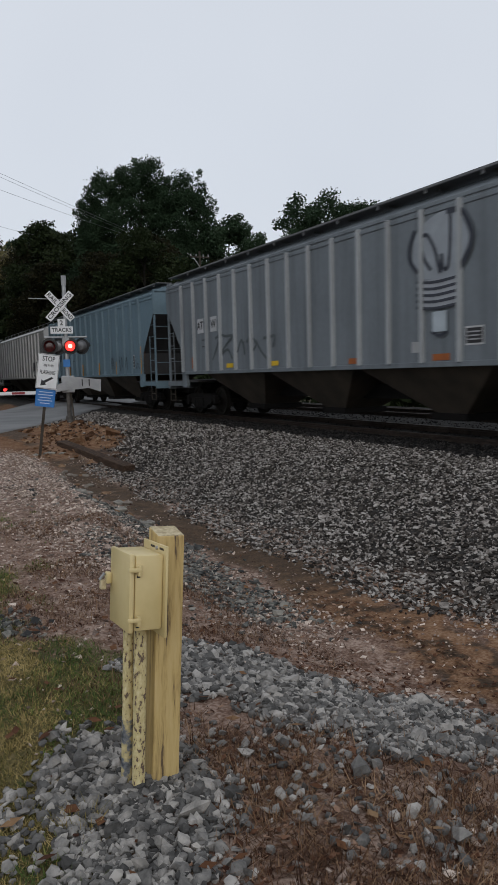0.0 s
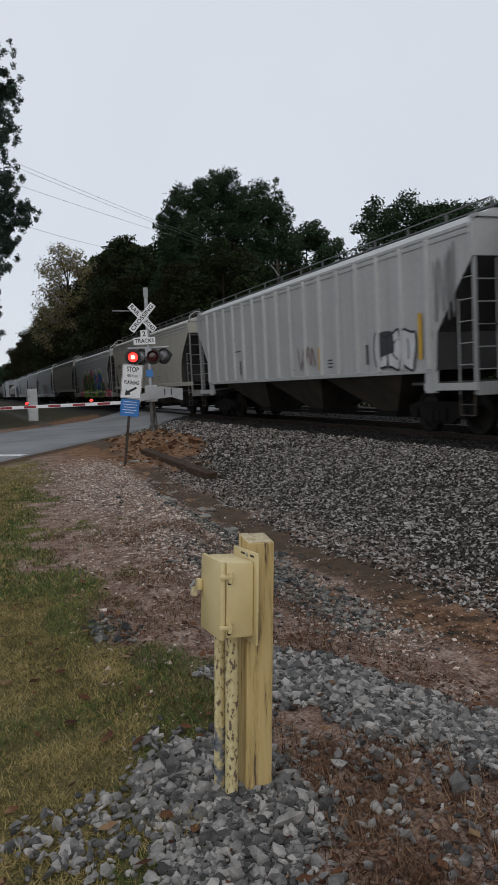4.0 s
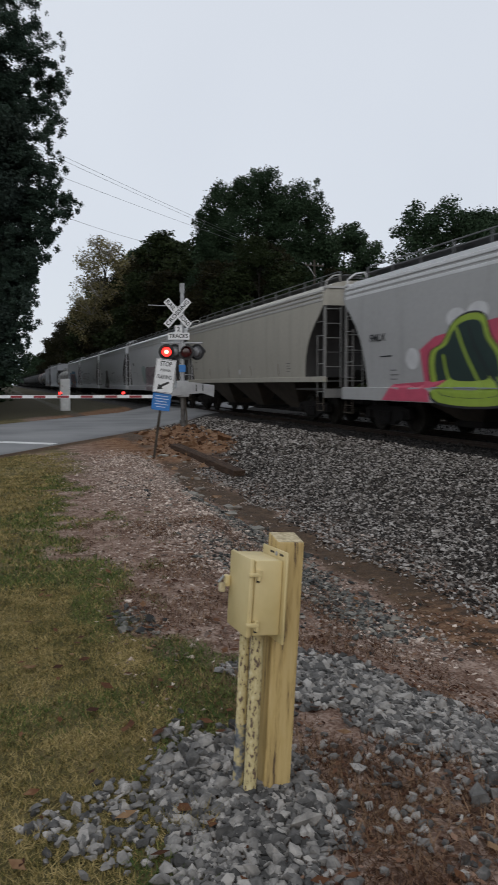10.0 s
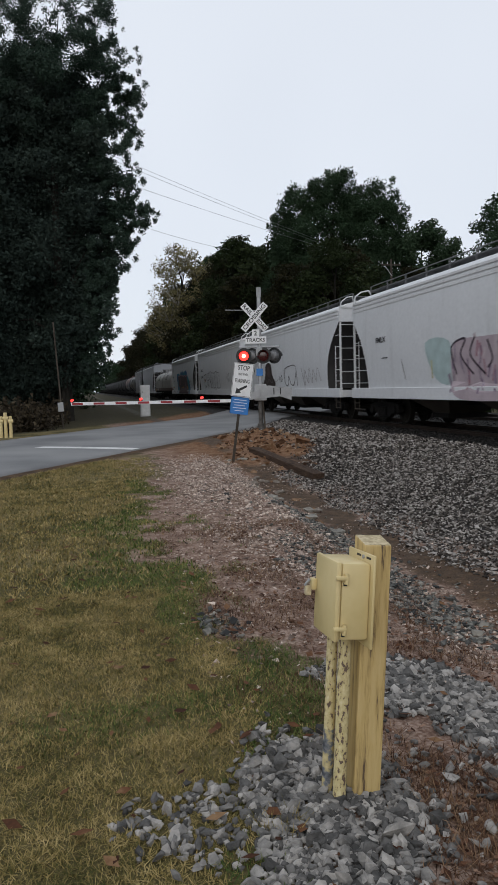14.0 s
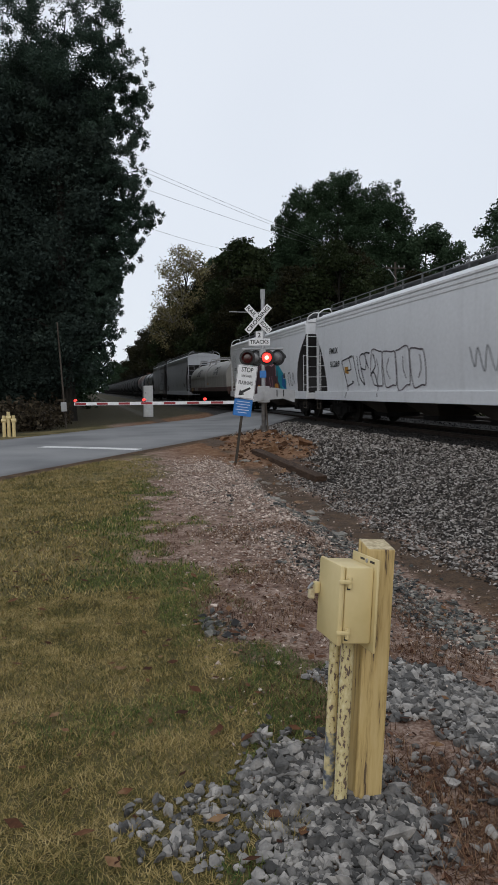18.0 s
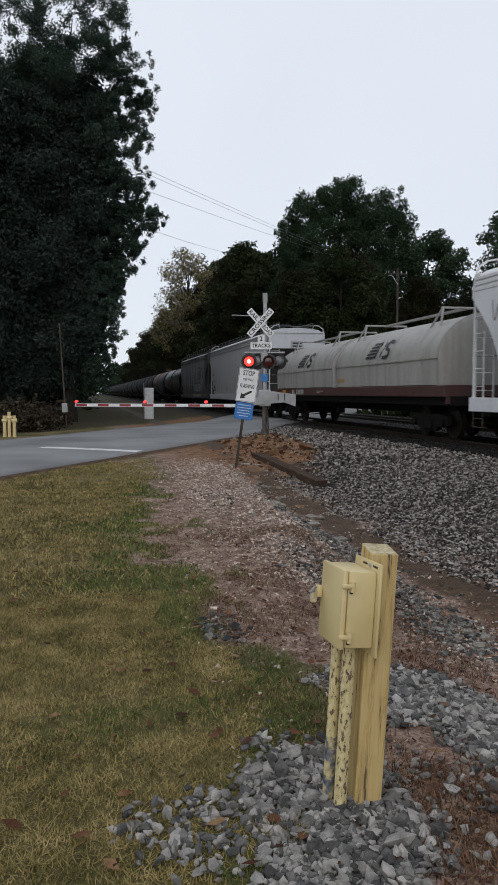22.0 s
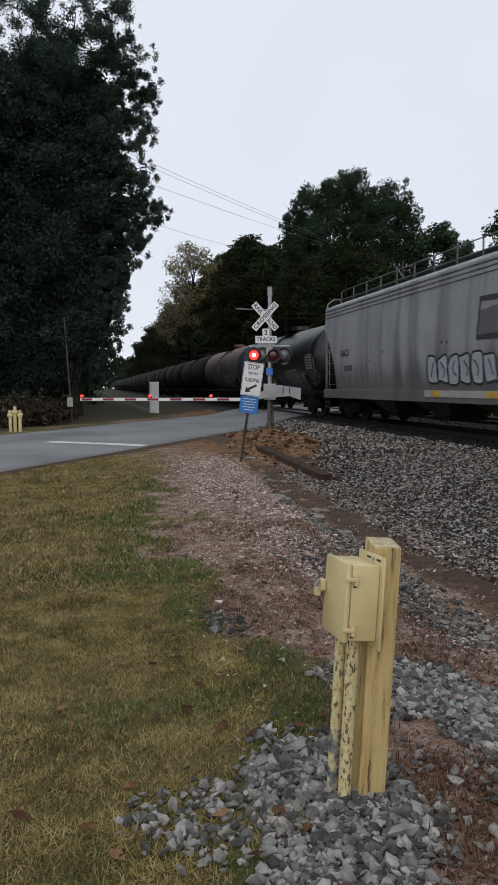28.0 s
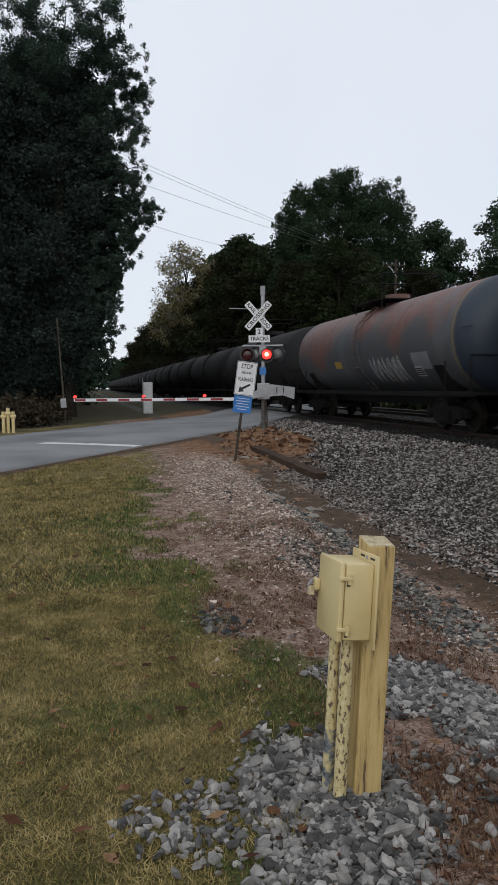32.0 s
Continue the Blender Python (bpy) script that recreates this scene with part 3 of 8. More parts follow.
def running_gear(car, L):
    """Two trucks with their wheelsets, couplers, centre sill and brake gear."""
    half = L / 2
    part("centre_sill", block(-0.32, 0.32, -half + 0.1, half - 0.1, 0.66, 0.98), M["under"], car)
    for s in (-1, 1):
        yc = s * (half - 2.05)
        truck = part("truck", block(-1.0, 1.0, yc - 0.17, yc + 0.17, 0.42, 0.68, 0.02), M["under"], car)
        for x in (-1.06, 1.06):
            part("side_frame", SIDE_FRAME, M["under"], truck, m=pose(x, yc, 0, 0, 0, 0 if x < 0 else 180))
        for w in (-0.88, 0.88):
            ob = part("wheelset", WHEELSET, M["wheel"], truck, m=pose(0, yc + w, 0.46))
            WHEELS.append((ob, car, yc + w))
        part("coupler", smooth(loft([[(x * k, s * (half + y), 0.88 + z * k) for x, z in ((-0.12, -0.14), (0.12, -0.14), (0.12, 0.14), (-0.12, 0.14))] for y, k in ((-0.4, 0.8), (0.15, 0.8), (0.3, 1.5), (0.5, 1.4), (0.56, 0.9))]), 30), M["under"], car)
        part("brake_hose", rod((0.4, s * (half - 0.1), 0.8), (0.3, s * (half + 0.45), 0.45), 0.03), M["black"], car)


def hopper_ends(car, L, mat, eave, zsill, roof, ribbed):
    """Corner posts, short side ladders, an end ladder, sills and roof irons at both ends."""
    half = L / 2
    for s in (-1, 1):
        for x in (-1.47, 1.47):
            part("corner_post", block(x - 0.03, x + 0.03, s * (half - 0.39), s * (half - 0.31), zsill - 0.3, eave + 0.12, 0.008), mat, car)
        bm = bmesh.new()
        bm_box(bm, -1.512, -1.488, s * (half - 0.835), s * (half - 0.812), zsill - 0.3, 2.75)
        for k in range(7):
            z = zsill - 0.14 + 0.42 * k
            bm_rod(bm, (-1.5, s * (half - 0.83), z), (-1.5, s * (half - 0.37), z), 0.012, seg=6)
        part("side_ladder", bm, mat, car)
        bm = bmesh.new()
        for y in (half - 0.82, half - 0.38):
            bm_rod(bm, (-1.5, s * y, zsill - 0.3), (-1.5, s * y, zsill - 0.72), 0.013, seg=6)
        for z in (zsill - 0.5, zsill - 0.71):
            bm_rod(bm, (-1.5, s * (half - 0.82), z), (-1.5, s * (half - 0.38), z), 0.013, seg=6)
        part("stirrup_step", bm, M["hopper_dark"], car)
        bm = bmesh.new()
        for z in (1.35, 1.78, 2.21, 2.64, 3.07, 3.5, 3.93):
            bm_rod(bm, (-1.45, s * (half - 0.34), z), (-0.95, s * (half - 0.34), z), 0.013, seg=6)
        bm_box(bm, -0.965, -0.935, s * (half - 0.355), s * (half - 0.325), zsill, eave + 0.1)
        part("end_ladder", bm, mat, car)
        part("end_post", block(0.92, 0.98, s * (half - 0.37), s * (half - 0.31), zsill, eave + 0.1), mat, car)
        part("end_platform", block(-1.45, 1.45, s * (half - 2.6), s * (half - 0.28), zsill - 0.10, zsill - 0.04), M["end_grime_shade"], car)
        bm = bmesh.new()
        bm_box(bm, -1.5, 1.5, s * (half - 0.34), s * (half - 0.24), zsill - 0.32, zsill - 0.06, 0.01)
        part("end_sill", bm, mat, car)
        part("grab_bar", rod((-1.45, s * (half - 0.3), 2.2), (1.45, s * (half - 0.3), 2.2), 0.014, seg=6), M["end_grime_shade"], car)
        for x in (() if ribbed else (-1, 1)):
            bm = bmesh.new()
            arc = [(x * 1.47, s * (half - 0.36), eave + 0.05), (x * 1.42, s * (half - 0.33), eave + 0.32), (x * 1.2, s * (half - 0.34), eave + 0.48), (x * 0.95, s * (half - 0.42), eave + 0.52), (x * 0.9, s * (half - 0.5), eave + 0.35)]
            for p, q in zip(arc, arc[1:]):
                bm_rod(bm, p, q, 0.022, seg=6)
            part("roof_grab_iron", bm, roof, car)
        part("roof_brace", block(-1.46, 1.46, s * (half - 0.5), s * (half - 0.25), eave + 0.10, eave + 0.17), roof, car)
        part("brake_cylinder", rod((0.2, s * (half - 1.5), 1.5), (0.9, s * (half - 1.5), 1.5), 0.22, seg=14), M["under"], car)


def roof_gear(car, L, mat, eave, tall, hatches=5, lift=0.40, outboard=False):
    half = L / 2
    zt = eave + lift
    bm = bmesh.new()
    out = 1.1 if outboard else 0.62
    for x in (-out, out):
        bm_box(bm, x - 0.28, x + 0.28, -half + 0.2, half - 0.2, zt + 0.08, zt + 0.11)
    n = max(6, int(L / 1.45))
    for k in range(n + 1):
        y = -half + 0.5 + (L - 1.0) * k / n
        for x in (-out - 0.28, out + 0.28):
            bm_box(bm, x - 0.018, x + 0.018, y - 0.02, y + 0.02, eave + 0.26, zt + tall)
        bm_box(bm, -out, out, y - 0.03, y + 0.03, zt + 0.04, zt + 0.08)
    part("running_board", bm, M["roof_steel"], car)
    bm = bmesh.new()
    for x in (-out - 0.28, out + 0.28):
        bm_rod(bm, (x, -half + 0.6, zt + tall), (x, half - 0.6, zt + tall), 0.018, seg=6)
    part("roof_rail", bm, M["roof_steel"], car)
    for k in range(hatches):
        y = -half + L * (k + 0.5) / hatches
        part("hatch", smooth(rod((0, y, zt - 0.06), (0, y, zt + 0.07), 0.36, 0.3, 16), 30), mat, car)


def bays(car, L, mat, count, top, wide=1.42):
    half = L / 2 - 3.0
    for k in range(count):
        y0, y1 = -half + 2 * half * k / count, -half + 2 * half * (k + 1) / count
        ym = (y0 + y1) / 2
        part("hopper_bay", loft([[(-wide, y0, top), (wide, y0, top), (wide, y1, top), (-wide, y1, top)], [(-0.55, ym - 0.42, 0.42), (0.55, ym - 0.42, 0.42), (0.55, ym + 0.42, 0.42), (-0.55, ym + 0.42, 0.42)]]), mat, car)
        part("outlet_gate", block(-0.62, 0.62, ym - 0.5, ym + 0.5, 0.28, 0.42, 0.01), M["under"], car)


def hopper(L, kind, paint, label, roof_paint=None, tall=0.24, eave=4.0, sill_paint=None, count=3, low=1.17, sill=0.34, end_paint=None, outboard=False):
    car = tagged(new("hopper_car"), label, "hopper car", "cars of the freight train")
    ribbed = kind == "ribbed"
    zb0 = 1.38 if ribbed else low
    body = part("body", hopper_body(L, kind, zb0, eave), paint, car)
    body.data.materials.append(M["end_grime_shade"])
    half = L / 2
    if ribbed:
        n = round((L - 4.0) / 0.88)
        for k in range(n):
            y = -half + 1.75 + (L - 3.5) * k / (n - 1)
            for x in (-1.56, 1.56):
                part("rib", block(x - 0.06, x + 0.06, y - 0.042, y + 0.042, zb0 + 0.02, eave - 0.06, 0.012), RIBS.get(paint.name, paint), car)
        for x in (-1.5, 1.5):
            part("side_sill", block(x - 0.06, x + 0.06, -half + 1.6, half - 1.6, zb0 - 0.06, zb0 + 0.04, 0.01), paint, car)
            for s in (-1, 1):
                part("end_side_sill", block(x - 0.05, x + 0.05, s * (half - 2.0), s * (half - 0.28), 0.95, 1.10, 0.01), paint, car)
                part("sill_bracket", block(x - 0.05, x + 0.05, s * (half - 1.95), s * (half - 1.6), 0.9, zb0 + 0.03, 0.01), paint, car)
    else:
        for x in (-1.5, 1.5):
            part("side_sill", block(x - 0.07, x + 0.07, -half + 0.28, half - 0.28, low - sill + 0.01, low + 0.01, 0.015), sill_paint or paint, car)
    for x in (-1, 1):
        bm = bmesh.new()
        for z in ((eave - 0.02, eave - 0.14) if ribbed else (eave + 0.02, eave - 0.11, eave - 0.24)):
            bm_box(bm, x * 1.50 - 0.05, x * 1.50 + 0.05, -half + 0.42, half - 0.42, z - 0.035, z + 0.045, 0.012)
        part("eave_trim", bm, roof_paint or paint, car)
    hopper_ends(car, L, end_paint or roof_paint or paint, eave, 1.17, roof_paint or paint, ribbed)
    roof_gear(car, L, roof_paint or paint, eave, tall, lift=0.28 if ribbed else 0.40, outboard=outboard)
    bays(car, L, M["hopper_dark"] if not ribbed else (sill_paint or M["hopper_dark"]), count, zb0 + 0.02)
    running_gear(car, L)
    return car


def tank_car(L, paint, label, r=1.55, zc=2.55):
    car = tagged(new("tank_car"), label, "tank car", "cars of the freight train")
    half = L / 2
    ht = half - 0.05
    secs = []
    prof = [(-ht, 0.02), (-ht + 0.02, 0.5), (-ht + 0.10, 0.95), (-ht + 0.25, 1.30), (-ht + 0.45, 1.48), (-ht + 0.7, 1.55)]
    prof = prof + [(-ht + 0.7 + (2 * ht - 1.4) * k / 4, 1.55) for k in range(1, 4)] + [(-y, q) for y, q in reversed(prof)]
    for y, q in prof:
        q = q * r / 1.55
        secs.append([(q * math.cos(2 * math.pi * k / 40), y, zc + q * math.sin(2 * math.pi * k / 40)) for k in range(40)])
    part("tank", smooth(loft(secs), 50), paint, car)
    for y in (-ht * 0.86, -ht * 0.43, ht * 0.43, ht * 0.86):
        part("tank_band", smooth(loft([[((r + 0.006 + o) * math.cos(2 * math.pi * k / 40), y + w, zc + (r + 0.006 + o) * math.sin(2 * math.pi * k / 40)) for k in range(40)] for w, o in ((-0.04, -0.01), (-0.035, 0), (0.035, 0), (0.04, -0.01))]), 30), paint, car)
    for s in (-1, 1):
        yc = s * (half - 2.05)
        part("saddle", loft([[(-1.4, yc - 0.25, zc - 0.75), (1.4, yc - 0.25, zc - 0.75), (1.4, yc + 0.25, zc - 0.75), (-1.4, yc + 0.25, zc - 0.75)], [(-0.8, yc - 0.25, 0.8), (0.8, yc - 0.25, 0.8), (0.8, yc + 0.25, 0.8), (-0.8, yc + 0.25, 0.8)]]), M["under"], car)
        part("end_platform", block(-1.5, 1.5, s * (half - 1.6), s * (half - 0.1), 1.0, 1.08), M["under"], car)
        bm = bmesh.new()
        for x in (-1.45, 1.45):
            bm_rod(bm, (x, s * (half - 0.15), 1.05), (x, s * (half - 0.15), 2.0), 0.02, seg=6)
            bm_rod(bm, (x, s * (half - 1.5), 1.05), (x, s * (half - 1.5), 1.9), 0.02, seg=6)
        bm_rod(bm, (-1.45, s * (half - 0.15), 2.0), (1.45, s * (half - 0.15), 2.0), 0.02, seg=6)
        part("end_rail", bm, M["under"], car)
    for x in (-1.42, 1.42):
        part("side_sill", block(x - 0.05, x + 0.05, -half + 0.1, half - 0.1, 0.96, 1.10), M["under"], car)
    zt = zc + r
    part("manway", smooth(rod((0, 0, zt - 0.1), (0, 0, zt + 0.30), 0.42, seg=20), 30), paint, car)
    bm = bmesh.new()
    bm_box(bm, -1.1, 1.1, -1.2, 1.2, zt + 0.02, zt + 0.06)
    part("walkway", bm, M["under"], car)
    bm = bmesh.new()
    for x in (-1.1, 1.1):
        for y in (-1.2, 1.2):
            part("rail_post", rod((x, y, zt - 0.3), (x, y, zt + 0.85), 0.022, seg=6), M["under"], car)
        part("walkway_rail", rod((x, -1.2, zt + 0.85), (x, 1.2, zt + 0.85), 0.022, seg=6), M["under"], car)
    for y in (-1.2, 1.2):
        part("walkway_rail", rod((-1.1, y, zt + 0.85), (1.1, y, zt + 0.85), 0.022, seg=6), M["under"], car)
    for y in (-0.25, 0.25):
        pts = [(-(r + 0.08) * math.cos(radians(a)), y, zc + (r + 0.08) * math.sin(radians(a))) for a in (-60, -30, 0, 30, 60)]
        for a, b in zip(pts, pts[1:]):
            bm_rod(bm, a, b, 0.022, seg=6)
    for a in range(-60, 61, 12):
        bm_rod(bm, (-(r + 0.08) * math.cos(radians(a)), -0.25, zc + (r + 0.08) * math.sin(radians(a))), (-(r + 0.08) * math.cos(radians(a)), 0.25, zc + (r + 0.08) * math.sin(radians(a))), 0.016, seg=6)
    part("side_ladder", bm, paint, car)
    part("outlet_valve", rod((0, 0, zc - r - 0.35), (0, 0, zc - r + 0.1), 0.22, seg=12), M["under"], car)
    running_gear(car, L)
    return car


def coil_car(L, label):
    car = tagged(new("coil_car"), label, "coil car", "cars of the freight train")
    half = L / 2
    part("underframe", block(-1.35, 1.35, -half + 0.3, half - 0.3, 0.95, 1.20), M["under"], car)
    for x in (-1.5, 1.5):
        part("side_sill", block(x - 0.06, x + 0.06, -half + 0.3, half - 0.3, 1.18, 1.49, 0.02), M["coil_red"], car)
    for s in (-1, 1):
        part("end_bulkhead", block(-1.45, 1.45, s * (half - 0.42), s * (half - 0.34), 1.0, 1.5), M["coil_red"], car)
    for c in (-1, 1):
        y0, y1 = (c - 1) / 2 * (half - 0.7) + (0.12 if c > 0 else 0), (c + 1) / 2 * (half - 0.7) - (0.12 if c < 0 else 0)
        prof = [(1.48, 1.51), (1.50, 2.25)] + [(1.50 * math.cos(radians(a)), 2.25 + 1.22 * math.sin(radians(a))) for a in range(12, 169, 12)] + [(-1.50, 2.25), (-1.48, 1.51)]
        ys = [(y0, 0.96), (y0 + 0.03, 1.0)] + [(y0 + (y1 - y0) * k / 4, 1.0) for k in (1, 2, 3)] + [(y1 - 0.03, 1.0), (y1, 0.96)]
        cover = part("cover", smooth(loft([[(x * q, y, 1.51 + (z - 1.51) * q) for x, z in prof] for y, q in ys]), 30), M["coil_white"], car)
        for x in (-1.515, 1.515):
            part("cover_rail", block(x - 0.02, x + 0.02, y0 + 0.05, y1 - 0.05, 2.22, 2.27), M["coil_white"], cover)
        for y in (y0 + 0.1, y1 - 0.1):
            part("cover_band", smooth(loft([[(x * 1.012, y + w, 1.49 + (z - 1.51) * 1.02) for x, z in prof] for w in (-0.07, 0.07)]), 30), M["coil_band"], cover)
        for y in (y0 + 1.3, y1 - 1.3):
            bm = bmesh.new()
            for q in (-0.35, 0.35):
                bm_rod(bm, (-1.0, y + q, 3.1), (-0.75, y, 3.74), 0.032, seg=8)
                bm_rod(bm, (1.0, y + q, 3.1), (0.75, y, 3.74), 0.032, seg=8)
            bm_rod(bm, (-0.8, y, 3.72), (0.8, y, 3.72), 0.035, seg=8)
            part("lifting_frame", bm, M["coil_band"], cover)
        bm = bmesh.new()
        bm_box(bm, -0.06, 0.06, y0 + 1.3, y1 - 1.3, 3.68, 3.75)
        part("lifting_bar", bm, M["coil_band"], cover)
    running_gear(car, L)
    return car


# rusty end sheets, with the shade between cars painted into the colour
M["end_grime_shade"] = car_paint("rust_and_painted_shade_on_end_sheet", (0.05, 0.047, 0.046), (0.026, 0.024, 0.024), streak=0.8, rusty=0.4)
# ribs share the body paint; light and shade on them is put into colour
M["rib_lightened"] = car_paint("lightened_rib_paint", (0.40, 0.42, 0.43), (0.24, 0.25, 0.26), streak=0.5, rusty=0.1)
M["rib_blue"] = car_paint("slate_blue_rib_paint", (0.15, 0.215, 0.255), (0.105, 0.155, 0.185), streak=0.4, rusty=0.1)
M["rib_pale"] = car_paint("pale_rib_paint", (0.52, 0.52, 0.51), (0.40, 0.40, 0.39), streak=0.4, rusty=0.1)
# darker end posts and ladders: the shade between cars is in the paint
M["post_shade"] = car_paint("shade_darkened_post_paint", (0.26, 0.255, 0.245), (0.15, 0.145, 0.14), streak=0.6, rusty=0.3)
RIBS = {"weathered_grey_paint": M["rib_lightened"], "weathered_slate_blue_paint": M["rib_blue"], "weathered_pale_grey_paint": M["rib_pale"]}
M["grey_r"] = car_paint("weathered_grey_paint", (0.185, 0.21, 0.23), (0.095, 0.11, 0.122), streak=0.5, rusty=0.1)
M["blue_r"] = car_paint("weathered_slate_blue_paint", (0.16, 0.235, 0.28), (0.11, 0.165, 0.20), streak=0.35, rusty=0.1)
M["pale_r"] = car_paint("weathered_pale_grey_paint", (0.45, 0.45, 0.44), (0.34, 0.338, 0.33), streak=0.4)
M["beige"] = car_paint("weathered_beige_paint", (0.42, 0.395, 0.335), (0.30, 0.28, 0.235), streak=0.35, rusty=0.15)
M["beige_roof"] = car_paint("pale_roof_paint", (0.46, 0.45, 0.43), (0.34, 0.33, 0.31), streak=0.3, rusty=0.1)
M["lightgrey"] = car_paint("light_grey_paint", (0.40, 0.40, 0.395), (0.32, 0.32, 0.31), streak=0.3, rusty=0.1)
M["white_s"] = car_paint("off_white_paint", (0.69, 0.70, 0.715), (0.58, 0.585, 0.595), streak=0.25, rusty=0.1)
M["white_l"] = car_paint("greyed_white_paint", (0.52, 0.535, 0.56), (0.42, 0.43, 0.445), streak=0.3, rusty=0.15)
M["pale_end"] = car_paint("pale_end_paint", (0.34, 0.34, 0.335), (0.22, 0.22, 0.215), streak=0.5, rusty=0.3)
M["white_roof"] = car_paint("white_roof_paint", (0.72, 0.725, 0.73), (0.56, 0.56, 0.56), streak=0.3, rusty=0.05)


def sooty_paint():
    """Grey paint under soot: black over one end and along the foot, paler amidships, all drawn out in upright drips."""
    m, n, l, b = shader("sooty_grey_paint")
    co = n.new("ShaderNodeTexCoord").outputs["Object"]
    sep = n.new("ShaderNodeSeparateXYZ")
    l.new(co, sep.inputs[0])

    def noise_at(sx, sy, sz, detail=5.0):
        mp = n.new("ShaderNodeMapping")
        mp.inputs["Scale"].default_value = (sx, sy, sz)
        l.new(co, mp.inputs[0])
        t = n.new("ShaderNodeTexNoise")
        t.inputs["Scale"].default_value, t.inputs["Detail"].default_value = 1.0, detail
        l.new(mp.outputs[0], t.inputs["Vector"])
        return t.outputs["Fac"]

    def calc(op, *vs):
        x = n.new("ShaderNodeMath")
        x.operation = op
        for i, v in enumerate(vs):
            if isinstance(v, (int, float)):
                x.inputs[i].default_value = v
            else:
                l.new(v, x.inputs[i])
        return x.outputs[0]

    def between(v, a, b2):
        r = n.new("ShaderNodeMapRange")
        r.interpolation_type = "SMOOTHSTEP"
        r.inputs["From Min"].default_value, r.inputs["From Max"].default_value = a, b2
        l.new(v, r.inputs["Value"])
        return r.outputs[0]

    def mixed(f, c1, c2):
        x = n.new("ShaderNodeMixRGB")
        l.new(f, x.inputs[0])
        for i, c in ((1, c1), (2, c2)):
            if isinstance(c, tuple):
                x.inputs[i].default_value = (*c, 1)
            else:
                l.new(c, x.inputs[i])
        return x.outputs[0]
    y, z = sep.outputs[1], sep.outputs[2]
    drips, broad = noise_at(1.6, 1.6, 0.12, 6.0), noise_at(0.3, 0.33, 0.3, 3.0)
    soot = calc("MULTIPLY", between(calc("MULTIPLY_ADD", drips, 1.2, y), -5.2, -7.2), 0.9)
    foot = calc("MULTIPLY", between(calc("MULTIPLY_ADD", drips, -1.4, z), 1.7, 0.6), 0.75)
    wash = calc("MULTIPLY", between(drips, 0.42, 0.68), 0.6)
    far = calc("MULTIPLY", between(calc("MULTIPLY_ADD", broad, 3.0, y), 3.0, 8.0), 0.2)
    c = mixed(between(broad, 0.35, 0.65), (0.25, 0.255, 0.265), (0.34, 0.345, 0.355))
    c = mixed(wash, c, (0.10, 0.097, 0.096))
    c = mixed(far, c, (0.10, 0.085, 0.082))
    c = mixed(foot, c, (0.075, 0.062, 0.058))
    c = mixed(soot, c, (0.03, 0.028, 0.028))
    l.new(c, b.inputs["Base Color"])
    b.inputs["Roughness"].default_value = 0.65
    return m


M["dirty"] = sooty_paint()
M["tank_black"] = car_paint("black_tank_paint", (0.008, 0.009, 0.010), (0.016, 0.015, 0.016), streak=0.4, rough=0.36, rusty=0.1)


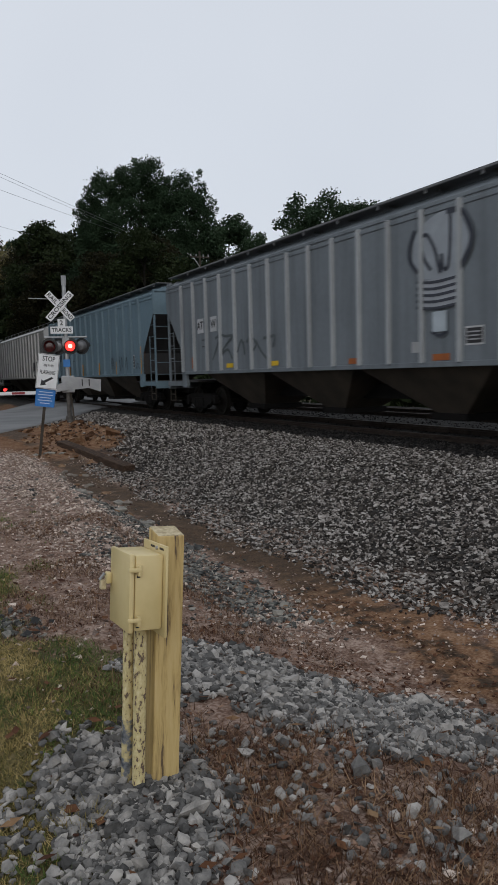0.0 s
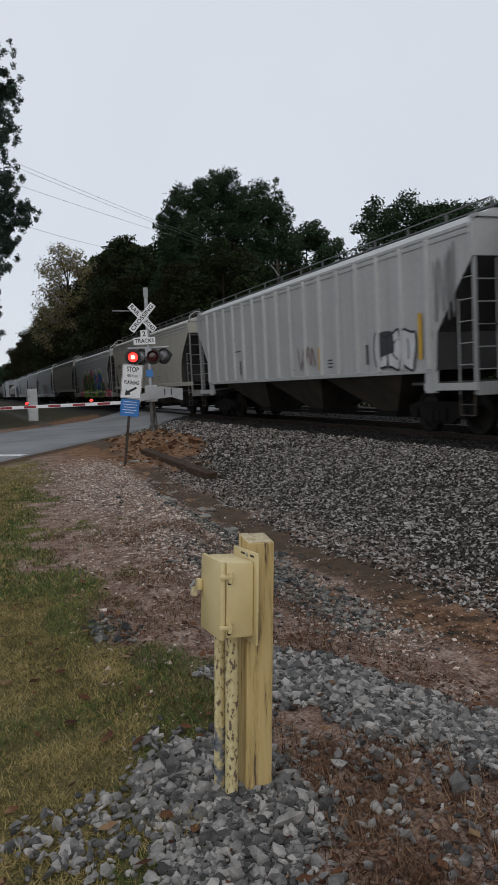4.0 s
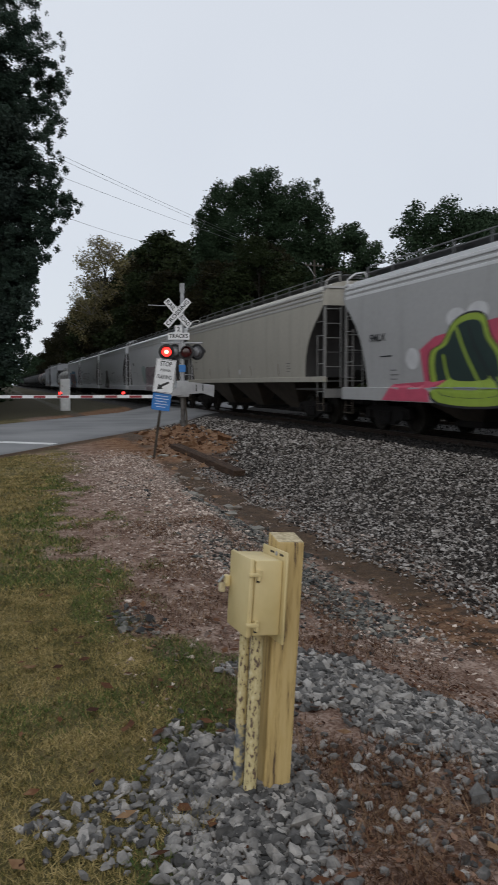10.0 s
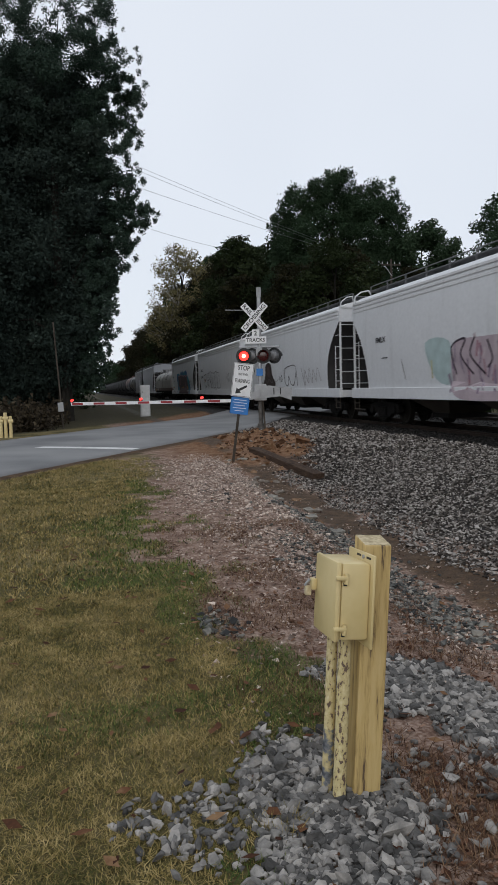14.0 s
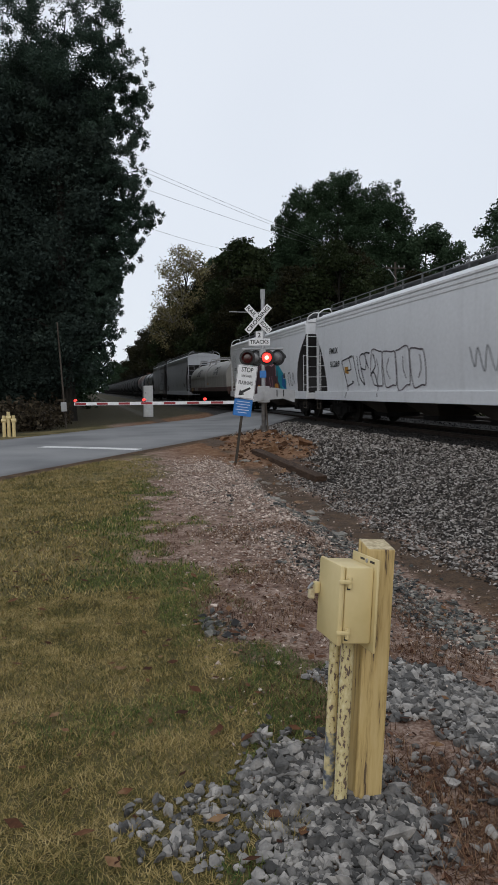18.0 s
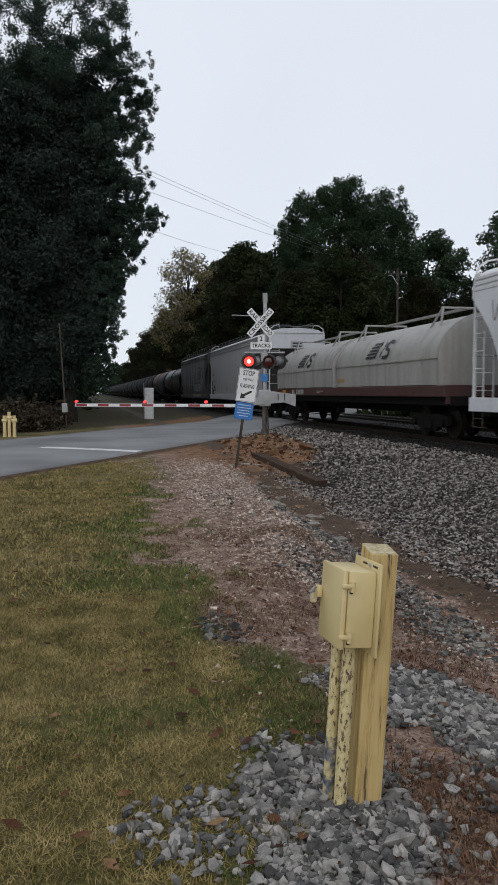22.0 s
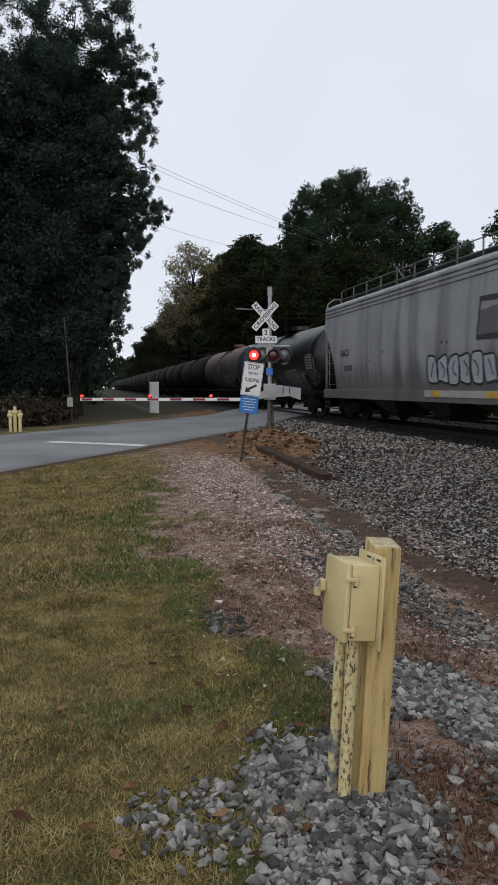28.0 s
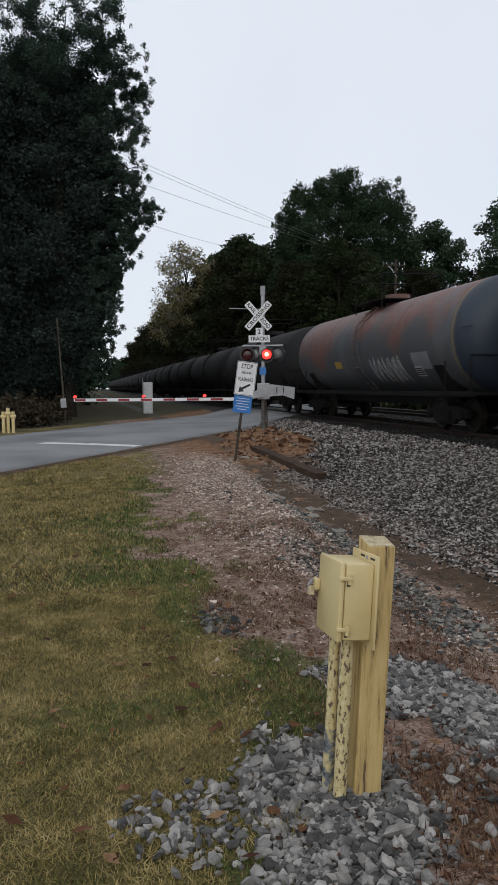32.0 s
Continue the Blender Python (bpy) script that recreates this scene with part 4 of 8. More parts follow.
def banded_tank(edge):
    """Faded grey-blue shell, rust-red along the upper flanks, with one end painted dark blue up to a yellowed edge."""
    m, n, l, b = shader("rust_banded_tank_paint")
    co = n.new("ShaderNodeTexCoord").outputs["Object"]
    sep = n.new("ShaderNodeSeparateXYZ")
    l.new(co, sep.inputs[0])

    def noise_at(sx, sy, sz, detail=5.0):
        mp = n.new("ShaderNodeMapping")
        mp.inputs["Scale"].default_value = (sx, sy, sz)
        l.new(co, mp.inputs[0])
        t = n.new("ShaderNodeTexNoise")
        t.inputs["Scale"].default_value, t.inputs["Detail"].default_value = 1.0, detail
        l.new(mp.outputs[0], t.inputs["Vector"])
        return t.outputs["Fac"]

    def calc(op, *vs):
        x = n.new("ShaderNodeMath")
        x.operation = op
        for i, v in enumerate(vs):
            if isinstance(v, (int, float)):
                x.inputs[i].default_value = v
            else:
                l.new(v, x.inputs[i])
        return x.outputs[0]

    def between(v, a, b2):
        r = n.new("ShaderNodeMapRange")
        r.interpolation_type = "SMOOTHSTEP"
        r.inputs["From Min"].default_value, r.inputs["From Max"].default_value = a, b2
        l.new(v, r.inputs["Value"])
        return r.outputs[0]

    def mixed(f, c1, c2):
        x = n.new("ShaderNodeMixRGB")
        l.new(f, x.inputs[0])
        for i, c in ((1, c1), (2, c2)):
            if isinstance(c, tuple):
                x.inputs[i].default_value = (*c, 1)
            else:
                l.new(c, x.inputs[i])
        return x.outputs[0]
    y, z = sep.outputs[1], sep.outputs[2]
    broad, grain, drips = noise_at(0.4, 0.42, 0.4), noise_at(6, 6, 6), noise_at(2.5, 2.5, 0.35)
    c = mixed(between(drips, 0.35, 0.7), (0.060, 0.068, 0.077), (0.080, 0.073, 0.068))
    rust = mixed(between(grain, 0.35, 0.7), (0.135, 0.058, 0.043), (0.18, 0.086, 0.066))
    high = calc("MULTIPLY_ADD", calc("SUBTRACT", z, 2.9), 0.16, broad)
    c = mixed(calc("MULTIPLY", between(high, 0.42, 0.56), 0.9), c, rust)
    c = mixed(calc("MULTIPLY", between(noise_at(0.25, 1.1, 0.5), 0.52, 0.62), 0.5), c, (0.10, 0.11, 0.122))
    wob = calc("MULTIPLY_ADD", calc("SUBTRACT", grain, 0.5), 0.10, y)
    c = mixed(calc("MULTIPLY", between(wob, edge + 0.22, edge + 0.02), 0.55), c, (0.20, 0.15, 0.06))
    c = mixed(between(wob, edge + 0.03, edge - 0.03), c, mixed(between(drips, 0.35, 0.7), (0.019, 0.030, 0.048), (0.026, 0.034, 0.045)))
    l.new(c, b.inputs["Base Color"])
    b.inputs["Roughness"].default_value = 0.55
    bp = n.new("ShaderNodeBump")
    bp.inputs["Strength"].default_value, bp.inputs["Distance"].default_value = 0.2, 0.01
    l.new(broad, bp.inputs["Height"])
    l.new(bp.outputs[0], b.inputs["Normal"])
    return m


M["tank_rust"] = banded_tank(-6.95)
M["tank_soot"] = car_paint("sooty_tank_paint", (0.009, 0.009, 0.0095), (0.017, 0.016, 0.015), streak=0.4, rough=0.85, rusty=0.1)
M["coil_red"] = car_paint("dull_oxide_red_paint", (0.085, 0.036, 0.029), (0.048, 0.027, 0.022), streak=0.6)
M["coil_white"] = car_paint("dirty_cover_paint", (0.379, 0.367, 0.341), (0.217, 0.202, 0.180), streak=0.55, rusty=0.2)
M["coil_band"] = car_paint("grimy_band_paint", (0.33, 0.32, 0.31), (0.2, 0.19, 0.18), streak=0.5)

# where the couplings lie along the line when the clip begins
GAPS = [5.6, 24.5, 43.3, 62.5, 81.4, 99.7, 118.0, 136.6, 154.0, 172.3, 190.6, 210.0, 229.9, 248.1, 264.6, 281.3]
# where the middle of each car's lettering lies
MIDDLES = [14.4, 33.65, 52.9, 71.6, 90.1, 108.7, 127.2, 145.0, 162.75, 180.95, 199.65, 219.4, 238.75, 255.9, 272.6, 289.9]
while GAPS[-1] < 560:
    GAPS.append(GAPS[-1] + 17.2)
TRAIN = []


def add_car(i, make):
    a, b = GAPS[i], GAPS[i + 1]
    car = make(b - a - (0.75 if i < 13 else 1.05))
    TRAIN.append((car, (a + b) / 2))
    return car


car_a = add_car(0, lambda L: hopper(L, "ribbed", M["grey_r"], "weathered grey ribbed hopper car with a spray-painted light bulb", eave=4.22, tall=0.07, outboard=True))
car_b = add_car(1, lambda L: hopper(L, "ribbed", M["blue_r"], "slate-blue ribbed hopper car with yellow marker stripes", eave=4.22, tall=0.07, outboard=True))
car_c = add_car(2, lambda L: hopper(L, "ribbed", M["pale_r"], "pale grey ribbed hopper car with small graffiti", eave=4.12, tall=0.26, end_paint=M["pale_end"]))
car_d = add_car(3, lambda L: hopper(L, "smooth", M["beige"], "beige smooth-sided hopper car with grime streaks", M["beige_roof"], eave=4.0, low=1.48, sill=0.17, end_paint=M["post_shade"]))
car_e = add_car(4, lambda L: hopper(L, "smooth", M["lightgrey"], "light grey hopper car with large blue, green and pink graffiti", M["white_roof"], eave=3.85, end_paint=M["post_shade"]))
car_f = add_car(5, lambda L: hopper(L, "smooth", M["beige"], "dull beige smooth-sided hopper car", M["beige_roof"], eave=4.0, low=1.48, sill=0.17, end_paint=M["post_shade"]))
car_g = add_car(6, lambda L: hopper(L, "smooth", M["white_s"], "off-white hopper car with faded pink and teal graffiti", M["white_roof"], eave=4.0))
car_h = add_car(7, lambda L: hopper(L, "smooth", M["white_s"], "off-white hopper car with a dark painted blot and rusty end", M["white_roof"], eave=4.0))
car_i = add_car(8, lambda L: hopper(L, "smooth", M["white_s"], "off-white hopper car with black line graffiti", M["white_roof"], eave=4.0))
car_j = add_car(9, lambda L: hopper(L, "smooth", M["white_s"], "white hopper car with teal and wine-red graffiti", M["white_roof"], eave=4.0))
car_k = add_car(10, lambda L: coil_car(L, "coil car with two white rounded covers on a red frame"))
car_l = add_car(11, lambda L: hopper(L, "smooth", M["white_l"], "white hopper car with a rust streak on its side", M["white_l"], eave=4.3))
car_m = add_car(12, lambda L: hopper(L, "smooth", M["dirty"], "sooty grey hopper car with orange reflectors and outline graffiti", eave=4.25, tall=0.42))
car_n = add_car(13, lambda L: tank_car(L, M["tank_black"], "black tank car with a yellow label and small graffiti"))
car_o = add_car(14, lambda L: tank_car(L, M["tank_rust"], "rust-stained grey tank car with a blue end band"))
car_p = add_car(15, lambda L: tank_car(L, M["tank_soot"], "plain black tank car"))
for i in range(16, len(GAPS) - 1):
    twin = copy_thing(car_p, Matrix())
    TRAIN.append((twin, (GAPS[i] + GAPS[i + 1]) / 2))
    for o in twin.children_recursive:
        if o.name.startswith("wheelset"):
            WHEELS.append((o, twin, o.location.y))


# ---- the crossing signal with its gate ----
sig_z = float(land(5.3, 22.1))
M["footing"] = grainy("clay_stained_concrete", [(0.3, (0.14, 0.07, 0.042)), (0.55, (0.25, 0.155, 0.11)), (0.8, (0.36, 0.29, 0.24))], scale=5, rough=0.9, bump=0.5, depth=0.01)
signal = thing("crossing_signal", pose(5.3, 22.1, sig_z, 0, 0, -14), "railway crossing signal with crossbuck, flashing red lamps and lowered gate", "crossing signal")
part("pole", smooth(rod((0, 0, 0), (0.02, 0, 4.30), 0.062, 0.058, 16)), M["galv"], signal)
part("base", smooth(rod((0, 0, 0.02), (0, 0, 0.22), 0.13, 0.10, 16)), M["mast_foot"], signal)
part("foundation", loft([[(-w, -w, z), (w, -w, z), (w, w, z), (-w, w, z)] for z, w in ((-0.3, 0.36), (-0.02, 0.34), (0.03, 0.30))]), M["footing"], signal, "clay-stained concrete footing")
part("cable_conduit", smooth(rod((0.14, -0.06, -0.1), (0.07, -0.04, 0.95), 0.03, seg=10)), M["bark"], signal)
# added dark sleeve: shade below the gate machine is put into its colour
part("mast_foot", smooth(rod((0, 0, 0.1), (0.004, 0, 0.93), 0.068, 0.068, 16)), M["mast_foot"], signal)
part("pole_cap", smooth(rod((0.02, 0, 4.08), (0.02, 0, 4.36), 0.075, 0.075, 14)), M["alu"], signal)
for side, txt in ((1, "RAILROAD"), (-1, "CROSSING")):
    blade = part("crossbuck_blade", block(-0.52, 0.52, -0.012, 0.012, -0.10, 0.10, 0.004), M["white"], signal, "white crossbuck board with black lettering", pose(-0.12, -0.10 + 0.014 * side, 3.46, 0, 48 * side, 0))
    if txt == "RAILROAD":
        words("lettering", "RAIL", 0.17, M["ink"], blade, pose(-0.31, -0.014, 0, 90, 0, 0), 0.36)
        words("lettering", "ROAD", 0.17, M["ink"], blade, pose(0.31, -0.014, 0, 90, 0, 0), 0.36)
    else:
        words("lettering", txt, 0.17, M["ink"], blade, pose(0, -0.014, 0, 90, 0, 0), 0.96)
tracks = part("track_count_sign", block(-0.325, 0.325, -0.01, 0.01, -0.11, 0.10, 0.004), M["white"], signal, "white sign that gives the number of tracks", pose(-0.10, -0.09, 2.77))
part("number_board", block(-0.105, 0.105, -0.011, 0.011, 0.101, 0.32, 0.004), M["white"], tracks)
words("lettering", "TRACKS", 0.16, M["ink"], tracks, pose(0, -0.013, -0.005, 90, 0, 0), 0.57)
words("lettering", "2", 0.2, M["ink"], tracks, pose(0, -0.014, 0.20, 90, 0, 0))
part("detector_rod", smooth(rod((-1.0, -0.05, 3.70), (-0.02, -0.05, 3.66), 0.014, seg=8)), M["galv"], signal)
part("lamp_crossarm", smooth(rod((-0.62, 0, 2.56), (0.62, 0, 2.56), 0.03, seg=10)), M["galv"], signal)
part("junction_box", block(-0.10, 0.10, -0.09, 0.09, 2.28, 2.54, 0.02), M["alu"], signal)


def hood_mesh(r, deep):
    bm = bmesh.new()
    n, ring = 24, []
    for y, k in ((0, 1.0), (-deep, 1.02)):
        ring.append([bm.verts.new((r * k * math.cos(a), y if math.sin(a) > -0.2 else y * 0.35, r * k * math.sin(a))) for a in [2 * math.pi * i / n for i in range(n)]])
    for i in range(n):
        j = (i + 1) % n
        bm.faces.new((ring[0][i], ring[0][j], ring[1][j], ring[1][i]))
    return bm


LENSES = []
LAMP_SPOTS = ((-0.47, -0.06, 0), (0.12, -0.06, 0), (-0.22, 0.10, 165), (0.46, 0.06, 150))
for k, (x, y, turn) in enumerate(LAMP_SPOTS):
    lamp = part("flasher", smooth(loft([[(q * math.cos(2 * math.pi * i / 24), w, q * math.sin(2 * math.pi * i / 24)) for i in range(24)] for w, q in ((0.16, 0.05), (0.13, 0.13), (0.02, 0.175), (0.0, 0.175))]), 40), M["black"] if k < 2 else M["lamp_back"], signal, "round flashing lamp", pose(x, y, 2.29, 0, 0, turn))
    part("background_disc", smooth(rod((0, 0.012, 0), (0, 0.0, 0), 0.245, seg=32), 40), M["black"], lamp)
    ho = part("hood", smooth(hood_mesh(0.17, 0.22), 40), M["black"], lamp)
    mod = ho.modifiers.new("thick", "SOLIDIFY")
    mod.thickness = 0.006
    if k < 2:
        lens = part("lens", smooth(loft([[(q * math.cos(2 * math.pi * i / 24), w, q * math.sin(2 * math.pi * i / 24)) for i in range(24)] for w, q in ((0.03, 0.10), (0.018, 0.145), (-0.018, 0.145), (-0.028, 0.095), (-0.035, 0.06))]), 40), None, lamp, "red glass lens", pose(0, -0.045, 0))
        lens.data.materials.append(M["lens_off"])
        lens.data.materials.append(M["glow"])
        lens.data.materials.append(M["glow_core"])
        for f in lens.data.polygons:
            f.material_index = 2 if f.center.y < -0.033 else 1 if f.center.y < -0.017 else 0
        LENSES.append(lens)
    else:
        part("lens", smooth(rod((0, -0.02, 0), (0, -0.035, 0), 0.15, seg=24), 40), M["lens_off"], lamp)
part("blue_plate", block(-0.10, 0.10, -0.085, -0.075, 1.68, 1.90, 0.003), M["blue"], signal, "small blue notice plate")
mech = part("gate_mechanism", block(-0.18, 0.20, -0.16, 0.16, 0.92, 1.42, 0.03), M["alu"], signal, "grey gate machine housing")
for a in range(6):
    part("bolt", rod((0.02 + 0.09 * math.cos(a * 1.047), -0.165, 1.20 + 0.09 * math.sin(a * 1.047)), (0.02 + 0.09 * math.cos(a * 1.047), -0.18, 1.20 + 0.09 * math.sin(a * 1.047)), 0.02, seg=6), M["galv"], mech)
part("counterweight", prism([(-0.1, 0.98), (0.6, 1.04), (0.95, 0.92), (0.97, 1.28), (0.25, 1.38), (-0.1, 1.24)], "y", -0.17, -0.14), M["alu"], signal, "grey counterweight plate")
for x in (0.42, 0.62):
    part("weight_bolt", block(x - 0.015, x + 0.015, -0.19, -0.172, 1.10, 1.30), M["black"], signal)
part("arm_bracket", loft([[(0.0, -0.22, 1.0), (0.0, -0.18, 1.0), (0.0, -0.18, 1.27), (0.0, -0.22, 1.27)], [(-0.75, -0.22, 0.88), (-0.75, -0.18, 0.88), (-0.75, -0.18, 1.0), (-0.75, -0.22, 1.0)]]), M["alu"], signal)
arm_turn = 14 - 30.0
ARM_L, x0 = 6.55, 0.5
arm = part("gate_arm", block(0.35, ARM_L, -0.018, 0.018, -0.05, 0.05, 0.006), M["white"], signal, "lowered white gate arm with red stripes", pose(0, -0.2, 0.94, 0, 0, 180 + arm_turn))
k = 0
while x0 < ARM_L - 0.3:
    part("stripe", block(x0, min(x0 + 0.40, ARM_L), -0.0215, 0.0215, -0.036, 0.036), M["red_stripe"], arm)
    x0 += 0.80
for q in (1.9, 4.0, ARM_L - 0.05):
    la = part("arm_lamp", block(q - 0.05, q + 0.05, -0.03, 0.03, 0.05, 0.10, 0.008), M["black"], arm)
    part("lamp_lens", smooth(rod((q, -0.045, 0.11), (q, 0.045, 0.11), 0.042, seg=14)), M["glow_small"], la)

# ---- the stop sign on its leaning post ----
sg = (3.22, 16.2)
stop = thing("stop_here_sign", pose(sg[0], sg[1], float(land(*sg)) - 0.05, 0, 8.0, -11), "white stop-here-when-flashing sign over a blue plate on a leaning post", "road sign")
part("post", block(-0.03, 0.03, -0.012, 0.018, 0, 2.25, 0.004), M["bark"], stop, "dark rusty steel sign post")
board = part("board", block(-0.225, 0.225, -0.022, -0.014, 1.52, 2.27, 0.01), M["white"], stop, "white board with black lettering and arrow")
for txt, size, z, w in (("STOP", 0.15, 2.16, 0.26), ("HERE WHEN", 0.075, 2.02, 0.22), ("FLASHING", 0.12, 1.87, 0.32)):
    words("lettering", txt, size, M["ink"], board, pose(0, -0.0235, z, 90, 0, 0), w)
part("arrow", prism([(-0.13, 1.58), (-0.11, 1.72), (-0.075, 1.685), (0.10, 1.79), (0.13, 1.755), (-0.035, 1.645), (0.0, 1.61)], "y", -0.0255, -0.0225), M["ink"], board)
for s in (-1, 1):
    part("border", block(s * 0.213 - 0.004, s * 0.213 + 0.004, -0.0235, -0.0221, 1.535, 2.255), M["ink"], board)
for z in (1.534, 2.256):
    part("border", block(-0.213, 0.213, -0.0235, -0.0221, z - 0.004, z + 0.004), M["ink"], board)
plate = part("blue_plate", block(-0.205, 0.205, -0.024, -0.016, 1.13, 1.51, 0.02), M["blue"], stop, "blue notice plate")
for k, w in enumerate((0.28, 0.32, 0.24, 0.30, 0.2)):
    part("writing_bar", block(-w / 2, w / 2, -0.0265, -0.0245, 1.44 - 0.06 * k, 1.455 - 0.06 * k), M["pale_ink"], plate)

# ---- the yellow post with its junction box ----
M["post_yellow"] = grainy("flaking_yellow_paint_on_wood", [(0.345, (0.10, 0.062, 0.038)), (0.385, (0.36, 0.25, 0.10)), (0.5, (0.53, 0.38, 0.15)), (0.8, (0.62, 0.475, 0.24))], scale=8, fine=60, stretch=(5, 5, 0.45), rough=0.65, bump=0.4, depth=0.006, spread=0.12)
M["pipe_yellow"] = grainy("peeling_yellow_pipe_paint", [(0.40, (0.13, 0.085, 0.06)), (0.43, (0.52, 0.42, 0.2)), (0.6, (0.62, 0.53, 0.29)), (0.8, (0.72, 0.64, 0.42))], scale=75, fine=200, stretch=(1, 1, 0.55), rough=0.6, bump=0.4, depth=0.002, spread=0.10)
M["end_grain"] = grainy("weathered_end_grain", [(0.3, (0.34, 0.27, 0.16)), (0.7, (0.62, 0.53, 0.35))], scale=30, rough=0.9, bump=0.5, depth=0.004)
post = thing("yellow_post", pose(1.025, 2.655, 0.0, -3.5, 5.1, 0), "yellow-painted wooden post with a junction box and two conduits", "utility post")
bm = block(-0.056, 0.056, -0.056, 0.056, -0.15, 0.995, 0.006)
for v in bm.verts:
    if v.co.z > 0.9:
        v.co.z += 0.012 * (v.co.y / 0.05)
timber = part("timber", bm, M["post_yellow"], post, "yellow square timber with flaking paint")
timber.data.materials.append(M["end_grain"])
for f in timber.data.polygons:
    f.material_index = 1 if f.normal.z > 0.8 else 0
jb = part("junction_box", smooth(block(-0.182, -0.070, -0.160, 0.075, 0.640, 0.925, 0.010)), M["yellow"], post, "glossy yellow steel junction box")
part("lid", smooth(block(-0.206, -0.184, -0.166, 0.081, 0.634, 0.931, 0.009)), M["yellow"], jb, "box lid")
for z in (0.685, 0.872):
    cl = part("clasp", smooth(block(-0.212, -0.160, -0.181, -0.167, z - 0.008, z + 0.008, 0.004)), M["yellow"], jb)
    part("clasp_knob", smooth(rod((-0.168, -0.172, z - 0.022), (-0.168, -0.172, z + 0.016), 0.009, seg=10)), M["yellow"], cl)
    # a thin black block stands in for the shadow under each clasp
    part("clasp_shadow_gap", block(-0.176, -0.164, -0.1665, -0.1615, z - 0.03, z - 0.018), M["black"], cl)
bm = block(-0.0695, -0.0585, -0.184, 0.080, 0.610, 0.957, 0.005)
part("mounting_plate", smooth(bm), M["yellow"], jb)
for y in (-0.135, -0.035):
    part("slot", block(-0.0715, -0.0697, y - 0.02, y + 0.02, 0.937, 0.945), M["bark"], jb)
part("plate_bolt", smooth(rod((-0.075, -0.085, 0.940), (-0.068, -0.085, 0.940), 0.008, seg=8)), M["galv"], jb)
hasp = part("hasp", smooth(block(-0.228, -0.206, 0.05, 0.085, 0.785, 0.83, 0.005)), M["yellow"], jb)
lock = part("padlock", smooth(block(-0.250, -0.226, 0.055, 0.080, 0.762, 0.800, 0.005)), M["end_grain"], jb, "small weathered brass padlock")
part("shackle", rod((-0.252, 0.068, 0.80), (-0.232, 0.068, 0.825), 0.006), M["galv"], lock)
part("conduit", smooth(rod((-0.110, -0.048, -0.05), (-0.117, -0.048, 0.65), 0.025, seg=18)), M["pipe_yellow"], post, "yellow conduit with peeling paint")
back = part("conduit", smooth(rod((-0.137, 0.018, -0.05), (-0.145, 0.018, 0.65), 0.021, seg=18)), M["pipe_yellow"], post)
M["bare_pipe"] = grainy("grey_blue_primer_showing", [(0.35, (0.055, 0.06, 0.07)), (0.47, (0.17, 0.18, 0.195)), (0.54, (0.46, 0.38, 0.19)), (0.7, (0.6, 0.5, 0.27))], scale=22, fine=70, rough=0.6, bump=0.5, depth=0.003, spread=0.15)
part("bare_foot", smooth(rod((-0.137, 0.018, -0.05), (-0.1403, 0.018, 0.25), 0.0218, 0.0218, 18)), M["bare_pipe"], back)

# ---- cabinet, pole and bollards past the road ----
cab = thing("signal_cabinet", pose(3.62, 45.0, float(land(3.62, 45.0)) - 0.02, 0, 0, -8), "white steel signal cabinet on a slim post", "signal cabinet")
part("body", smooth(block(-0.27, 0.27, -0.22, 0.22, 0.03, 1.92, 0.02)), M["cabinet"], cab)
part("door", block(-0.24, 0.24, -0.232, -0.222, 0.15, 1.85, 0.006), M["cabinet"], cab)
part("vent", block(-0.20, -0.12, -0.238, -0.233, 1.45, 1.55), M["galv"], cab)
part("aerial", rod((-0.31, 0, 0.0), (-0.32, 0, 2.2), 0.03, 0.02, 8), M["galv"], cab)
pole = thing("steel_pole", pose(-0.92, 33.0, float(land(-0.92, 33.0)) - 0.1, 0, -3.0, 0), "thin leaning steel pole with a small meter box", "pole")
part("shaft", smooth(rod((0, 0, 0), (0, 0, 4.7), 0.038, 0.032, 12)), M["bark"], pole)
part("meter_box", block(-0.14, 0.10, -0.14, -0.04, 0.85, 1.25, 0.02), M["alu"], pole)
bo = thing("yellow_bollards", pose(-2.75, 27.4, float(land(-2.75, 27.4)) - 0.05), "cluster of three yellow gas marker posts", "marker post")
for x, h in ((-0.16, 0.82), (0.0, 0.95), (0.17, 0.82)):
    p = part("marker", smooth(rod((x, 0, 0), (x, 0, h), 0.06, seg=12)), M["yellow"], bo)
    part("cap", smooth(rod((x - 0.09, 0, h * 0.78), (x + 0.09, 0, h * 0.78), 0.07, seg=12)), M["yellow"], p)

# ---- the old timber across the ditch ----
a, b = Vector((4.50, 13.9, -0.20)), Vector((3.98, 17.4, 0.10))
d = (b - a).normalized()
tim = part("old_tie", block(-0.13, 0.13, 0, (b - a).length, -0.1, 0.1, 0.015), M["beam"], m=Matrix.Translation(a) @ d.to_track_quat("Y", "Z").to_matrix().to_4x4())
tagged(tim, "dark brown old railway tie lying in red soil", "timber")


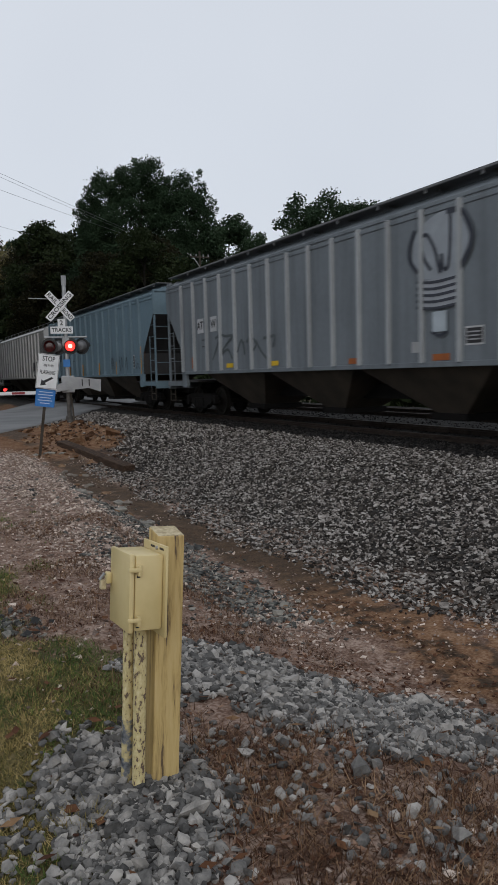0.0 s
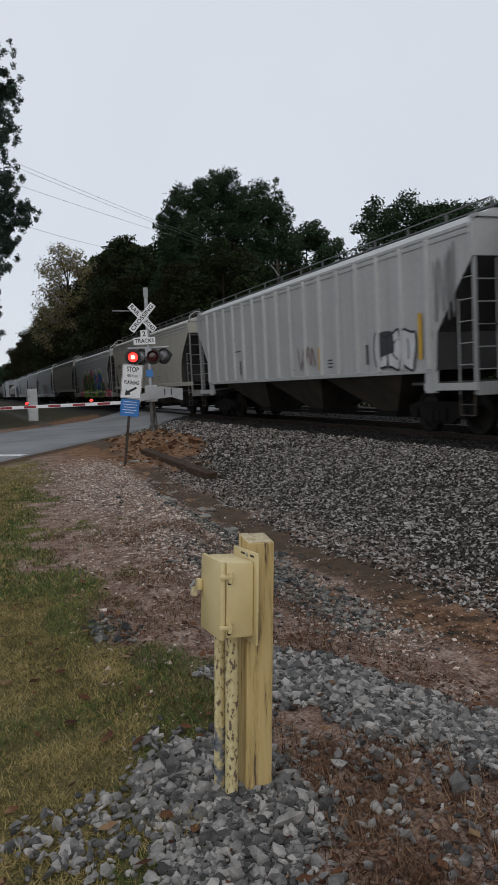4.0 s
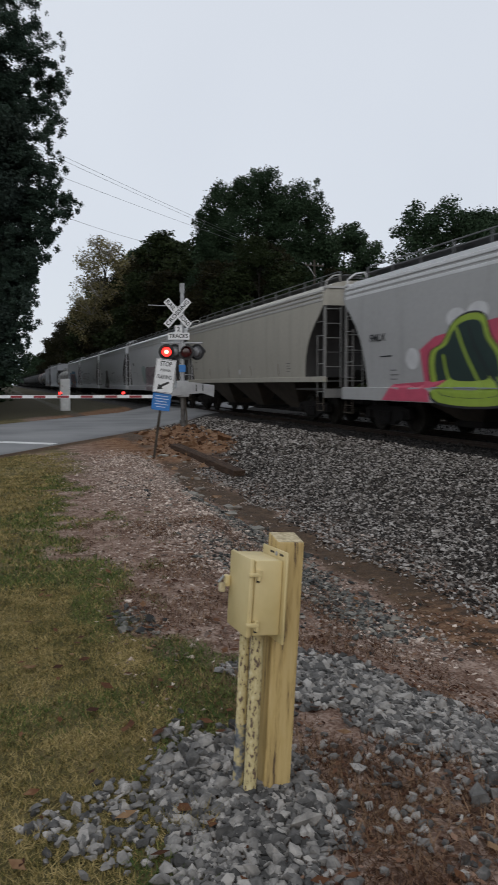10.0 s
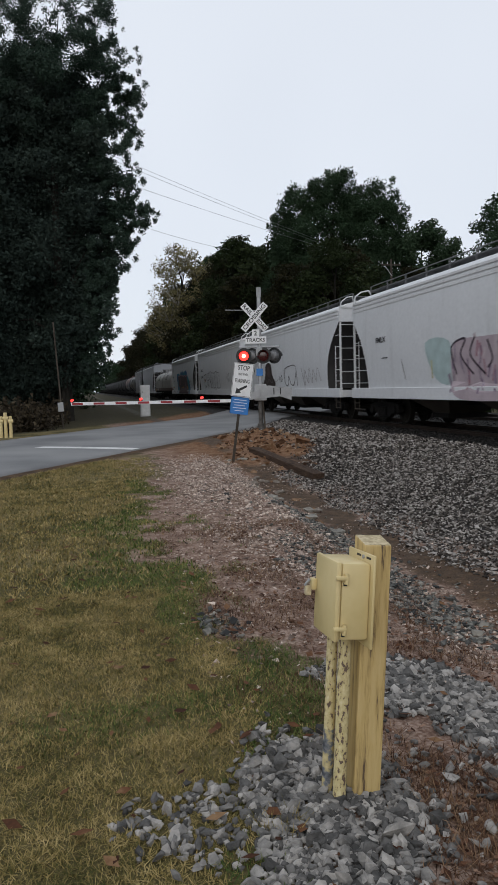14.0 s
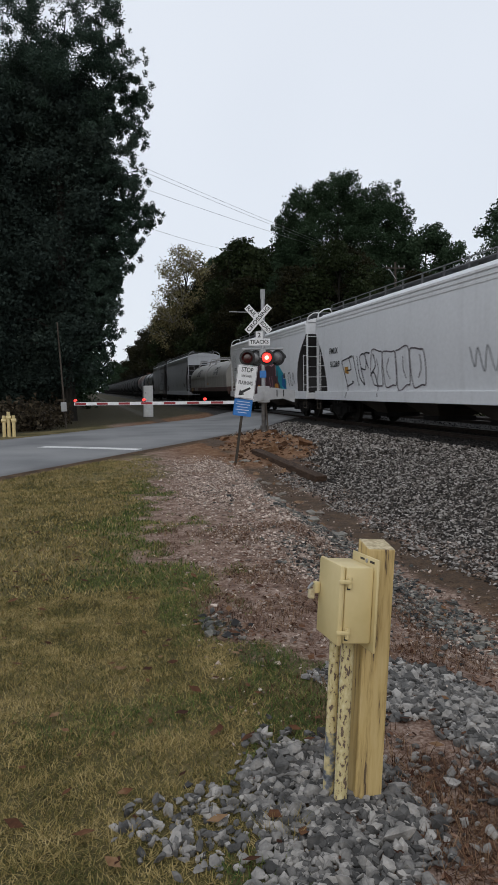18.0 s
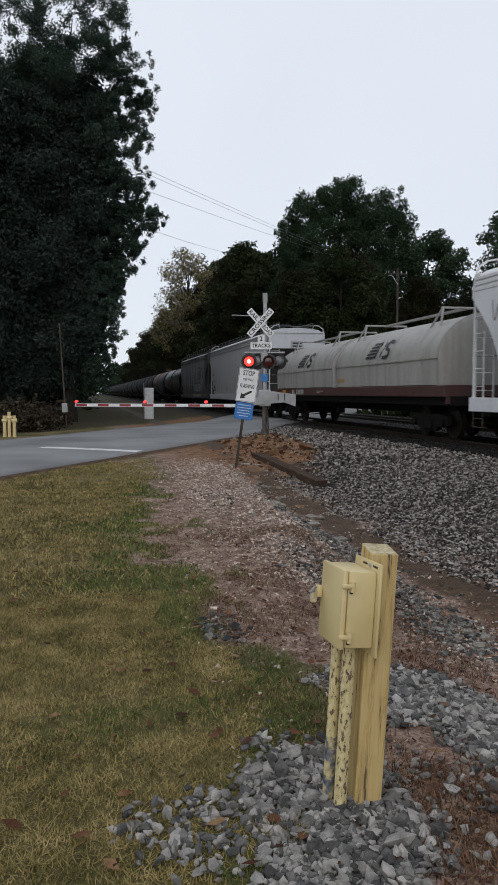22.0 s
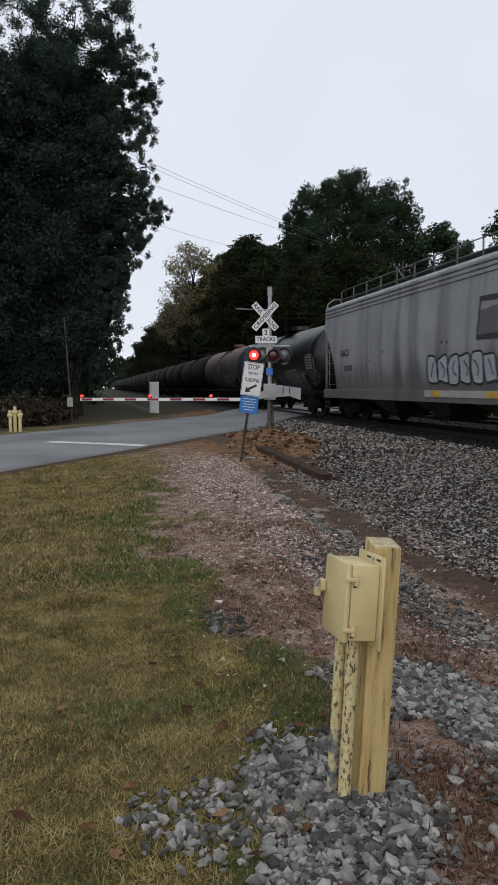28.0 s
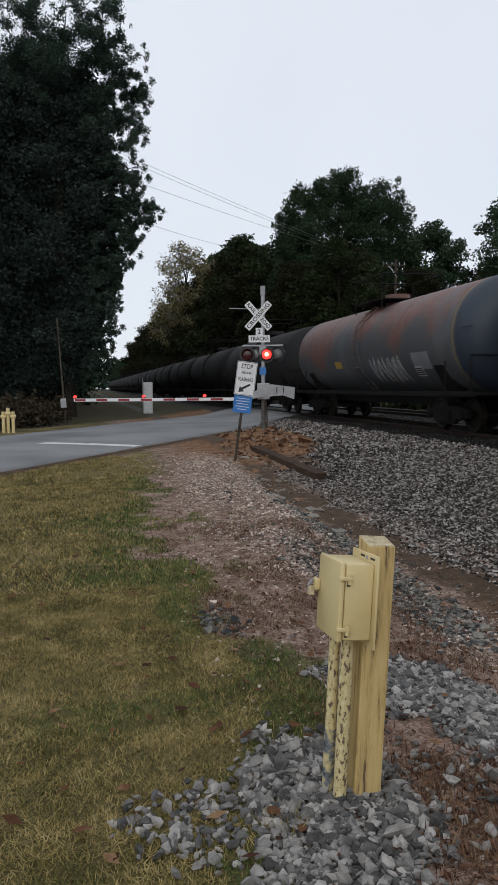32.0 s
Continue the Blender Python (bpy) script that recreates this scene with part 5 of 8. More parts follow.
# ---- rocks washed out along the ditch's edge ----
rock_rng = random.Random(77)
for k in range(34):
    ry_ = rock_rng.choice((10.6, 12.6, 14.3, 15.6, 16.8)) + rock_rng.gauss(0, 0.55)
    rx_ = 3.2 + 0.05 * (ry_ - 10) + rock_rng.gauss(0, 0.28)
    size_ = 0.045 * math.exp(abs(rock_rng.gauss(0, 0.55)))
    bm = bmesh.new()
    bmesh.ops.create_icosphere(bm, subdivisions=1, radius=size_)
    long_ = rock_rng.uniform(1.0, 1.7)
    for v in bm.verts:
        v.co *= rock_rng.uniform(0.7, 1.25)
        v.co.x *= long_
        v.co.z *= 0.6
    rock_ob = part("rock", bm, (M["clay_rock"], M["ditch_rock"], M["blue_rock"])[k % 3], m=pose(rx_, ry_, float(land(rx_, ry_)) + 0.05 * size_, 0, 0, rock_rng.uniform(0, 360)))
    tagged(rock_ob, ("clay-stained rock half sunk in the ditch bank", "rough pale rock half sunk in the ditch bank", "grey rock half sunk in the ditch bank")[k % 3], "rock", "rocks along the ditch")

# ---- trees ----
def leaf_cloud(blobs, count, size, seed, shell=0.55, flat=0.0):
    """Leaf sprays scattered through and over a set of ellipsoids (x, y, z, rx, ry, rz), each a small three-cornered blade."""
    rng = np.random.RandomState(seed)
    B = np.array(blobs)
    w = B[:, 3] * B[:, 4] + B[:, 4] * B[:, 5] + B[:, 3] * B[:, 5]
    pick = rng.choice(len(B), count, p=w / w.sum())
    d = rng.normal(size=(count, 3))
    d /= np.linalg.norm(d, axis=1)[:, None]
    rad = shell + (1.02 - shell) * rng.rand(count) ** 0.6 + 0.14 * np.abs(rng.normal(size=count)) * (rng.rand(count) < 0.5)
    lump = 1 + 0.16 * np.sin(d[:, 0] * 5 + pick) * np.cos(d[:, 1] * 6 + pick * 2) + 0.12 * np.sin(d[:, 2] * 9 + pick * 3)
    P = B[pick, :3] + d * B[pick, 3:] * (rad * lump)[:, None]
    u = rng.normal(size=(count, 3))
    u /= np.linalg.norm(u, axis=1)[:, None]
    v = np.cross(u, rng.normal(size=(count, 3)))
    v /= np.linalg.norm(v, axis=1)[:, None]
    s = size * (0.5 + rng.rand(count))[:, None]
    a, b = u * s, v * s * 0.6
    V = np.stack([P - a, P + a * 0.6 + b, P + a * 0.6 - b], 1).reshape(-1, 3)
    return V, np.arange(count * 3).reshape(-1, 3)


def clumps(blobs, seed, k=12, f=0.36, core=0.75, sprigs=0):
    """Breaks each mass of a crown into smaller tufts over its surface."""
    rng = np.random.RandomState(seed)
    out = []
    for x, y, z, a, b, c in blobs:
        for i in range(k):
            d = rng.normal(size=3)
            d /= np.linalg.norm(d)
            q = 0.66 + 0.3 * rng.rand()
            r = f * (0.7 + 0.6 * rng.rand())
            out.append((x + d[0] * a * q, y + d[1] * b * q, z + d[2] * c * q, a * r, b * r, c * r))
        for i in range(sprigs):
            d = rng.normal(size=3)
            d /= np.linalg.norm(d)
            q, r = 0.98 + 0.3 * rng.rand(), 0.09 + 0.08 * rng.rand()
            out.append((x + d[0] * a * q, y + d[1] * b * q, z + d[2] * c * q, a * r, b * r, c * r * 1.3))
        out.append((x, y, z, a * core, b * core, c * core))
    return out


def crown_blobs(h, spread, seed, base=0.35, n=14, lean=(0, 0)):
    rng = np.random.RandomState(seed)
    out = []
    for k in range(n):
        t = (k + 0.5) / n
        z = h * (base + (0.93 - base) * t)
        wide = spread * (0.55 + 0.6 * math.sin(math.pi * min(1, 0.18 + 0.8 * t)) - 0.35 * t)
        a = k * 2.4 + rng.rand()
        q = wide * (0.45 + 0.5 * rng.rand())
        r = spread * (0.30 + 0.22 * rng.rand()) * (1.1 - 0.45 * t)
        out.append((q * math.cos(a) + lean[0] * t, q * math.sin(a) + lean[1] * t, z, r * 1.15, r * 1.15, r * (0.7 + 0.3 * rng.rand())))
    return out


def limb_mesh(h, blobs, r, seed, trunk_to=0.75, lean=(0, 0)):
    rng = np.random.RandomState(seed)
    bm = bmesh.new()
    pts = [Vector((lean[0] * t * 0.8 + 0.2 * math.sin(3 * t + seed), lean[1] * t * 0.8 + 0.2 * math.cos(2 * t + seed), h * trunk_to * t)) for t in (0, 0.25, 0.5, 0.75, 1.0)]
    for i, (p, q) in enumerate(zip(pts, pts[1:])):
        bm_rod(bm, p - Vector((0, 0, 0.3 if i == 0 else 0.05)), q, r * (1.25 - 0.25 * i) if i else r * 1.5, r * (1.0 - 0.22 * i), 8)
    for bl in blobs:
        t = min(0.98, max(0.25, (bl[2] - 0.16 * h) / (h * trunk_to)))
        k = min(3, int(t * 4))
        s = pts[k].lerp(pts[k + 1], t * 4 - k)
        e = Vector(bl[:3])
        mid = (s + e) / 2 + Vector((0, 0, 0.05 * h * rng.rand()))
        bm_rod(bm, s, mid, r * 0.32, r * 0.2, 6)
        bm_rod(bm, mid, e, r * 0.2, r * 0.06, 5)
    return bm


def tree(h, spread, leaves, size, mat, label, seed, base=0.3, n=14, lean=(0, 0), shell=0.5, blobs=None, group="", tuft=0.36, core=0.75, tufts=12, sprigs=0):
    ob = tagged(new("tree"), label, "tree", group)
    blobs = blobs or crown_blobs(h, spread, seed, base, n, lean)
    part("trunk", limb_mesh(h, blobs, 0.013 * h, seed, lean=lean), M["dark_bark"], ob)
    part("crown", net("crown", *leaf_cloud(clumps(blobs, seed + 1, tufts, tuft, core, sprigs), leaves, size, seed, shell)), mat, ob)
    return ob


def stand(ob, x, y, turn=0, scale=1.0):
    ob.matrix_basis = pose(x, y, float(land(x, y)) - 0.1, 0, 0, turn) @ Matrix.Scale(scale, 4)
    return ob


def again(ob, x, y, turn, scale):
    c = copy_thing(ob, Matrix())
    return stand(c, x, y, turn, scale)


W1 = "trees along the railway"
big_blobs = [(0.2, 0, 24.9, 3.3, 3.8, 2.9), (-4.6, 0, 23.6, 2.5, 2.9, 2.5), (4.9, 0.5, 23.4, 3.0, 3.2, 2.9), (-2.2, 0.5, 24.2, 2.3, 2.6, 2.2), (-6.3, 0, 20.8, 1.8, 2.4, 2.3), (7.2, 0, 20.9, 1.9, 2.4, 2.4), (7.6, 0, 18.4, 1.5, 2.0, 1.9), (-6.6, 0, 18.0, 1.5, 2.2, 2.2), (2.6, 0.3, 22.4, 3.4, 3.4, 2.4), (-1.5, -0.5, 20.4, 4.6, 4.2, 3.0), (3.2, 0, 19.4, 3.8, 3.8, 2.8), (-4.4, 0, 17.0, 3.6, 3.8, 3.0), (4.6, 0, 16.2, 3.6, 3.6, 2.8), (0.4, 0, 15.6, 5.4, 4.8, 3.4), (-4.0, 0, 13, 4.6, 4.6, 3.4), (4.6, 0, 13.0, 4.6, 4.6, 3.4), (0, 0, 10.5, 6.8, 5.6, 4.0)]
big = tree(28, 9, 230000, 0.12, M["leaf_dark"], "tall broad oak with a dense dark crown", 3, blobs=big_blobs, shell=0.3, tuft=0.29, tufts=22, sprigs=5)
stand(big, 32.6, 93.0, -20, 1.07)
side_blobs = [(0.2, 0, 15.3, 1.8, 2, 1.5), (-1.7, 0, 13.6, 1.8, 2, 1.6), (2.0, 0, 13.6, 1.9, 2, 1.7), (0, 0, 11.6, 2.6, 2.6, 1.9), (2.6, 0, 10.6, 2.0, 2, 1.8), (-1.5, 0, 8.6, 2.4, 2.4, 2.0), (1.4, 0, 7.4, 2.8, 2.6, 2.4)]
small_side = tree(17, 3.1, 42000, 0.125, M["leaf_dark"], "smaller dark tree beside the tall oak", 8, blobs=side_blobs, shell=0.35, tuft=0.31, tufts=14)
stand(small_side, 42.9, 88.6, 0, 1.35)
right_blobs = [(-5.2, 0, 17.4, 2.2, 2.8, 2.0), (-1.6, 0, 18.2, 2.8, 3.2, 2.1), (2.4, 0.5, 18.3, 3.0, 3.2, 2.1), (5.6, 0, 17.6, 2.4, 2.8, 2.0), (-4.9, 0, 14.6, 3.0, 3, 2.6), (5.2, 0, 14.6, 3.2, 3, 2.8), (0.2, 0, 15.6, 4.0, 4, 2.6), (-2.8, 0, 12.6, 4.0, 3.8, 3.2), (2.6, 0, 12.6, 4.4, 4, 3.2), (0, 0, 9.0, 6.0, 5, 3.6), (-5.6, 0, 10.6, 2.2, 2.4, 2.4), (5.4, 0, 9.4, 3.0, 3, 2.8)]
right_tree = tree(19.5, 7.5, 80000, 0.14, M["leaf_dark"], "dark leafy tree beyond the line", 12, blobs=right_blobs, shell=0.35, tuft=0.31, tufts=14)
stand(right_tree, 46, 67.5, 0, 1.0)
again(right_tree, 55.5, 68, 190, 1.0)
again(right_tree, 66, 65, 200, 1.0)

row = tree(24.0, 7.0, 40000, 0.22, M["leaf_mid"], "dark green tree in the belt along the line", 21, base=0.10, n=20, group=W1)
stand(row, 26, 74, 30, 0.72)
row2 = tree(24.0, 7.5, 40000, 0.22, M["leaf_rust"], "brownish green tree in the belt along the line", 22, base=0.08, n=20, group=W1)
stand(row2, 24, 84, 10, 0.72)
far_row = tree(22.0, 8.0, 20000, 0.38, M["leaf_dark"], "distant dark tree at the end of the line", 25, base=0.1, n=16, group=W1)
rng = random.Random(4)
for k, (x, y, s) in enumerate(((30, 82, 0.75), (27, 100, 0.9), (31, 108, 0.94), (25, 116, 0.98), (25, 132, 1.04), (28, 142, 1.1), (25, 152, 1.12), (26, 172, 0.92), (25, 192, 0.9), (25, 215, 0.86), (25, 240, 0.84), (25, 270, 0.8), (25, 305, 0.78), (24, 350, 0.78), (23, 410, 0.8), (22, 480, 0.85), (22.5, 105, 0.7), (22, 120, 0.7), (21.5, 136, 0.72), (21.5, 150, 0.76), (21.5, 163, 0.8), (21.5, 177, 0.86), (36, 76, 0.6), (40, 84, 0.62), (46, 80, 0.6), (52, 84, 0.62), (58, 80, 0.66))):
    again((row if k % 2 else row2) if y < 180 else far_row, x, y, rng.uniform(0, 360), 1.1 * s * rng.uniform(0.94, 1.05))
for x, y, s in ((21.5, 198, 0.95), (21.5, 222, 0.92), (21, 252, 0.88), (20.5, 288, 0.84)):
    again(row2, x, y, rng.uniform(0, 360), 1.1 * s)
stand(far_row, 33, 165, 0, 1.55)
for x, y, s in ((44, 172, 1.6), (38, 190, 1.7), (0.5, 560, 0.95), (9, 600, 0.9), (-12, 520, 1.0), (20, 560, 1.1)):
    again(far_row, x, y, rng.uniform(0, 360), s)
gold = tree(21.0, 5.5, 12000, 0.15, M["leaf_gold"], "thin yellowing tree with a sparse crown", 31, base=0.35, n=18, shell=0.2)
gold_twigs = bmesh.new()
for b in crown_blobs(21.0, 5.5, 31, 0.35, 18):
    twig_rng = random.Random(int(b[2] * 100))
    for k in range(14):
        tip = Vector(b[:3]) + Vector((twig_rng.uniform(-1, 1) * b[3], twig_rng.uniform(-1, 1) * b[4], twig_rng.uniform(0.1, 1.1) * b[5]))
        bm_rod(gold_twigs, Vector(b[:3]) - Vector((b[0] * 0.2, b[1] * 0.2, 0.5)), tip, 0.05, 0.015, 4)
part("bare_brushwood", gold_twigs, M["pale_bark"], gold, "pale bare twigs")
stand(gold, 18.6, 140, 0, 1.42)

# the dark trees past the road, whose boughs hang over it
W2 = "tall trees past the road"
lb = [(0.4, 0, 21.2, 2.4, 2.4, 1.9), (2.5, 0, 18.2, 1.9, 1.9, 1.6), (-2.6, 0, 20, 2.6, 2.6, 2.2), (0, 0, 17.5, 3.0, 3.0, 2.2), (2.1, 0, 15.2, 2.0, 2.2, 1.8), (-2.5, 0, 15.5, 3.0, 3, 2.4), (3.0, -0.5, 12.6, 1.7, 1.8, 1.6), (0, 0, 13.0, 3.2, 3, 2.6), (-3.5, 0, 11.5, 3.4, 3, 2.6), (3.4, 0.3, 10.2, 1.6, 1.7, 1.2), (1.6, 0, 9.6, 2.0, 2.2, 1.8), (-1.5, 0, 8.6, 3.4, 3, 2.6), (2.4, 0, 7.3, 1.5, 1.6, 1.3), (0.6, 0, 5.6, 1.9, 2, 1.7), (-3.2, 0, 5.4, 3.2, 3, 2.6), (-0.5, 0, 3.2, 2.0, 2.2, 1.8), (-4, 0, 2.2, 3.0, 3, 2.2), (0.5, 0.4, 19.5, 1.9, 2, 1.4)]
left = tagged(new("tree"), "tall dark tree whose boughs hang over the roadside", "tree", W2)
part("trunk", limb_mesh(24, lb, 0.30, 41), M["dark_bark"], left)
dense = [b for b in lb if b[2] < 17 and b[0] < 1.2] + [(-1.0, 0.5, 16.0, 3.0, 2.6, 1.8), (0.6, 0.4, 17.0, 2.0, 2.2, 1.6), (1.0, 0.5, 14.2, 2.2, 2.2, 1.8), (1.2, 0.6, 11.4, 2.3, 2.2, 1.9), (1.0, 0.5, 8.6, 2.1, 2.2, 1.7), (0.3, 0.4, 6.4, 1.7, 2, 1.5), (-0.2, 0.4, 4.2, 1.6, 2, 1.5)]
airy = [(x, y, z, rx * 1.08, ry * 1.08, rz * 1.08) for x, y, z, rx, ry, rz in lb if z >= 17 and x < 1.2]
airy = airy + [(1.6, 0, 22.4, 1.4, 1.5, 1.5), (2.3, 0.3, 20.8, 1.2, 1.4, 1.2), (3.1, 0, 18.7, 1.4, 1.5, 1.2), (3.3, -0.3, 17.0, 1.35, 1.5, 1.2), (2.9, 0.2, 15.4, 1.4, 1.6, 1.2), (2.8, 0, 13.8, 1.35, 1.6, 1.2), (3.1, 0.2, 12.2, 1.3, 1.5, 1.1), (3.7, 0, 11.1, 1.2, 1.3, 0.9), (2.9, 0, 10.1, 1.4, 1.5, 1.1), (2.6, -0.2, 8.9, 1.3, 1.5, 1.1), (2.0, 0, 7.7, 1.2, 1.4, 1.0), (1.6, 0, 6.5, 1.1, 1.3, 1.0), (1.8, 0.2, 5.3, 1.1, 1.3, 1.0), (1.3, 0, 4.0, 1.1, 1.3, 1.0), (1.1, 0, 2.7, 1.0, 1.2, 1.0)]
part("crown", net("crown", *leaf_cloud(clumps(dense, 42, 18, 0.28, 0.72, 8), 150000, 0.085, 41, 0.3)), M["leaf_deep"], left)
low_boughs, top_boughs = [b for b in airy if b[2] < 18], [b for b in airy if b[2] >= 18]
part("outer_crown", net("outer_crown", *leaf_cloud(clumps(low_boughs, 44, 30, 0.21, 0.22, 26), 150000, 0.056, 45, 0.0)), M["leaf_side"], left, "thin outer boughs with sky between the leaves")
part("top_crown", net("top_crown", *leaf_cloud(clumps(top_boughs, 46, 24, 0.19, 0.0, 16), 52000, 0.056, 47, 0.0)), M["leaf_side"], left, "open crown top with sky between the leaves")
stand(left, -0.9, 41.0)
lb2 = [(x - 0.5, y, z * 1.05, rx * 1.15, ry * 1.2, rz * 1.1) for x, y, z, rx, ry, rz in lb]
left2 = tree(24, 6, 60000, 0.15, M["leaf_deep"], "dense dark tree behind the roadside", 43, blobs=lb2, shell=0.45, group=W2, tuft=0.33, core=0.5)
stand(left2, -6.0, 38.0, 40, 0.78)
far_left = tree(23, 6, 44000, 0.17, M["leaf_dark"], "dark tree along the wooded side of the line", 47, blobs=lb2, shell=0.45, group=W2)
stand(far_left, -6.4, 70, 80, 1.05)
# the first two stand unseen behind the tall tree, added to shade far cars
for x, y, a, s in ((-2.2, 51, 5, 0.94), (-2.6, 60, 340, 1.08), (-5.0, 48, 120, 0.75), (-10.5, 36, 200, 0.66)):
    again(left2, x, y, a, s)
# row set denser and taller to keep light off the far cars
for x, y, a, s in ((-6.4, 66, 150, 1.2), (-6.5, 75, 20, 1.2), (-6.6, 85, 210, 1.2), (-6.6, 95, 300, 1.2), (-6.6, 107, 40, 1.05), (-6.8, 120, 10, 1.05), (-7.0, 134, 250, 1.05), (-7.2, 150, 70, 1.05), (-7.4, 168, 160, 1.0), (-7.6, 190, 130, 1.0), (-7.8, 214, 30, 1.0), (-8, 240, 190, 1.0), (-6.6, 272, 90, 1.0), (-7, 310, 15, 1.0), (-7, 355, 220, 1.0), (-8, 400, 65, 1.05), (-10, 60, 200, 1.0), (-10, 82, 100, 1.0), (-10, 110, 280, 1.0)):
    again(far_left, x, y, a, s)

# bushes at the wood's foot, and brush along the far side of the line
M["brush"] = grainy("dry_brush", [(0.2, (0.017, 0.012, 0.007)), (0.6, (0.039, 0.029, 0.016)), (0.95, (0.075, 0.058, 0.035))], scale=0.6, fine=6, vary=0.7, rough=0.8, bump=0)
bl = []
rs2 = np.random.RandomState(6)
for k in range(40):
    n_ = -17.8 - 3 * rs2.rand()
    s_ = 12 + 20 * rs2.rand()
    x, y = s_ * RX + n_ * RY, s_ * RY - n_ * RX
    if x < 1.5:
        bl.append((x, y, float(land(x, y)) + 0.2, 0.5 + 0.5 * rs2.rand(), 0.5 + 0.5 * rs2.rand(), 0.5 + 0.7 * rs2.rand()))
part_ob = part("undergrowth", net("undergrowth", *leaf_cloud(bl, 22000, 0.09, 7, 0.2)), M["brush"])
tagged(part_ob, "low brown undergrowth at the foot of the trees", "undergrowth", kind="stuff")
bl = []
for k in range(90):
    # its near end is added, hidden by the train, to block sky light
    x, y = 19.2 + 3 * rs2.rand(), -5 + 220 * rs2.rand()
    bl.append((x, y, 0.9, 1.6, 2.6, 1.5 + rs2.rand()))
part_ob = part("brush", net("brush", *leaf_cloud(bl, 40000, 0.25, 9, 0.3)), M["leaf_mid"])
tagged(part_ob, "dark green brush along the far side of the line", "undergrowth", kind="stuff")

# ---- loose stone ----
def stones(name, pts, size, mat, label, seed, sink=0.25, flat=0.75, plain_cut=False, lumpy=False):
    """Angular stones of random shape and turn, all told one heap."""
    rng = np.random.RandomState(seed)
    base = np.array([(-1, -1, -1), (1, -1, -1), (1, 1, -1), (-1, 1, -1), (-1, -1, 1), (1, -1, 1), (1, 1, 1), (-1, 1, 1)]) * 0.62
    tri = np.array([(0, 2, 1), (0, 3, 2), (4, 5, 6), (4, 6, 7), (0, 1, 5), (0, 5, 4), (1, 2, 6), (1, 6, 5), (2, 3, 7), (2, 7, 6), (3, 0, 4), (3, 4, 7)])
    if lumpy:
        g = (1 + 5 ** 0.5) / 2
        base = np.array([(-1, g, 0), (1, g, 0), (-1, -g, 0), (1, -g, 0), (0, -1, g), (0, 1, g), (0, -1, -g), (0, 1, -g), (g, 0, -1), (g, 0, 1), (-g, 0, -1), (-g, 0, 1)]) * 0.56
        tri = np.array([(0, 11, 5), (0, 5, 1), (0, 1, 7), (0, 7, 10), (0, 10, 11), (1, 5, 9), (5, 11, 4), (11, 10, 2), (10, 7, 6), (7, 1, 8), (3, 9, 4), (3, 4, 2), (3, 2, 6), (3, 6, 8), (3, 8, 9), (4, 9, 5), (2, 4, 11), (6, 2, 10), (8, 6, 7), (9, 8, 1)])
    elif plain_cut:
        base = np.array([(1, 0.3, 0), (-1, -0.3, 0), (0.3, 1, 0), (-0.3, -1, 0), (0.2, 0, 1), (0, 0.2, -1)]) * 0.85
        tri = np.array([(0, 2, 4), (2, 1, 4), (1, 3, 4), (3, 0, 4), (2, 0, 5), (1, 2, 5), (3, 1, 5), (0, 3, 5)])
    n, k = len(pts), len(base)
    V = base[None] * (1 + 0.7 * (rng.rand(n, k, 1) - 0.5)) + 0.5 * (rng.rand(n, k, 3) - 0.5)
    s = size * np.exp(0.28 * rng.normal(size=n))[:, None] if np.isscalar(size) else size[:, None]
    V = V * (s * (0.38 + 0.95 * rng.rand(n, 3)))[:, None, :]
    q = rng.normal(size=(n, 4))
    q /= np.linalg.norm(q, axis=1)[:, None]
    w, x, y, z = q.T
    Rm = np.stack([1 - 2 * (y * y + z * z), 2 * (x * y - w * z), 2 * (x * z + w * y), 2 * (x * y + w * z), 1 - 2 * (x * x + z * z), 2 * (y * z - w * x), 2 * (x * z - w * y), 2 * (y * z + w * x), 1 - 2 * (x * x + y * y)], 1).reshape(n, 3, 3)
    V = np.einsum("nij,nkj->nki", Rm, V)
    V[:, :, 2] *= flat
    V = V + pts[:, None, :]
    V[:, :, 2] += (s * (0.5 - sink))
    F = (tri[None] + k * np.arange(n)[:, None, None]).reshape(-1, 3)
    ob = part(name, net(name, V.reshape(-1, 3), F), mat)
    return tagged(ob, label, "gravel", kind="stuff")


def scatter(n, x0, x1, y0, y1, seed, keep=None):
    rng = np.random.RandomState(seed)
    x, y = x0 + (x1 - x0) * rng.rand(n), y0 + (y1 - y0) * rng.rand(n)
    if keep is not None:
        k = rng.rand(n) < keep(x, y)
        x, y = x[k], y[k]
    return np.stack([x, y, land(x, y)], 1)


def off_road(x, y):
    n = x * RY - y * RX
    return (n > ROAD_B + 0.4) * 1.0


def heap(cx, cy, rx, ry, x, y, soft=0.35):
    d = np.sqrt(((x - cx) / rx) ** 2 + ((y - cy) / ry) ** 2) + 0.5 * rough_noise(x, y, 0.35, 17)
    return 1 - ease(d, 1 - soft, 1 + soft)


def near_stone(x, y):
    a = np.maximum.reduce([heap(0.88, 2.5, 0.32, 0.66, x, y), heap(0.44, 2.62, 0.3, 0.23, x, y) * 0.3, heap(1.72, 3.62, 0.42, 0.42, x, y), heap(2.05, 3.2, 0.46, 0.46, x, y), heap(2.45, 2.85, 0.5, 0.42, x, y) * 0.9, heap(2.0, 2.5, 1.0, 0.9, x, y) * 0.07])
    return np.clip(a, 0, 1)


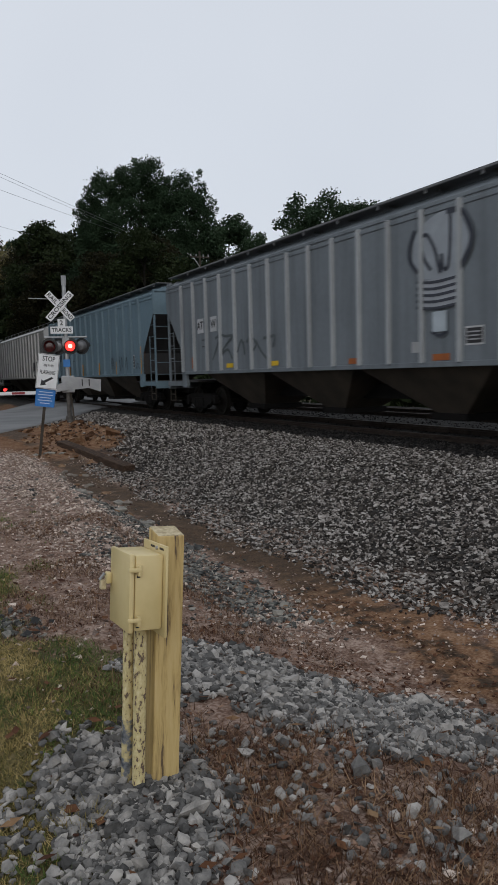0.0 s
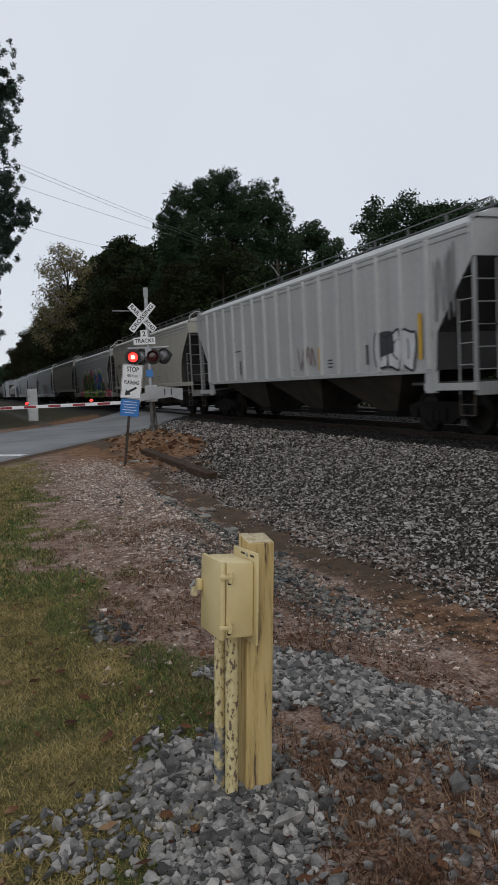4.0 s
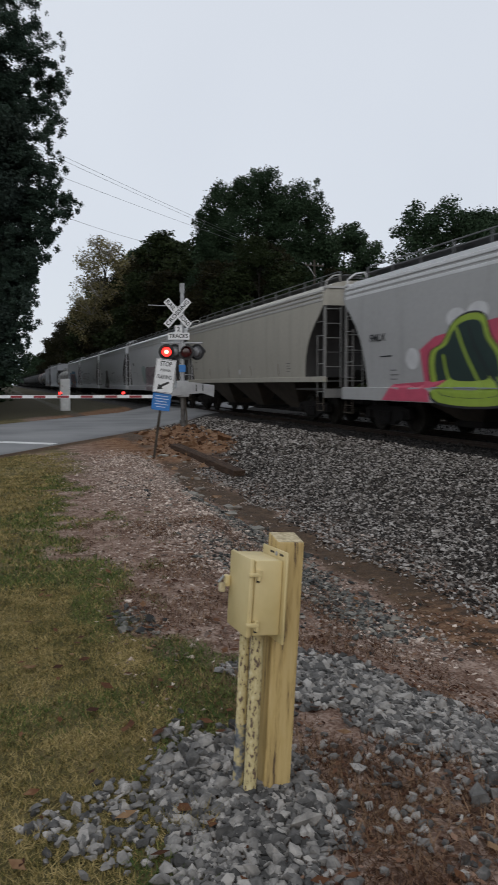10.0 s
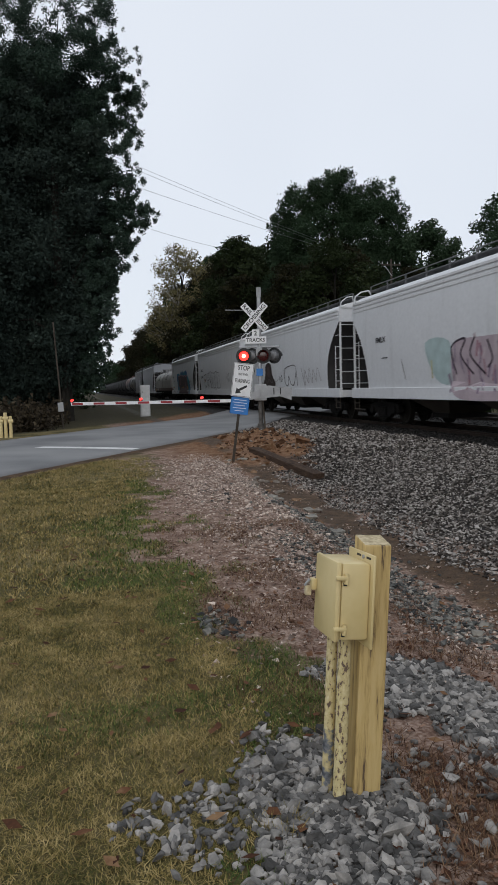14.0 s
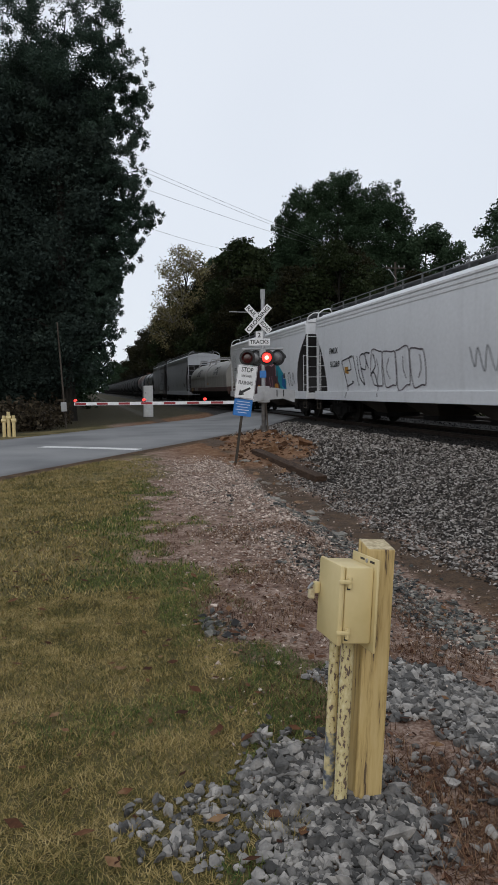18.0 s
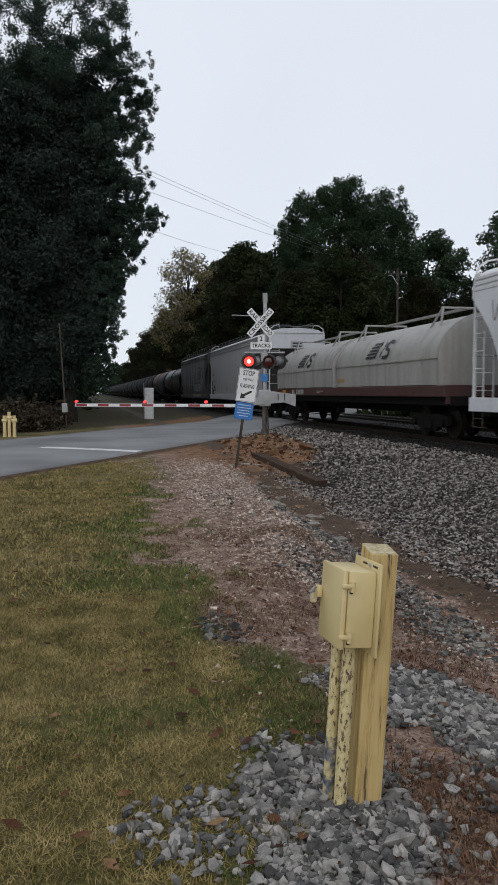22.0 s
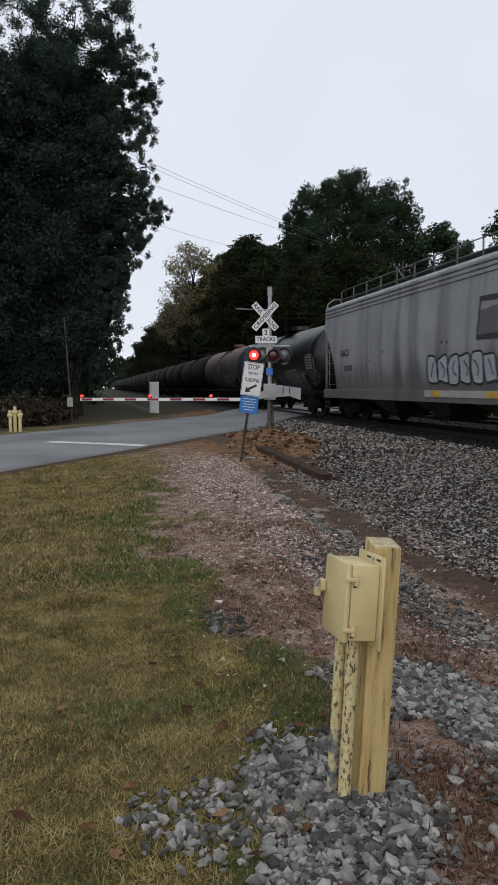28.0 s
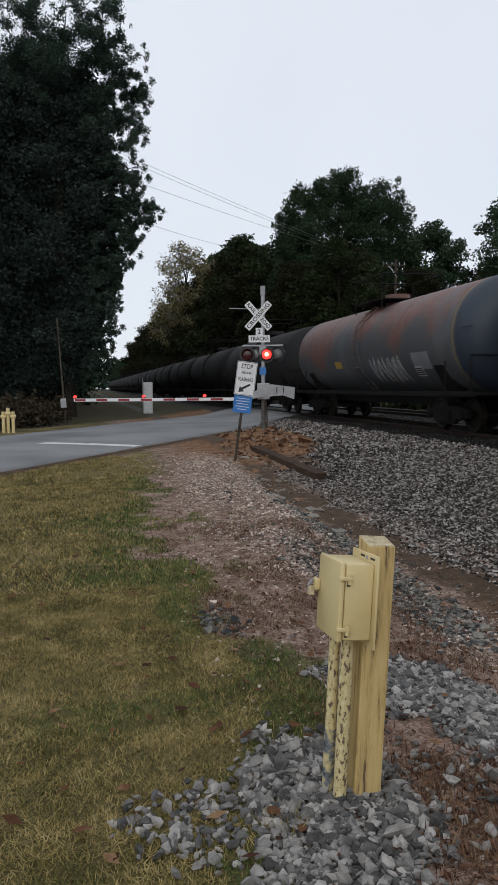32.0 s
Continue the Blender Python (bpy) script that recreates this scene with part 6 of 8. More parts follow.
stones("large_gravel", scatter(50000, -0.4, 3.2, 1.4, 4.6, 51, near_stone), 0.0165, M["rock"], "loose heap of angular grey stones round the yellow post", 52, sink=-0.1, flat=0.85, lumpy=True)
stones("stone_patch", scatter(24000, 0.6, 3.5, 4.3, 12.5, 53, lambda x, y: np.clip(0.03 * ease(x, 1.4, 2.2) + heap(2.8, 5.75, 0.36, 0.85, x, y) + 0.8 * heap(2.95, 9.0, 0.3, 2.6, x, y) + heap(0.88, 4.82, 0.15, 0.24, x, y, 0.5) + 0.35 * heap(2.3, 6.8, 0.4, 0.8, x, y), 0, 1)), 0.0195, M["blue_rock"], "blue-grey stones on the ditch bank", 54, flat=0.6, sink=0.1)
stones("scattered_stone", scatter(18000, 0.6, 3.2, 3.0, 17.0, 55, lambda x, y: 0.12 + 0.35 * (rough_noise(x, y, 0.6, 3) > 0.05) * ease(x, 0.7, 1.6)), 0.0165, M["pale_rock"], "scattered small stones on the bare bank", 56, sink=0.3, flat=0.6, plain_cut=True)
stones("pale_gravel_bank", scatter(34000, 0.9, 3.3, 4.2, 16.5, 57, lambda x, y: np.clip(0.75 * heap(2.3, 11.5, 0.75, 4.4, x, y, 0.5) + 0.6 * heap(1.85, 7.4, 0.5, 1.3, x, y, 0.5) + 0.25 * heap(0.95, 6.9, 0.3, 0.25, x, y, 0.5), 0, 1) * (0.35 + 0.65 * (rough_noise(x, y, 0.35, 31) > -0.12)) + 0.06 * ease(x, 0.9, 1.3)), 0.0185, M["pale_rock"], "pale gravel washed down the bank", 58, sink=0.3, flat=0.6, plain_cut=True)
stones("ballast", scatter(92000, 3.55, 9.7, 2.2, 15.0, 59, lambda x, y: ease(x + 0.5 * rough_noise(x, y, 0.8, 4), 3.75, 4.2) * (1 - ease(x + 0.3 * rough_noise(x, y, 0.7, 5), 8.55, 8.85)) * off_road(x, y)), 0.0235, M["ballast"], "grey-brown track ballast", 60, sink=0.05, flat=0.62, plain_cut=True)
stones("ballast_far", scatter(26000, 4.2, 9.7, 15.0, 30.0, 61, lambda x, y: ease(x + 0.6 * rough_noise(x, y, 0.8, 4), 4.3, 5.0) * off_road(x, y) * (1 - 0.93 * clay_share(x, y)) * (1 - ease(x + 0.3 * rough_noise(x, y, 0.7, 5), 8.4, 8.7))), 0.034, M["ballast"], "grey-brown track ballast by the crossing", 62, sink=0.0, flat=0.85, plain_cut=True)
stones("oily_ballast", scatter(20000, 8.3, 10.0, 2.5, 26.0, 163, lambda x, y: ease(x + 0.3 * rough_noise(x, y, 0.7, 5), 8.5, 8.8) * off_road(x, y)), 0.028, M["dark_ballast"], "dark oily ballast with painted shade at the foot of the rails", 164, sink=0.0, plain_cut=True)
# shade under the cars is painted into these stones
stones("ballast_between_tracks", scatter(9000, 9.7, 17.5, 3.0, 33.0, 63, off_road), 0.032, M["dark_ballast"], "dark ballast with painted shade between the tracks", 64, plain_cut=True)
stones("ditch_pebbles", scatter(20000, 2.5, 4.4, 2.3, 16.0, 67, lambda x, y: (0.12 + 0.75 * (rough_noise(x, y, 0.45, 21) > 0.03)) * (0.25 + 0.75 * ease(np.abs(x - 3.6), 0.2, 0.5))), 0.0145, M["pale_rock"], "pebbles washed into the muddy ditch", 68, plain_cut=True)
stones("clay_clods", scatter(800, 3.0, 6.4, 15.0, 23.5, 65, lambda x, y: off_road(x, y) * clay_share(x, y)), 0.038 * np.exp(0.6 * np.random.RandomState(9).normal(size=800))[:len(scatter(800, 3.0, 6.4, 15.0, 23.5, 65, lambda x, y: off_road(x, y) * clay_share(x, y)))], grainy("red_clay_clod", [(0.15, (0.035, 0.017, 0.009)), (0.5, (0.11, 0.055, 0.028)), (0.8, (0.20, 0.11, 0.06)), (0.95, (0.32, 0.22, 0.14))], scale=8, vary=0.8, rough=0.95), "clods of red clay by the signal", 66)

# ---- grass ----
def blades(name, pts, tall, mat, label, seed, wide=0.0035, bend=0.7):
    rng = np.random.RandomState(seed)
    n = len(pts)
    a = rng.rand(n) * 2 * math.pi
    h = tall * (0.45 + 0.9 * rng.rand(n))
    out = np.stack([np.cos(a), np.sin(a), np.zeros(n)], 1)
    side = np.stack([-np.sin(a), np.cos(a), np.zeros(n)], 1) * (wide * (0.6 + 0.8 * rng.rand(n)))[:, None]
    lean_ = (bend * rng.rand(n) * h)[:, None]
    up = np.array([0, 0, 1.0])
    p0 = pts
    p1 = pts + out * lean_ * 0.35 + up * (h * 0.6)[:, None]
    p2 = pts + out * lean_ + up * (h * (1 - 0.35 * bend * rng.rand(n)))[:, None]
    if bend > 1:
        V = np.stack([p0 - side, p0 + side, p2], 1).reshape(-1, 3)
        F = np.arange(3 * n).reshape(-1, 3)
    else:
        V = np.stack([p0 - side, p0 + side, p1 + side * 0.6, p1 - side * 0.6, p2], 1).reshape(-1, 3)
        k = 5 * np.arange(n)[:, None]
        F = np.concatenate([np.concatenate([k, k + 1, k + 2], 1), np.concatenate([k + 3, k + 2, k + 4], 1)])
    ob = part(name, net(name, V, F), mat)
    return tagged(ob, label, "grass", kind="stuff")


M["grass"] = grainy("lawn_blade", [(0.2, (0.068, 0.071, 0.019)), (0.42, (0.182, 0.145, 0.047)), (0.62, (0.319, 0.240, 0.091)), (0.9, (0.473, 0.367, 0.164))], scale=3.5, fine=16, vary=0.55, spread=0.25, rough=0.8, bump=0)
M["dry_grass"] = grainy("dry_grass_blade", [(0.2, (0.045, 0.020, 0.011)), (0.55, (0.129, 0.066, 0.035)), (0.95, (0.310, 0.198, 0.118))], scale=2, fine=20, vary=0.9, rough=0.85, bump=0)


def lawn_keep(x, y):
    return lawn_share(x, y) * (1 - 0.9 * near_stone(x, y)) * off_road(x, y)


def tufted(x, y, k):
    """Thick and thin places a hand wide in the turf."""
    return 0.6 + 0.4 * ease(rough_noise(x, y, 0.06, k), -0.12, 0.1)


def lush(x, y):
    """Greener, thicker turf in patches along the bank."""
    return ease(lawn_share(x + 0.35, y) * -1 + 1 + 1.9 * rough_noise(x, y, 0.9, 33), 0.35, 0.85) * ease(x, -1.4, 0.2)


M["green_grass"] = grainy("green_lawn_blade", [(0.2, (0.037, 0.065, 0.016)), (0.5, (0.083, 0.123, 0.028)), (0.8, (0.172, 0.182, 0.050)), (0.95, (0.344, 0.262, 0.092))], scale=3.5, fine=16, vary=0.5, spread=0.25, rough=0.8, bump=0)
blades("lawn", scatter(330000, -2.2, 1.1, 1.6, 6.0, 71, lambda x, y: lawn_keep(x, y) * tufted(x, y, 81) * (1 - 0.75 * lush(x, y))), 0.024, M["grass"], "short patchy lawn, half green and half brown", 72, wide=0.0023, bend=1.9)
blades("lawn_beyond", scatter(150000, -4.5, 1.4, 6.0, 17.0, 73, lambda x, y: lawn_keep(x, y) * (1 - 0.7 * lush(x, y))), 0.04, M["grass"], "short lawn running up to the road", 74, wide=0.0055, bend=1.7)
blades("green_grass", scatter(170000, -1.6, 1.5, 1.6, 6.5, 171, lambda x, y: lawn_keep(x, y) * tufted(x, y, 83) * lush(x, y)), 0.029, M["green_grass"], "fresh green grass along the bare bank", 172, wide=0.0025, bend=1.7)
blades("green_grass_beyond", scatter(50000, -2.5, 1.8, 6.5, 13.0, 173, lambda x, y: lawn_keep(x, y) * lush(x, y)), 0.04, M["green_grass"], "green patches in the lawn", 174, wide=0.006, bend=1.2)
blades("grass_tufts", scatter(30000, 0.0, 0.75, 1.5, 2.75, 175, lambda x, y: 0.5 * (rough_noise(x, y, 0.22, 41) > 0.04) * (1 - ease(y, 2.3, 2.7)) + 0.0 * x), 0.06, M["grass"], "pale grass tufts among the stones", 176, wide=0.0025, bend=1.2)
blades("dry_grass", scatter(60000, 0.5, 3.0, 1.3, 8.5, 75, lambda x, y: (0.08 + 0.7 * (rough_noise(x, y, 0.4, 12) > 0.0)) * (1 - 0.9 * near_stone(x, y)) * ease(x, 0.55, 0.95) * (1 - ease(x, 2.6, 3.0))), 0.05, M["dry_grass"], "dry brown grass on the bank", 76, wide=0.0022, bend=1.6)
blades("straw", scatter(20000, 0.9, 3.3, 1.2, 2.9, 77, lambda x, y: (0.35 + 0.65 * (rough_noise(x, y, 0.3, 14) > -0.1)) * (1 - 0.85 * near_stone(x, y)) * ease(x, 0.95, 1.3)), 0.055, M["dry_grass"], "matted dead straw by the stones", 78, wide=0.0024, bend=2.0)

# ---- fallen leaves ----
M["dead_leaf"] = grainy("fallen_leaf", [(0.2, (0.05, 0.022, 0.014)), (0.6, (0.13, 0.06, 0.03)), (0.95, (0.26, 0.165, 0.09))], scale=6, vary=0.7, rough=0.8, bump=0)
lp = scatter(420, -2.0, 3.2, 1.6, 9.0, 81)
lp[:, 2] += 0.03
rngl = np.random.RandomState(82)
a_ = rngl.rand(len(lp)) * 6.28
sz = 0.018 + 0.03 * rngl.rand(len(lp))
uu = np.stack([np.cos(a_), np.sin(a_), 0.5 * (rngl.rand(len(lp)) - 0.5)], 1) * sz[:, None]
vv = np.stack([-np.sin(a_), np.cos(a_), 0.6 * (rngl.rand(len(lp)) - 0.5)], 1) * (sz * 0.55)[:, None]
VL = np.stack([lp - uu, lp + vv * 0.9, lp + uu, lp - vv], 1).reshape(-1, 3)
tagged(part("fallen_leaves", net("fallen_leaves", VL, np.arange(len(VL)).reshape(-1, 4)), M["dead_leaf"]), "scattered brown fallen leaves", "leaves", kind="stuff")


# ---- overhead wires and the far utility pole ----
def cable(name, a, b, sag, r, label):
    a, b = Vector(a), Vector(b)
    pts = []
    for k in range(25):
        t = k / 24
        p = a.lerp(b, t)
        pts.append(p - Vector((0, 0, sag * 4 * t * (1 - t))))
    bm = bmesh.new()
    for p, q in zip(pts, pts[1:]):
        bm_rod(bm, p, q, r, seg=5)
    return tagged(part(name, bm, M["wire"]), label, "cable", "overhead wires")

# leaf litter: brown flakes lying all over the bare bank
M["litter"] = grainy("brown_leaf_litter", [(0.15, (0.039, 0.017, 0.011)), (0.5, (0.105, 0.048, 0.027)), (0.8, (0.187, 0.100, 0.063)), (0.95, (0.297, 0.190, 0.135))], scale=6, vary=1.0, rough=0.9, bump=0)
lq = scatter(30000, 0.6, 3.6, 1.3, 13.0, 181, lambda x, y: (1 - lawn_share(x, y)) * (0.2 + 0.8 * (rough_noise(x, y, 0.5, 44) > -0.03)) * (1 - 0.75 * near_stone(x, y)) * np.clip(1.25 - 0.17 * y, 0.06, 1))
lq[:, 2] += 0.012
rngq = np.random.RandomState(183)
a_ = rngq.rand(len(lq)) * 6.28
sz = 0.006 + 0.016 * rngq.rand(len(lq)) ** 2 + 0.0008 * lq[:, 1]
uu = np.stack([np.cos(a_), np.sin(a_), 0.9 * (rngq.rand(len(lq)) - 0.5)], 1) * sz[:, None]
vv = np.stack([-np.sin(a_), np.cos(a_), 0.9 * (rngq.rand(len(lq)) - 0.5)], 1) * (sz * 0.6)[:, None]
VL = np.stack([lq - uu, lq + vv * 0.9, lq + uu, lq - vv], 1).reshape(-1, 3)
tagged(part("leaf_litter", net("leaf_litter", VL, np.arange(len(VL)).reshape(-1, 4)), M["litter"]), "brown leaf litter on the bare bank", "leaves", kind="stuff")

# the verge goes on behind and beside the path
blades("lawn_behind", np.concatenate([scatter(26000, -7.0, 1.0, -6.0, 1.6, 191, lambda x, y: lawn_share(x, y)), scatter(26000, -8.0, -2.2, 1.6, 14.0, 193, lambda x, y: off_road(x, y))]), 0.035, M["grass"], "short lawn behind the path", 192, wide=0.008, bend=1.2)
stones("ballast_behind", scatter(14000, 3.6, 9.7, -6.0, 2.2, 195, lambda x, y: ease(x + 0.5 * rough_noise(x, y, 0.8, 4), 3.75, 4.2)), 0.032, M["ballast"], "track ballast farther back along the line", 196, plain_cut=True)
stones("bank_stones_behind", scatter(4000, 0.9, 3.6, -6.0, 2.0, 197), 0.018, M["pale_rock"], "stray stones on the bank farther back", 198, plain_cut=True)


def sky_point(az, el, d):
    """A point seen from the path at a bearing and a height in degrees, d metres off along the ground."""
    return (d * math.sin(radians(az)), d * math.cos(radians(az)), 1.6 + d * math.tan(radians(el)))


for a1, e1, a2, e2 in ((3.4, 17.2, 14.6, 12.7), (3.4, 16.9, 14.6, 12.5), (3.6, 15.6, 14.6, 12.0), (5.4, 12.4, 9.4, 11.2)):
    p, q = Vector(sky_point(a1, e1, 62)), Vector(sky_point(a2, e2, 84))
    cable("overhead_wire", p - (q - p) * 0.9, q + (q - p) * 0.8, 0.35, 0.014, "thin grey overhead wire across the sky")
up_z = float(land(27.5, 63))
upole = thing("utility_pole", pose(27.5, 63, up_z - 0.2), "wooden utility pole with a crossarm before the trees", "utility pole")
part("shaft", smooth(rod((0, 0, 0), (0, 0, 13.2), 0.14, 0.09, 12)), M["bark"], upole)
part("crossarm", block(-0.95, 0.95, -0.05, 0.05, 12.62, 12.74), M["bark"], upole)
for x in (-0.85, -0.35, 0.35, 0.85):
    part("insulator", smooth(rod((x, 0, 12.75), (x, 0, 12.95), 0.05, 0.03, 8)), M["galv"], upole)
part("brace", rod((-0.6, 0, 12.6), (0, -0.1, 11.7), 0.03, seg=6), M["galv"], upole)


# ---- paint and marks on the cars ----
PAINTS = {}


def spray(c, rough=0.55):
    if c not in PAINTS:
        PAINTS[c] = grainy("spray_paint", [(0.3, tuple(0.78 * v for v in c)), (0.7, c)], scale=2.5, fine=20, rough=rough, bump=0, spread=0.1)
    return PAINTS[c]


def on_side(u, z, kind, off):
    if kind == "tank":
        return (-(math.sqrt(max(0.01, 1.55 ** 2 - (z - 2.55) ** 2)) + off), u, z)
    if kind == "coil":
        if z > 2.25:
            return (-(1.5 * math.sqrt(max(0.0, 1 - ((z - 2.25) / 1.22) ** 2)) + 0.012 + off), u, z)
        return (-((1.562 if z < 1.5 else 1.505) + off), u, z)
    if kind == "smooth" and z < 1.186:
        return (-(1.572 + off), u, z)
    return (-(body_x(z, kind) + off), u, z)


def curve_pts(pts, closed=False, steps=5):
    n, out = len(pts), []
    for i in range(n if closed else n - 1):
        p = [Vector(pts[(i + k) % n] if closed else pts[min(max(i + k, 0), n - 1)]) for k in (-1, 0, 1, 2)]
        for s in range(steps):
            t = s / steps
            out.append(0.5 * ((2 * p[1]) + (p[2] - p[0]) * t + (2 * p[0] - 5 * p[1] + 4 * p[2] - p[3]) * t * t + (3 * p[1] - p[0] - 3 * p[2] + p[3]) * t ** 3))
    if not closed:
        out.append(Vector(pts[-1]))
    return out


def stroke(car, pts, width, c, kind, off=0.012, closed=False, name="painted_line", curved=True):
    """A sprayed line along (place, height) points on a car's side."""
    q = curve_pts(pts, closed) if curved else [Vector(p) for p in pts]
    n = len(q)
    bm, pairs = bmesh.new(), []
    for i in range(n):
        a, b = (q[(i - 1) % n], q[(i + 1) % n]) if closed else (q[max(i - 1, 0)], q[min(i + 1, n - 1)])
        d = (b - a)
        d = d.normalized() if d.length > 1e-6 else Vector((1, 0))
        s = Vector((-d.y, d.x)) * width / 2
        pairs.append([bm.verts.new(on_side(*(q[i] + s * k), kind, off)) for k in (-1, 1)])
    for i in range(n if closed else n - 1):
        a, b = pairs[i], pairs[(i + 1) % n]
        bm.faces.new((a[0], a[1], b[1], b[0]))
    bmesh.ops.recalc_face_normals(bm, faces=bm.faces)
    return part(name, bm, spray(c), car)


def blot(car, pts, c, kind, off=0.008, name="painted_patch", curved=True, rings=4):
    """A filled shape on a car's side, laid on in rings so that it follows the curve."""
    q = curve_pts(pts, True, 4) if curved else [Vector(p) for p in pts]
    if not curved:
        q = [a.lerp(b, t / 4) for a, b in zip(q, q[1:] + q[:1]) for t in range(4)]
    mid = sum(q, Vector((0, 0))) / len(q)
    bm, last = bmesh.new(), None
    for r in range(1, rings + 1):
        ring = [bm.verts.new(on_side(*(mid + (p - mid) * r / rings), kind, off)) for p in q]
        n = len(ring)
        if last is None:
            bm.faces.new(ring)
        else:
            for i in range(n):
                j = (i + 1) % n
                bm.faces.new((last[i], last[j], ring[j], ring[i]))
        last = ring
    bmesh.ops.recalc_face_normals(bm, faces=bm.faces)
    return part(name, bm, spray(c), car)


def oblong(car, u0, u1, z0, z1, c, kind, off=0.010, name="marking"):
    return blot(car, [(u0, z0), (u1, z0), (u1, z1), (u0, z1)], c, kind, off, name, False, 2)


def puff(u0, u1, z0, z1, seed, bumps=9, wob=0.16):
    """The outline of a fat rounded letter."""
    rng = random.Random(seed)
    cu, cz, a, b = (u0 + u1) / 2, (z0 + z1) / 2, (u1 - u0) / 2, (z1 - z0) / 2
    out = []
    for k in range(bumps):
        t = 2 * math.pi * k / bumps
        e = 0.55
        x, y = math.copysign(abs(math.cos(t)) ** e, math.cos(t)), math.copysign(abs(math.sin(t)) ** e, math.sin(t))
        q = 1 + rng.uniform(-wob, wob)
        out.append((cu + a * x * q, cz + b * y * q))
    return out


FACE_OUT = Matrix(((0, 0, -1, 0), (-1, 0, 0, 0), (0, 1, 0, 0), (0, 0, 0, 1)))


def stencil(car, text, u, z, size, c, kind, width=0.0):
    x = on_side(u, z, kind, 0.016)[0]
    return words("reporting_mark", text, size, spray(c), car, Matrix.Translation((x, u, z)) @ FACE_OUT, width)


def small_print(car, u, z, kind, c=(0.06, 0.06, 0.06), rows=4, width=0.5, step=0.075):
    """Lines of writing too small to read."""
    for k in range(rows):
        w = width * (0.7 + 0.3 * math.sin(3.1 * k + u))
        oblong(car, u + width / 2 - w, u + width / 2, z - step * k - 0.016, z - step * k + 0.016, c, kind, name="small_print")


def placard(car, u0, u1, z0, z1, kind):
    """A black data panel with pale lines."""
    oblong(car, u0, u1, z0, z1, (0.55, 0.55, 0.55), kind, 0.010, "data_panel")
    m = 0.06 * (u1 - u0)
    oblong(car, u0 + m, u1 - m, z0 + 0.03, z1 - 0.03, (0.02, 0.02, 0.022), kind, 0.013, "data_panel_field")
    for k in range(3):
        z = z0 + (z1 - z0) * (0.3 + 0.2 * k)
        oblong(car, u0 + 2.5 * m, u1 - 2.5 * m, z - 0.012, z + 0.012, (0.4, 0.4, 0.4), kind, 0.016, "data_line")


def outline_letters(car, u0, u1, z0, z1, n, c, kind, seed, fill=None, width=0.035):
    """A row of big sprayed outline letters, read from high u to low u."""
    step = (u1 - u0) / n
    for k in range(n):
        a, b = u1 - step * (k + 0.98), u1 - step * (k + 0.02)
        p = puff(a, b, z0, z1, seed + k, 10, 0.17)
        if fill:
            blot(car, p, fill, kind, 0.040 if kind == "ribbed" else 0.008)
        stroke(car, p, width, c, kind, 0.045 if kind == "ribbed" else 0.012, True)
        rng = random.Random(seed * 7 + k)
        m = (a + b) / 2
        stroke(car, [(m + step * rng.uniform(-0.25, 0.25), z0 + (z1 - z0) * t) for t in (0.25, 0.5, 0.8)], width * 0.8, c, kind, 0.045 if kind == "ribbed" else 0.012)


def scrawl(car, u0, u1, z0, z1, n, c, kind, seed, width=0.03):
    rng = random.Random(seed)
    pts = []
    for k in range(n):
        pts.append((u1 + (u0 - u1) * k / (n - 1) + rng.uniform(-0.08, 0.08), (z0 if k % 2 else z1) + rng.uniform(-0.15, 0.15) * (z1 - z0)))
    stroke(car, pts, width, c, kind, 0.045 if kind == "ribbed" else 0.012)


BLACK, YEL, ORANGE = (0.022, 0.024, 0.028), (0.62, 0.36, 0.03), (0.36, 0.10, 0.02)
R, S = "ribbed", "smooth"
RO = 0.045   # ribs stand proud by this much

# grey car: the light bulb
blot(car_a, [(-3.6, 3.75), (-3.5, 3.2), (-3.8, 2.92), (-4.6, 2.88), (-4.95, 3.4), (-4.7, 3.9), (-4.2, 4.02)], (0.33, 0.36, 0.39), R, 0.036)
blot(car_a, [(-3.62, 2.9), (-4.72, 2.84), (-4.66, 2.38), (-3.7, 2.4)], (0.36, 0.38, 0.41), R, 0.037, curved=False)
stroke(car_a, [(-3.56, 3.82), (-3.42, 3.55), (-3.42, 3.3), (-3.65, 3.04)], 0.09, (0.03, 0.035, 0.05), R, RO)
stroke(car_a, [(-4.4, 4.0), (-4.75, 3.95), (-4.97, 3.65), (-4.98, 3.35), (-4.7, 2.95)], 0.10, (0.03, 0.035, 0.05), R, RO)
stroke(car_a, [(-4.0, 3.05), (-3.8, 3.3), (-3.73, 3.62), (-3.9, 3.68), (-4.1, 3.4), (-4.2, 3.1), (-4.25, 3.0), (-4.28, 3.3)], 0.07, (0.03, 0.035, 0.05), R, RO)
stroke(car_a, [(-4.28, 3.3), (-4.32, 3.05), (-4.44, 3.06), (-4.49, 3.4), (-4.5, 3.95)], 0.07, (0.03, 0.035, 0.05), R, RO)
for k in range(5):
    z = 2.88 - 0.115 * k
    stroke(car_a, [(-3.6, z), (-4.1, z - 0.05), (-4.68, z - 0.02)], 0.05, (0.04, 0.045, 0.06), R, RO)
oblong(car_a, -4.4, -4.04, 1.95, 2.31, (0.46, 0.52, 0.56), R, RO)
stroke(car_a, [(-4.0, 1.96), (-4.2, 1.88), (-4.42, 1.94)], 0.05, (0.03, 0.035, 0.05), R, RO)
placard(car_a, -5.26, -4.83, 1.68, 2.0, R)
oblong(car_a, -3.68, -3.42, 1.6, 1.8, (0.42, 0.42, 0.42), R, 0.012)
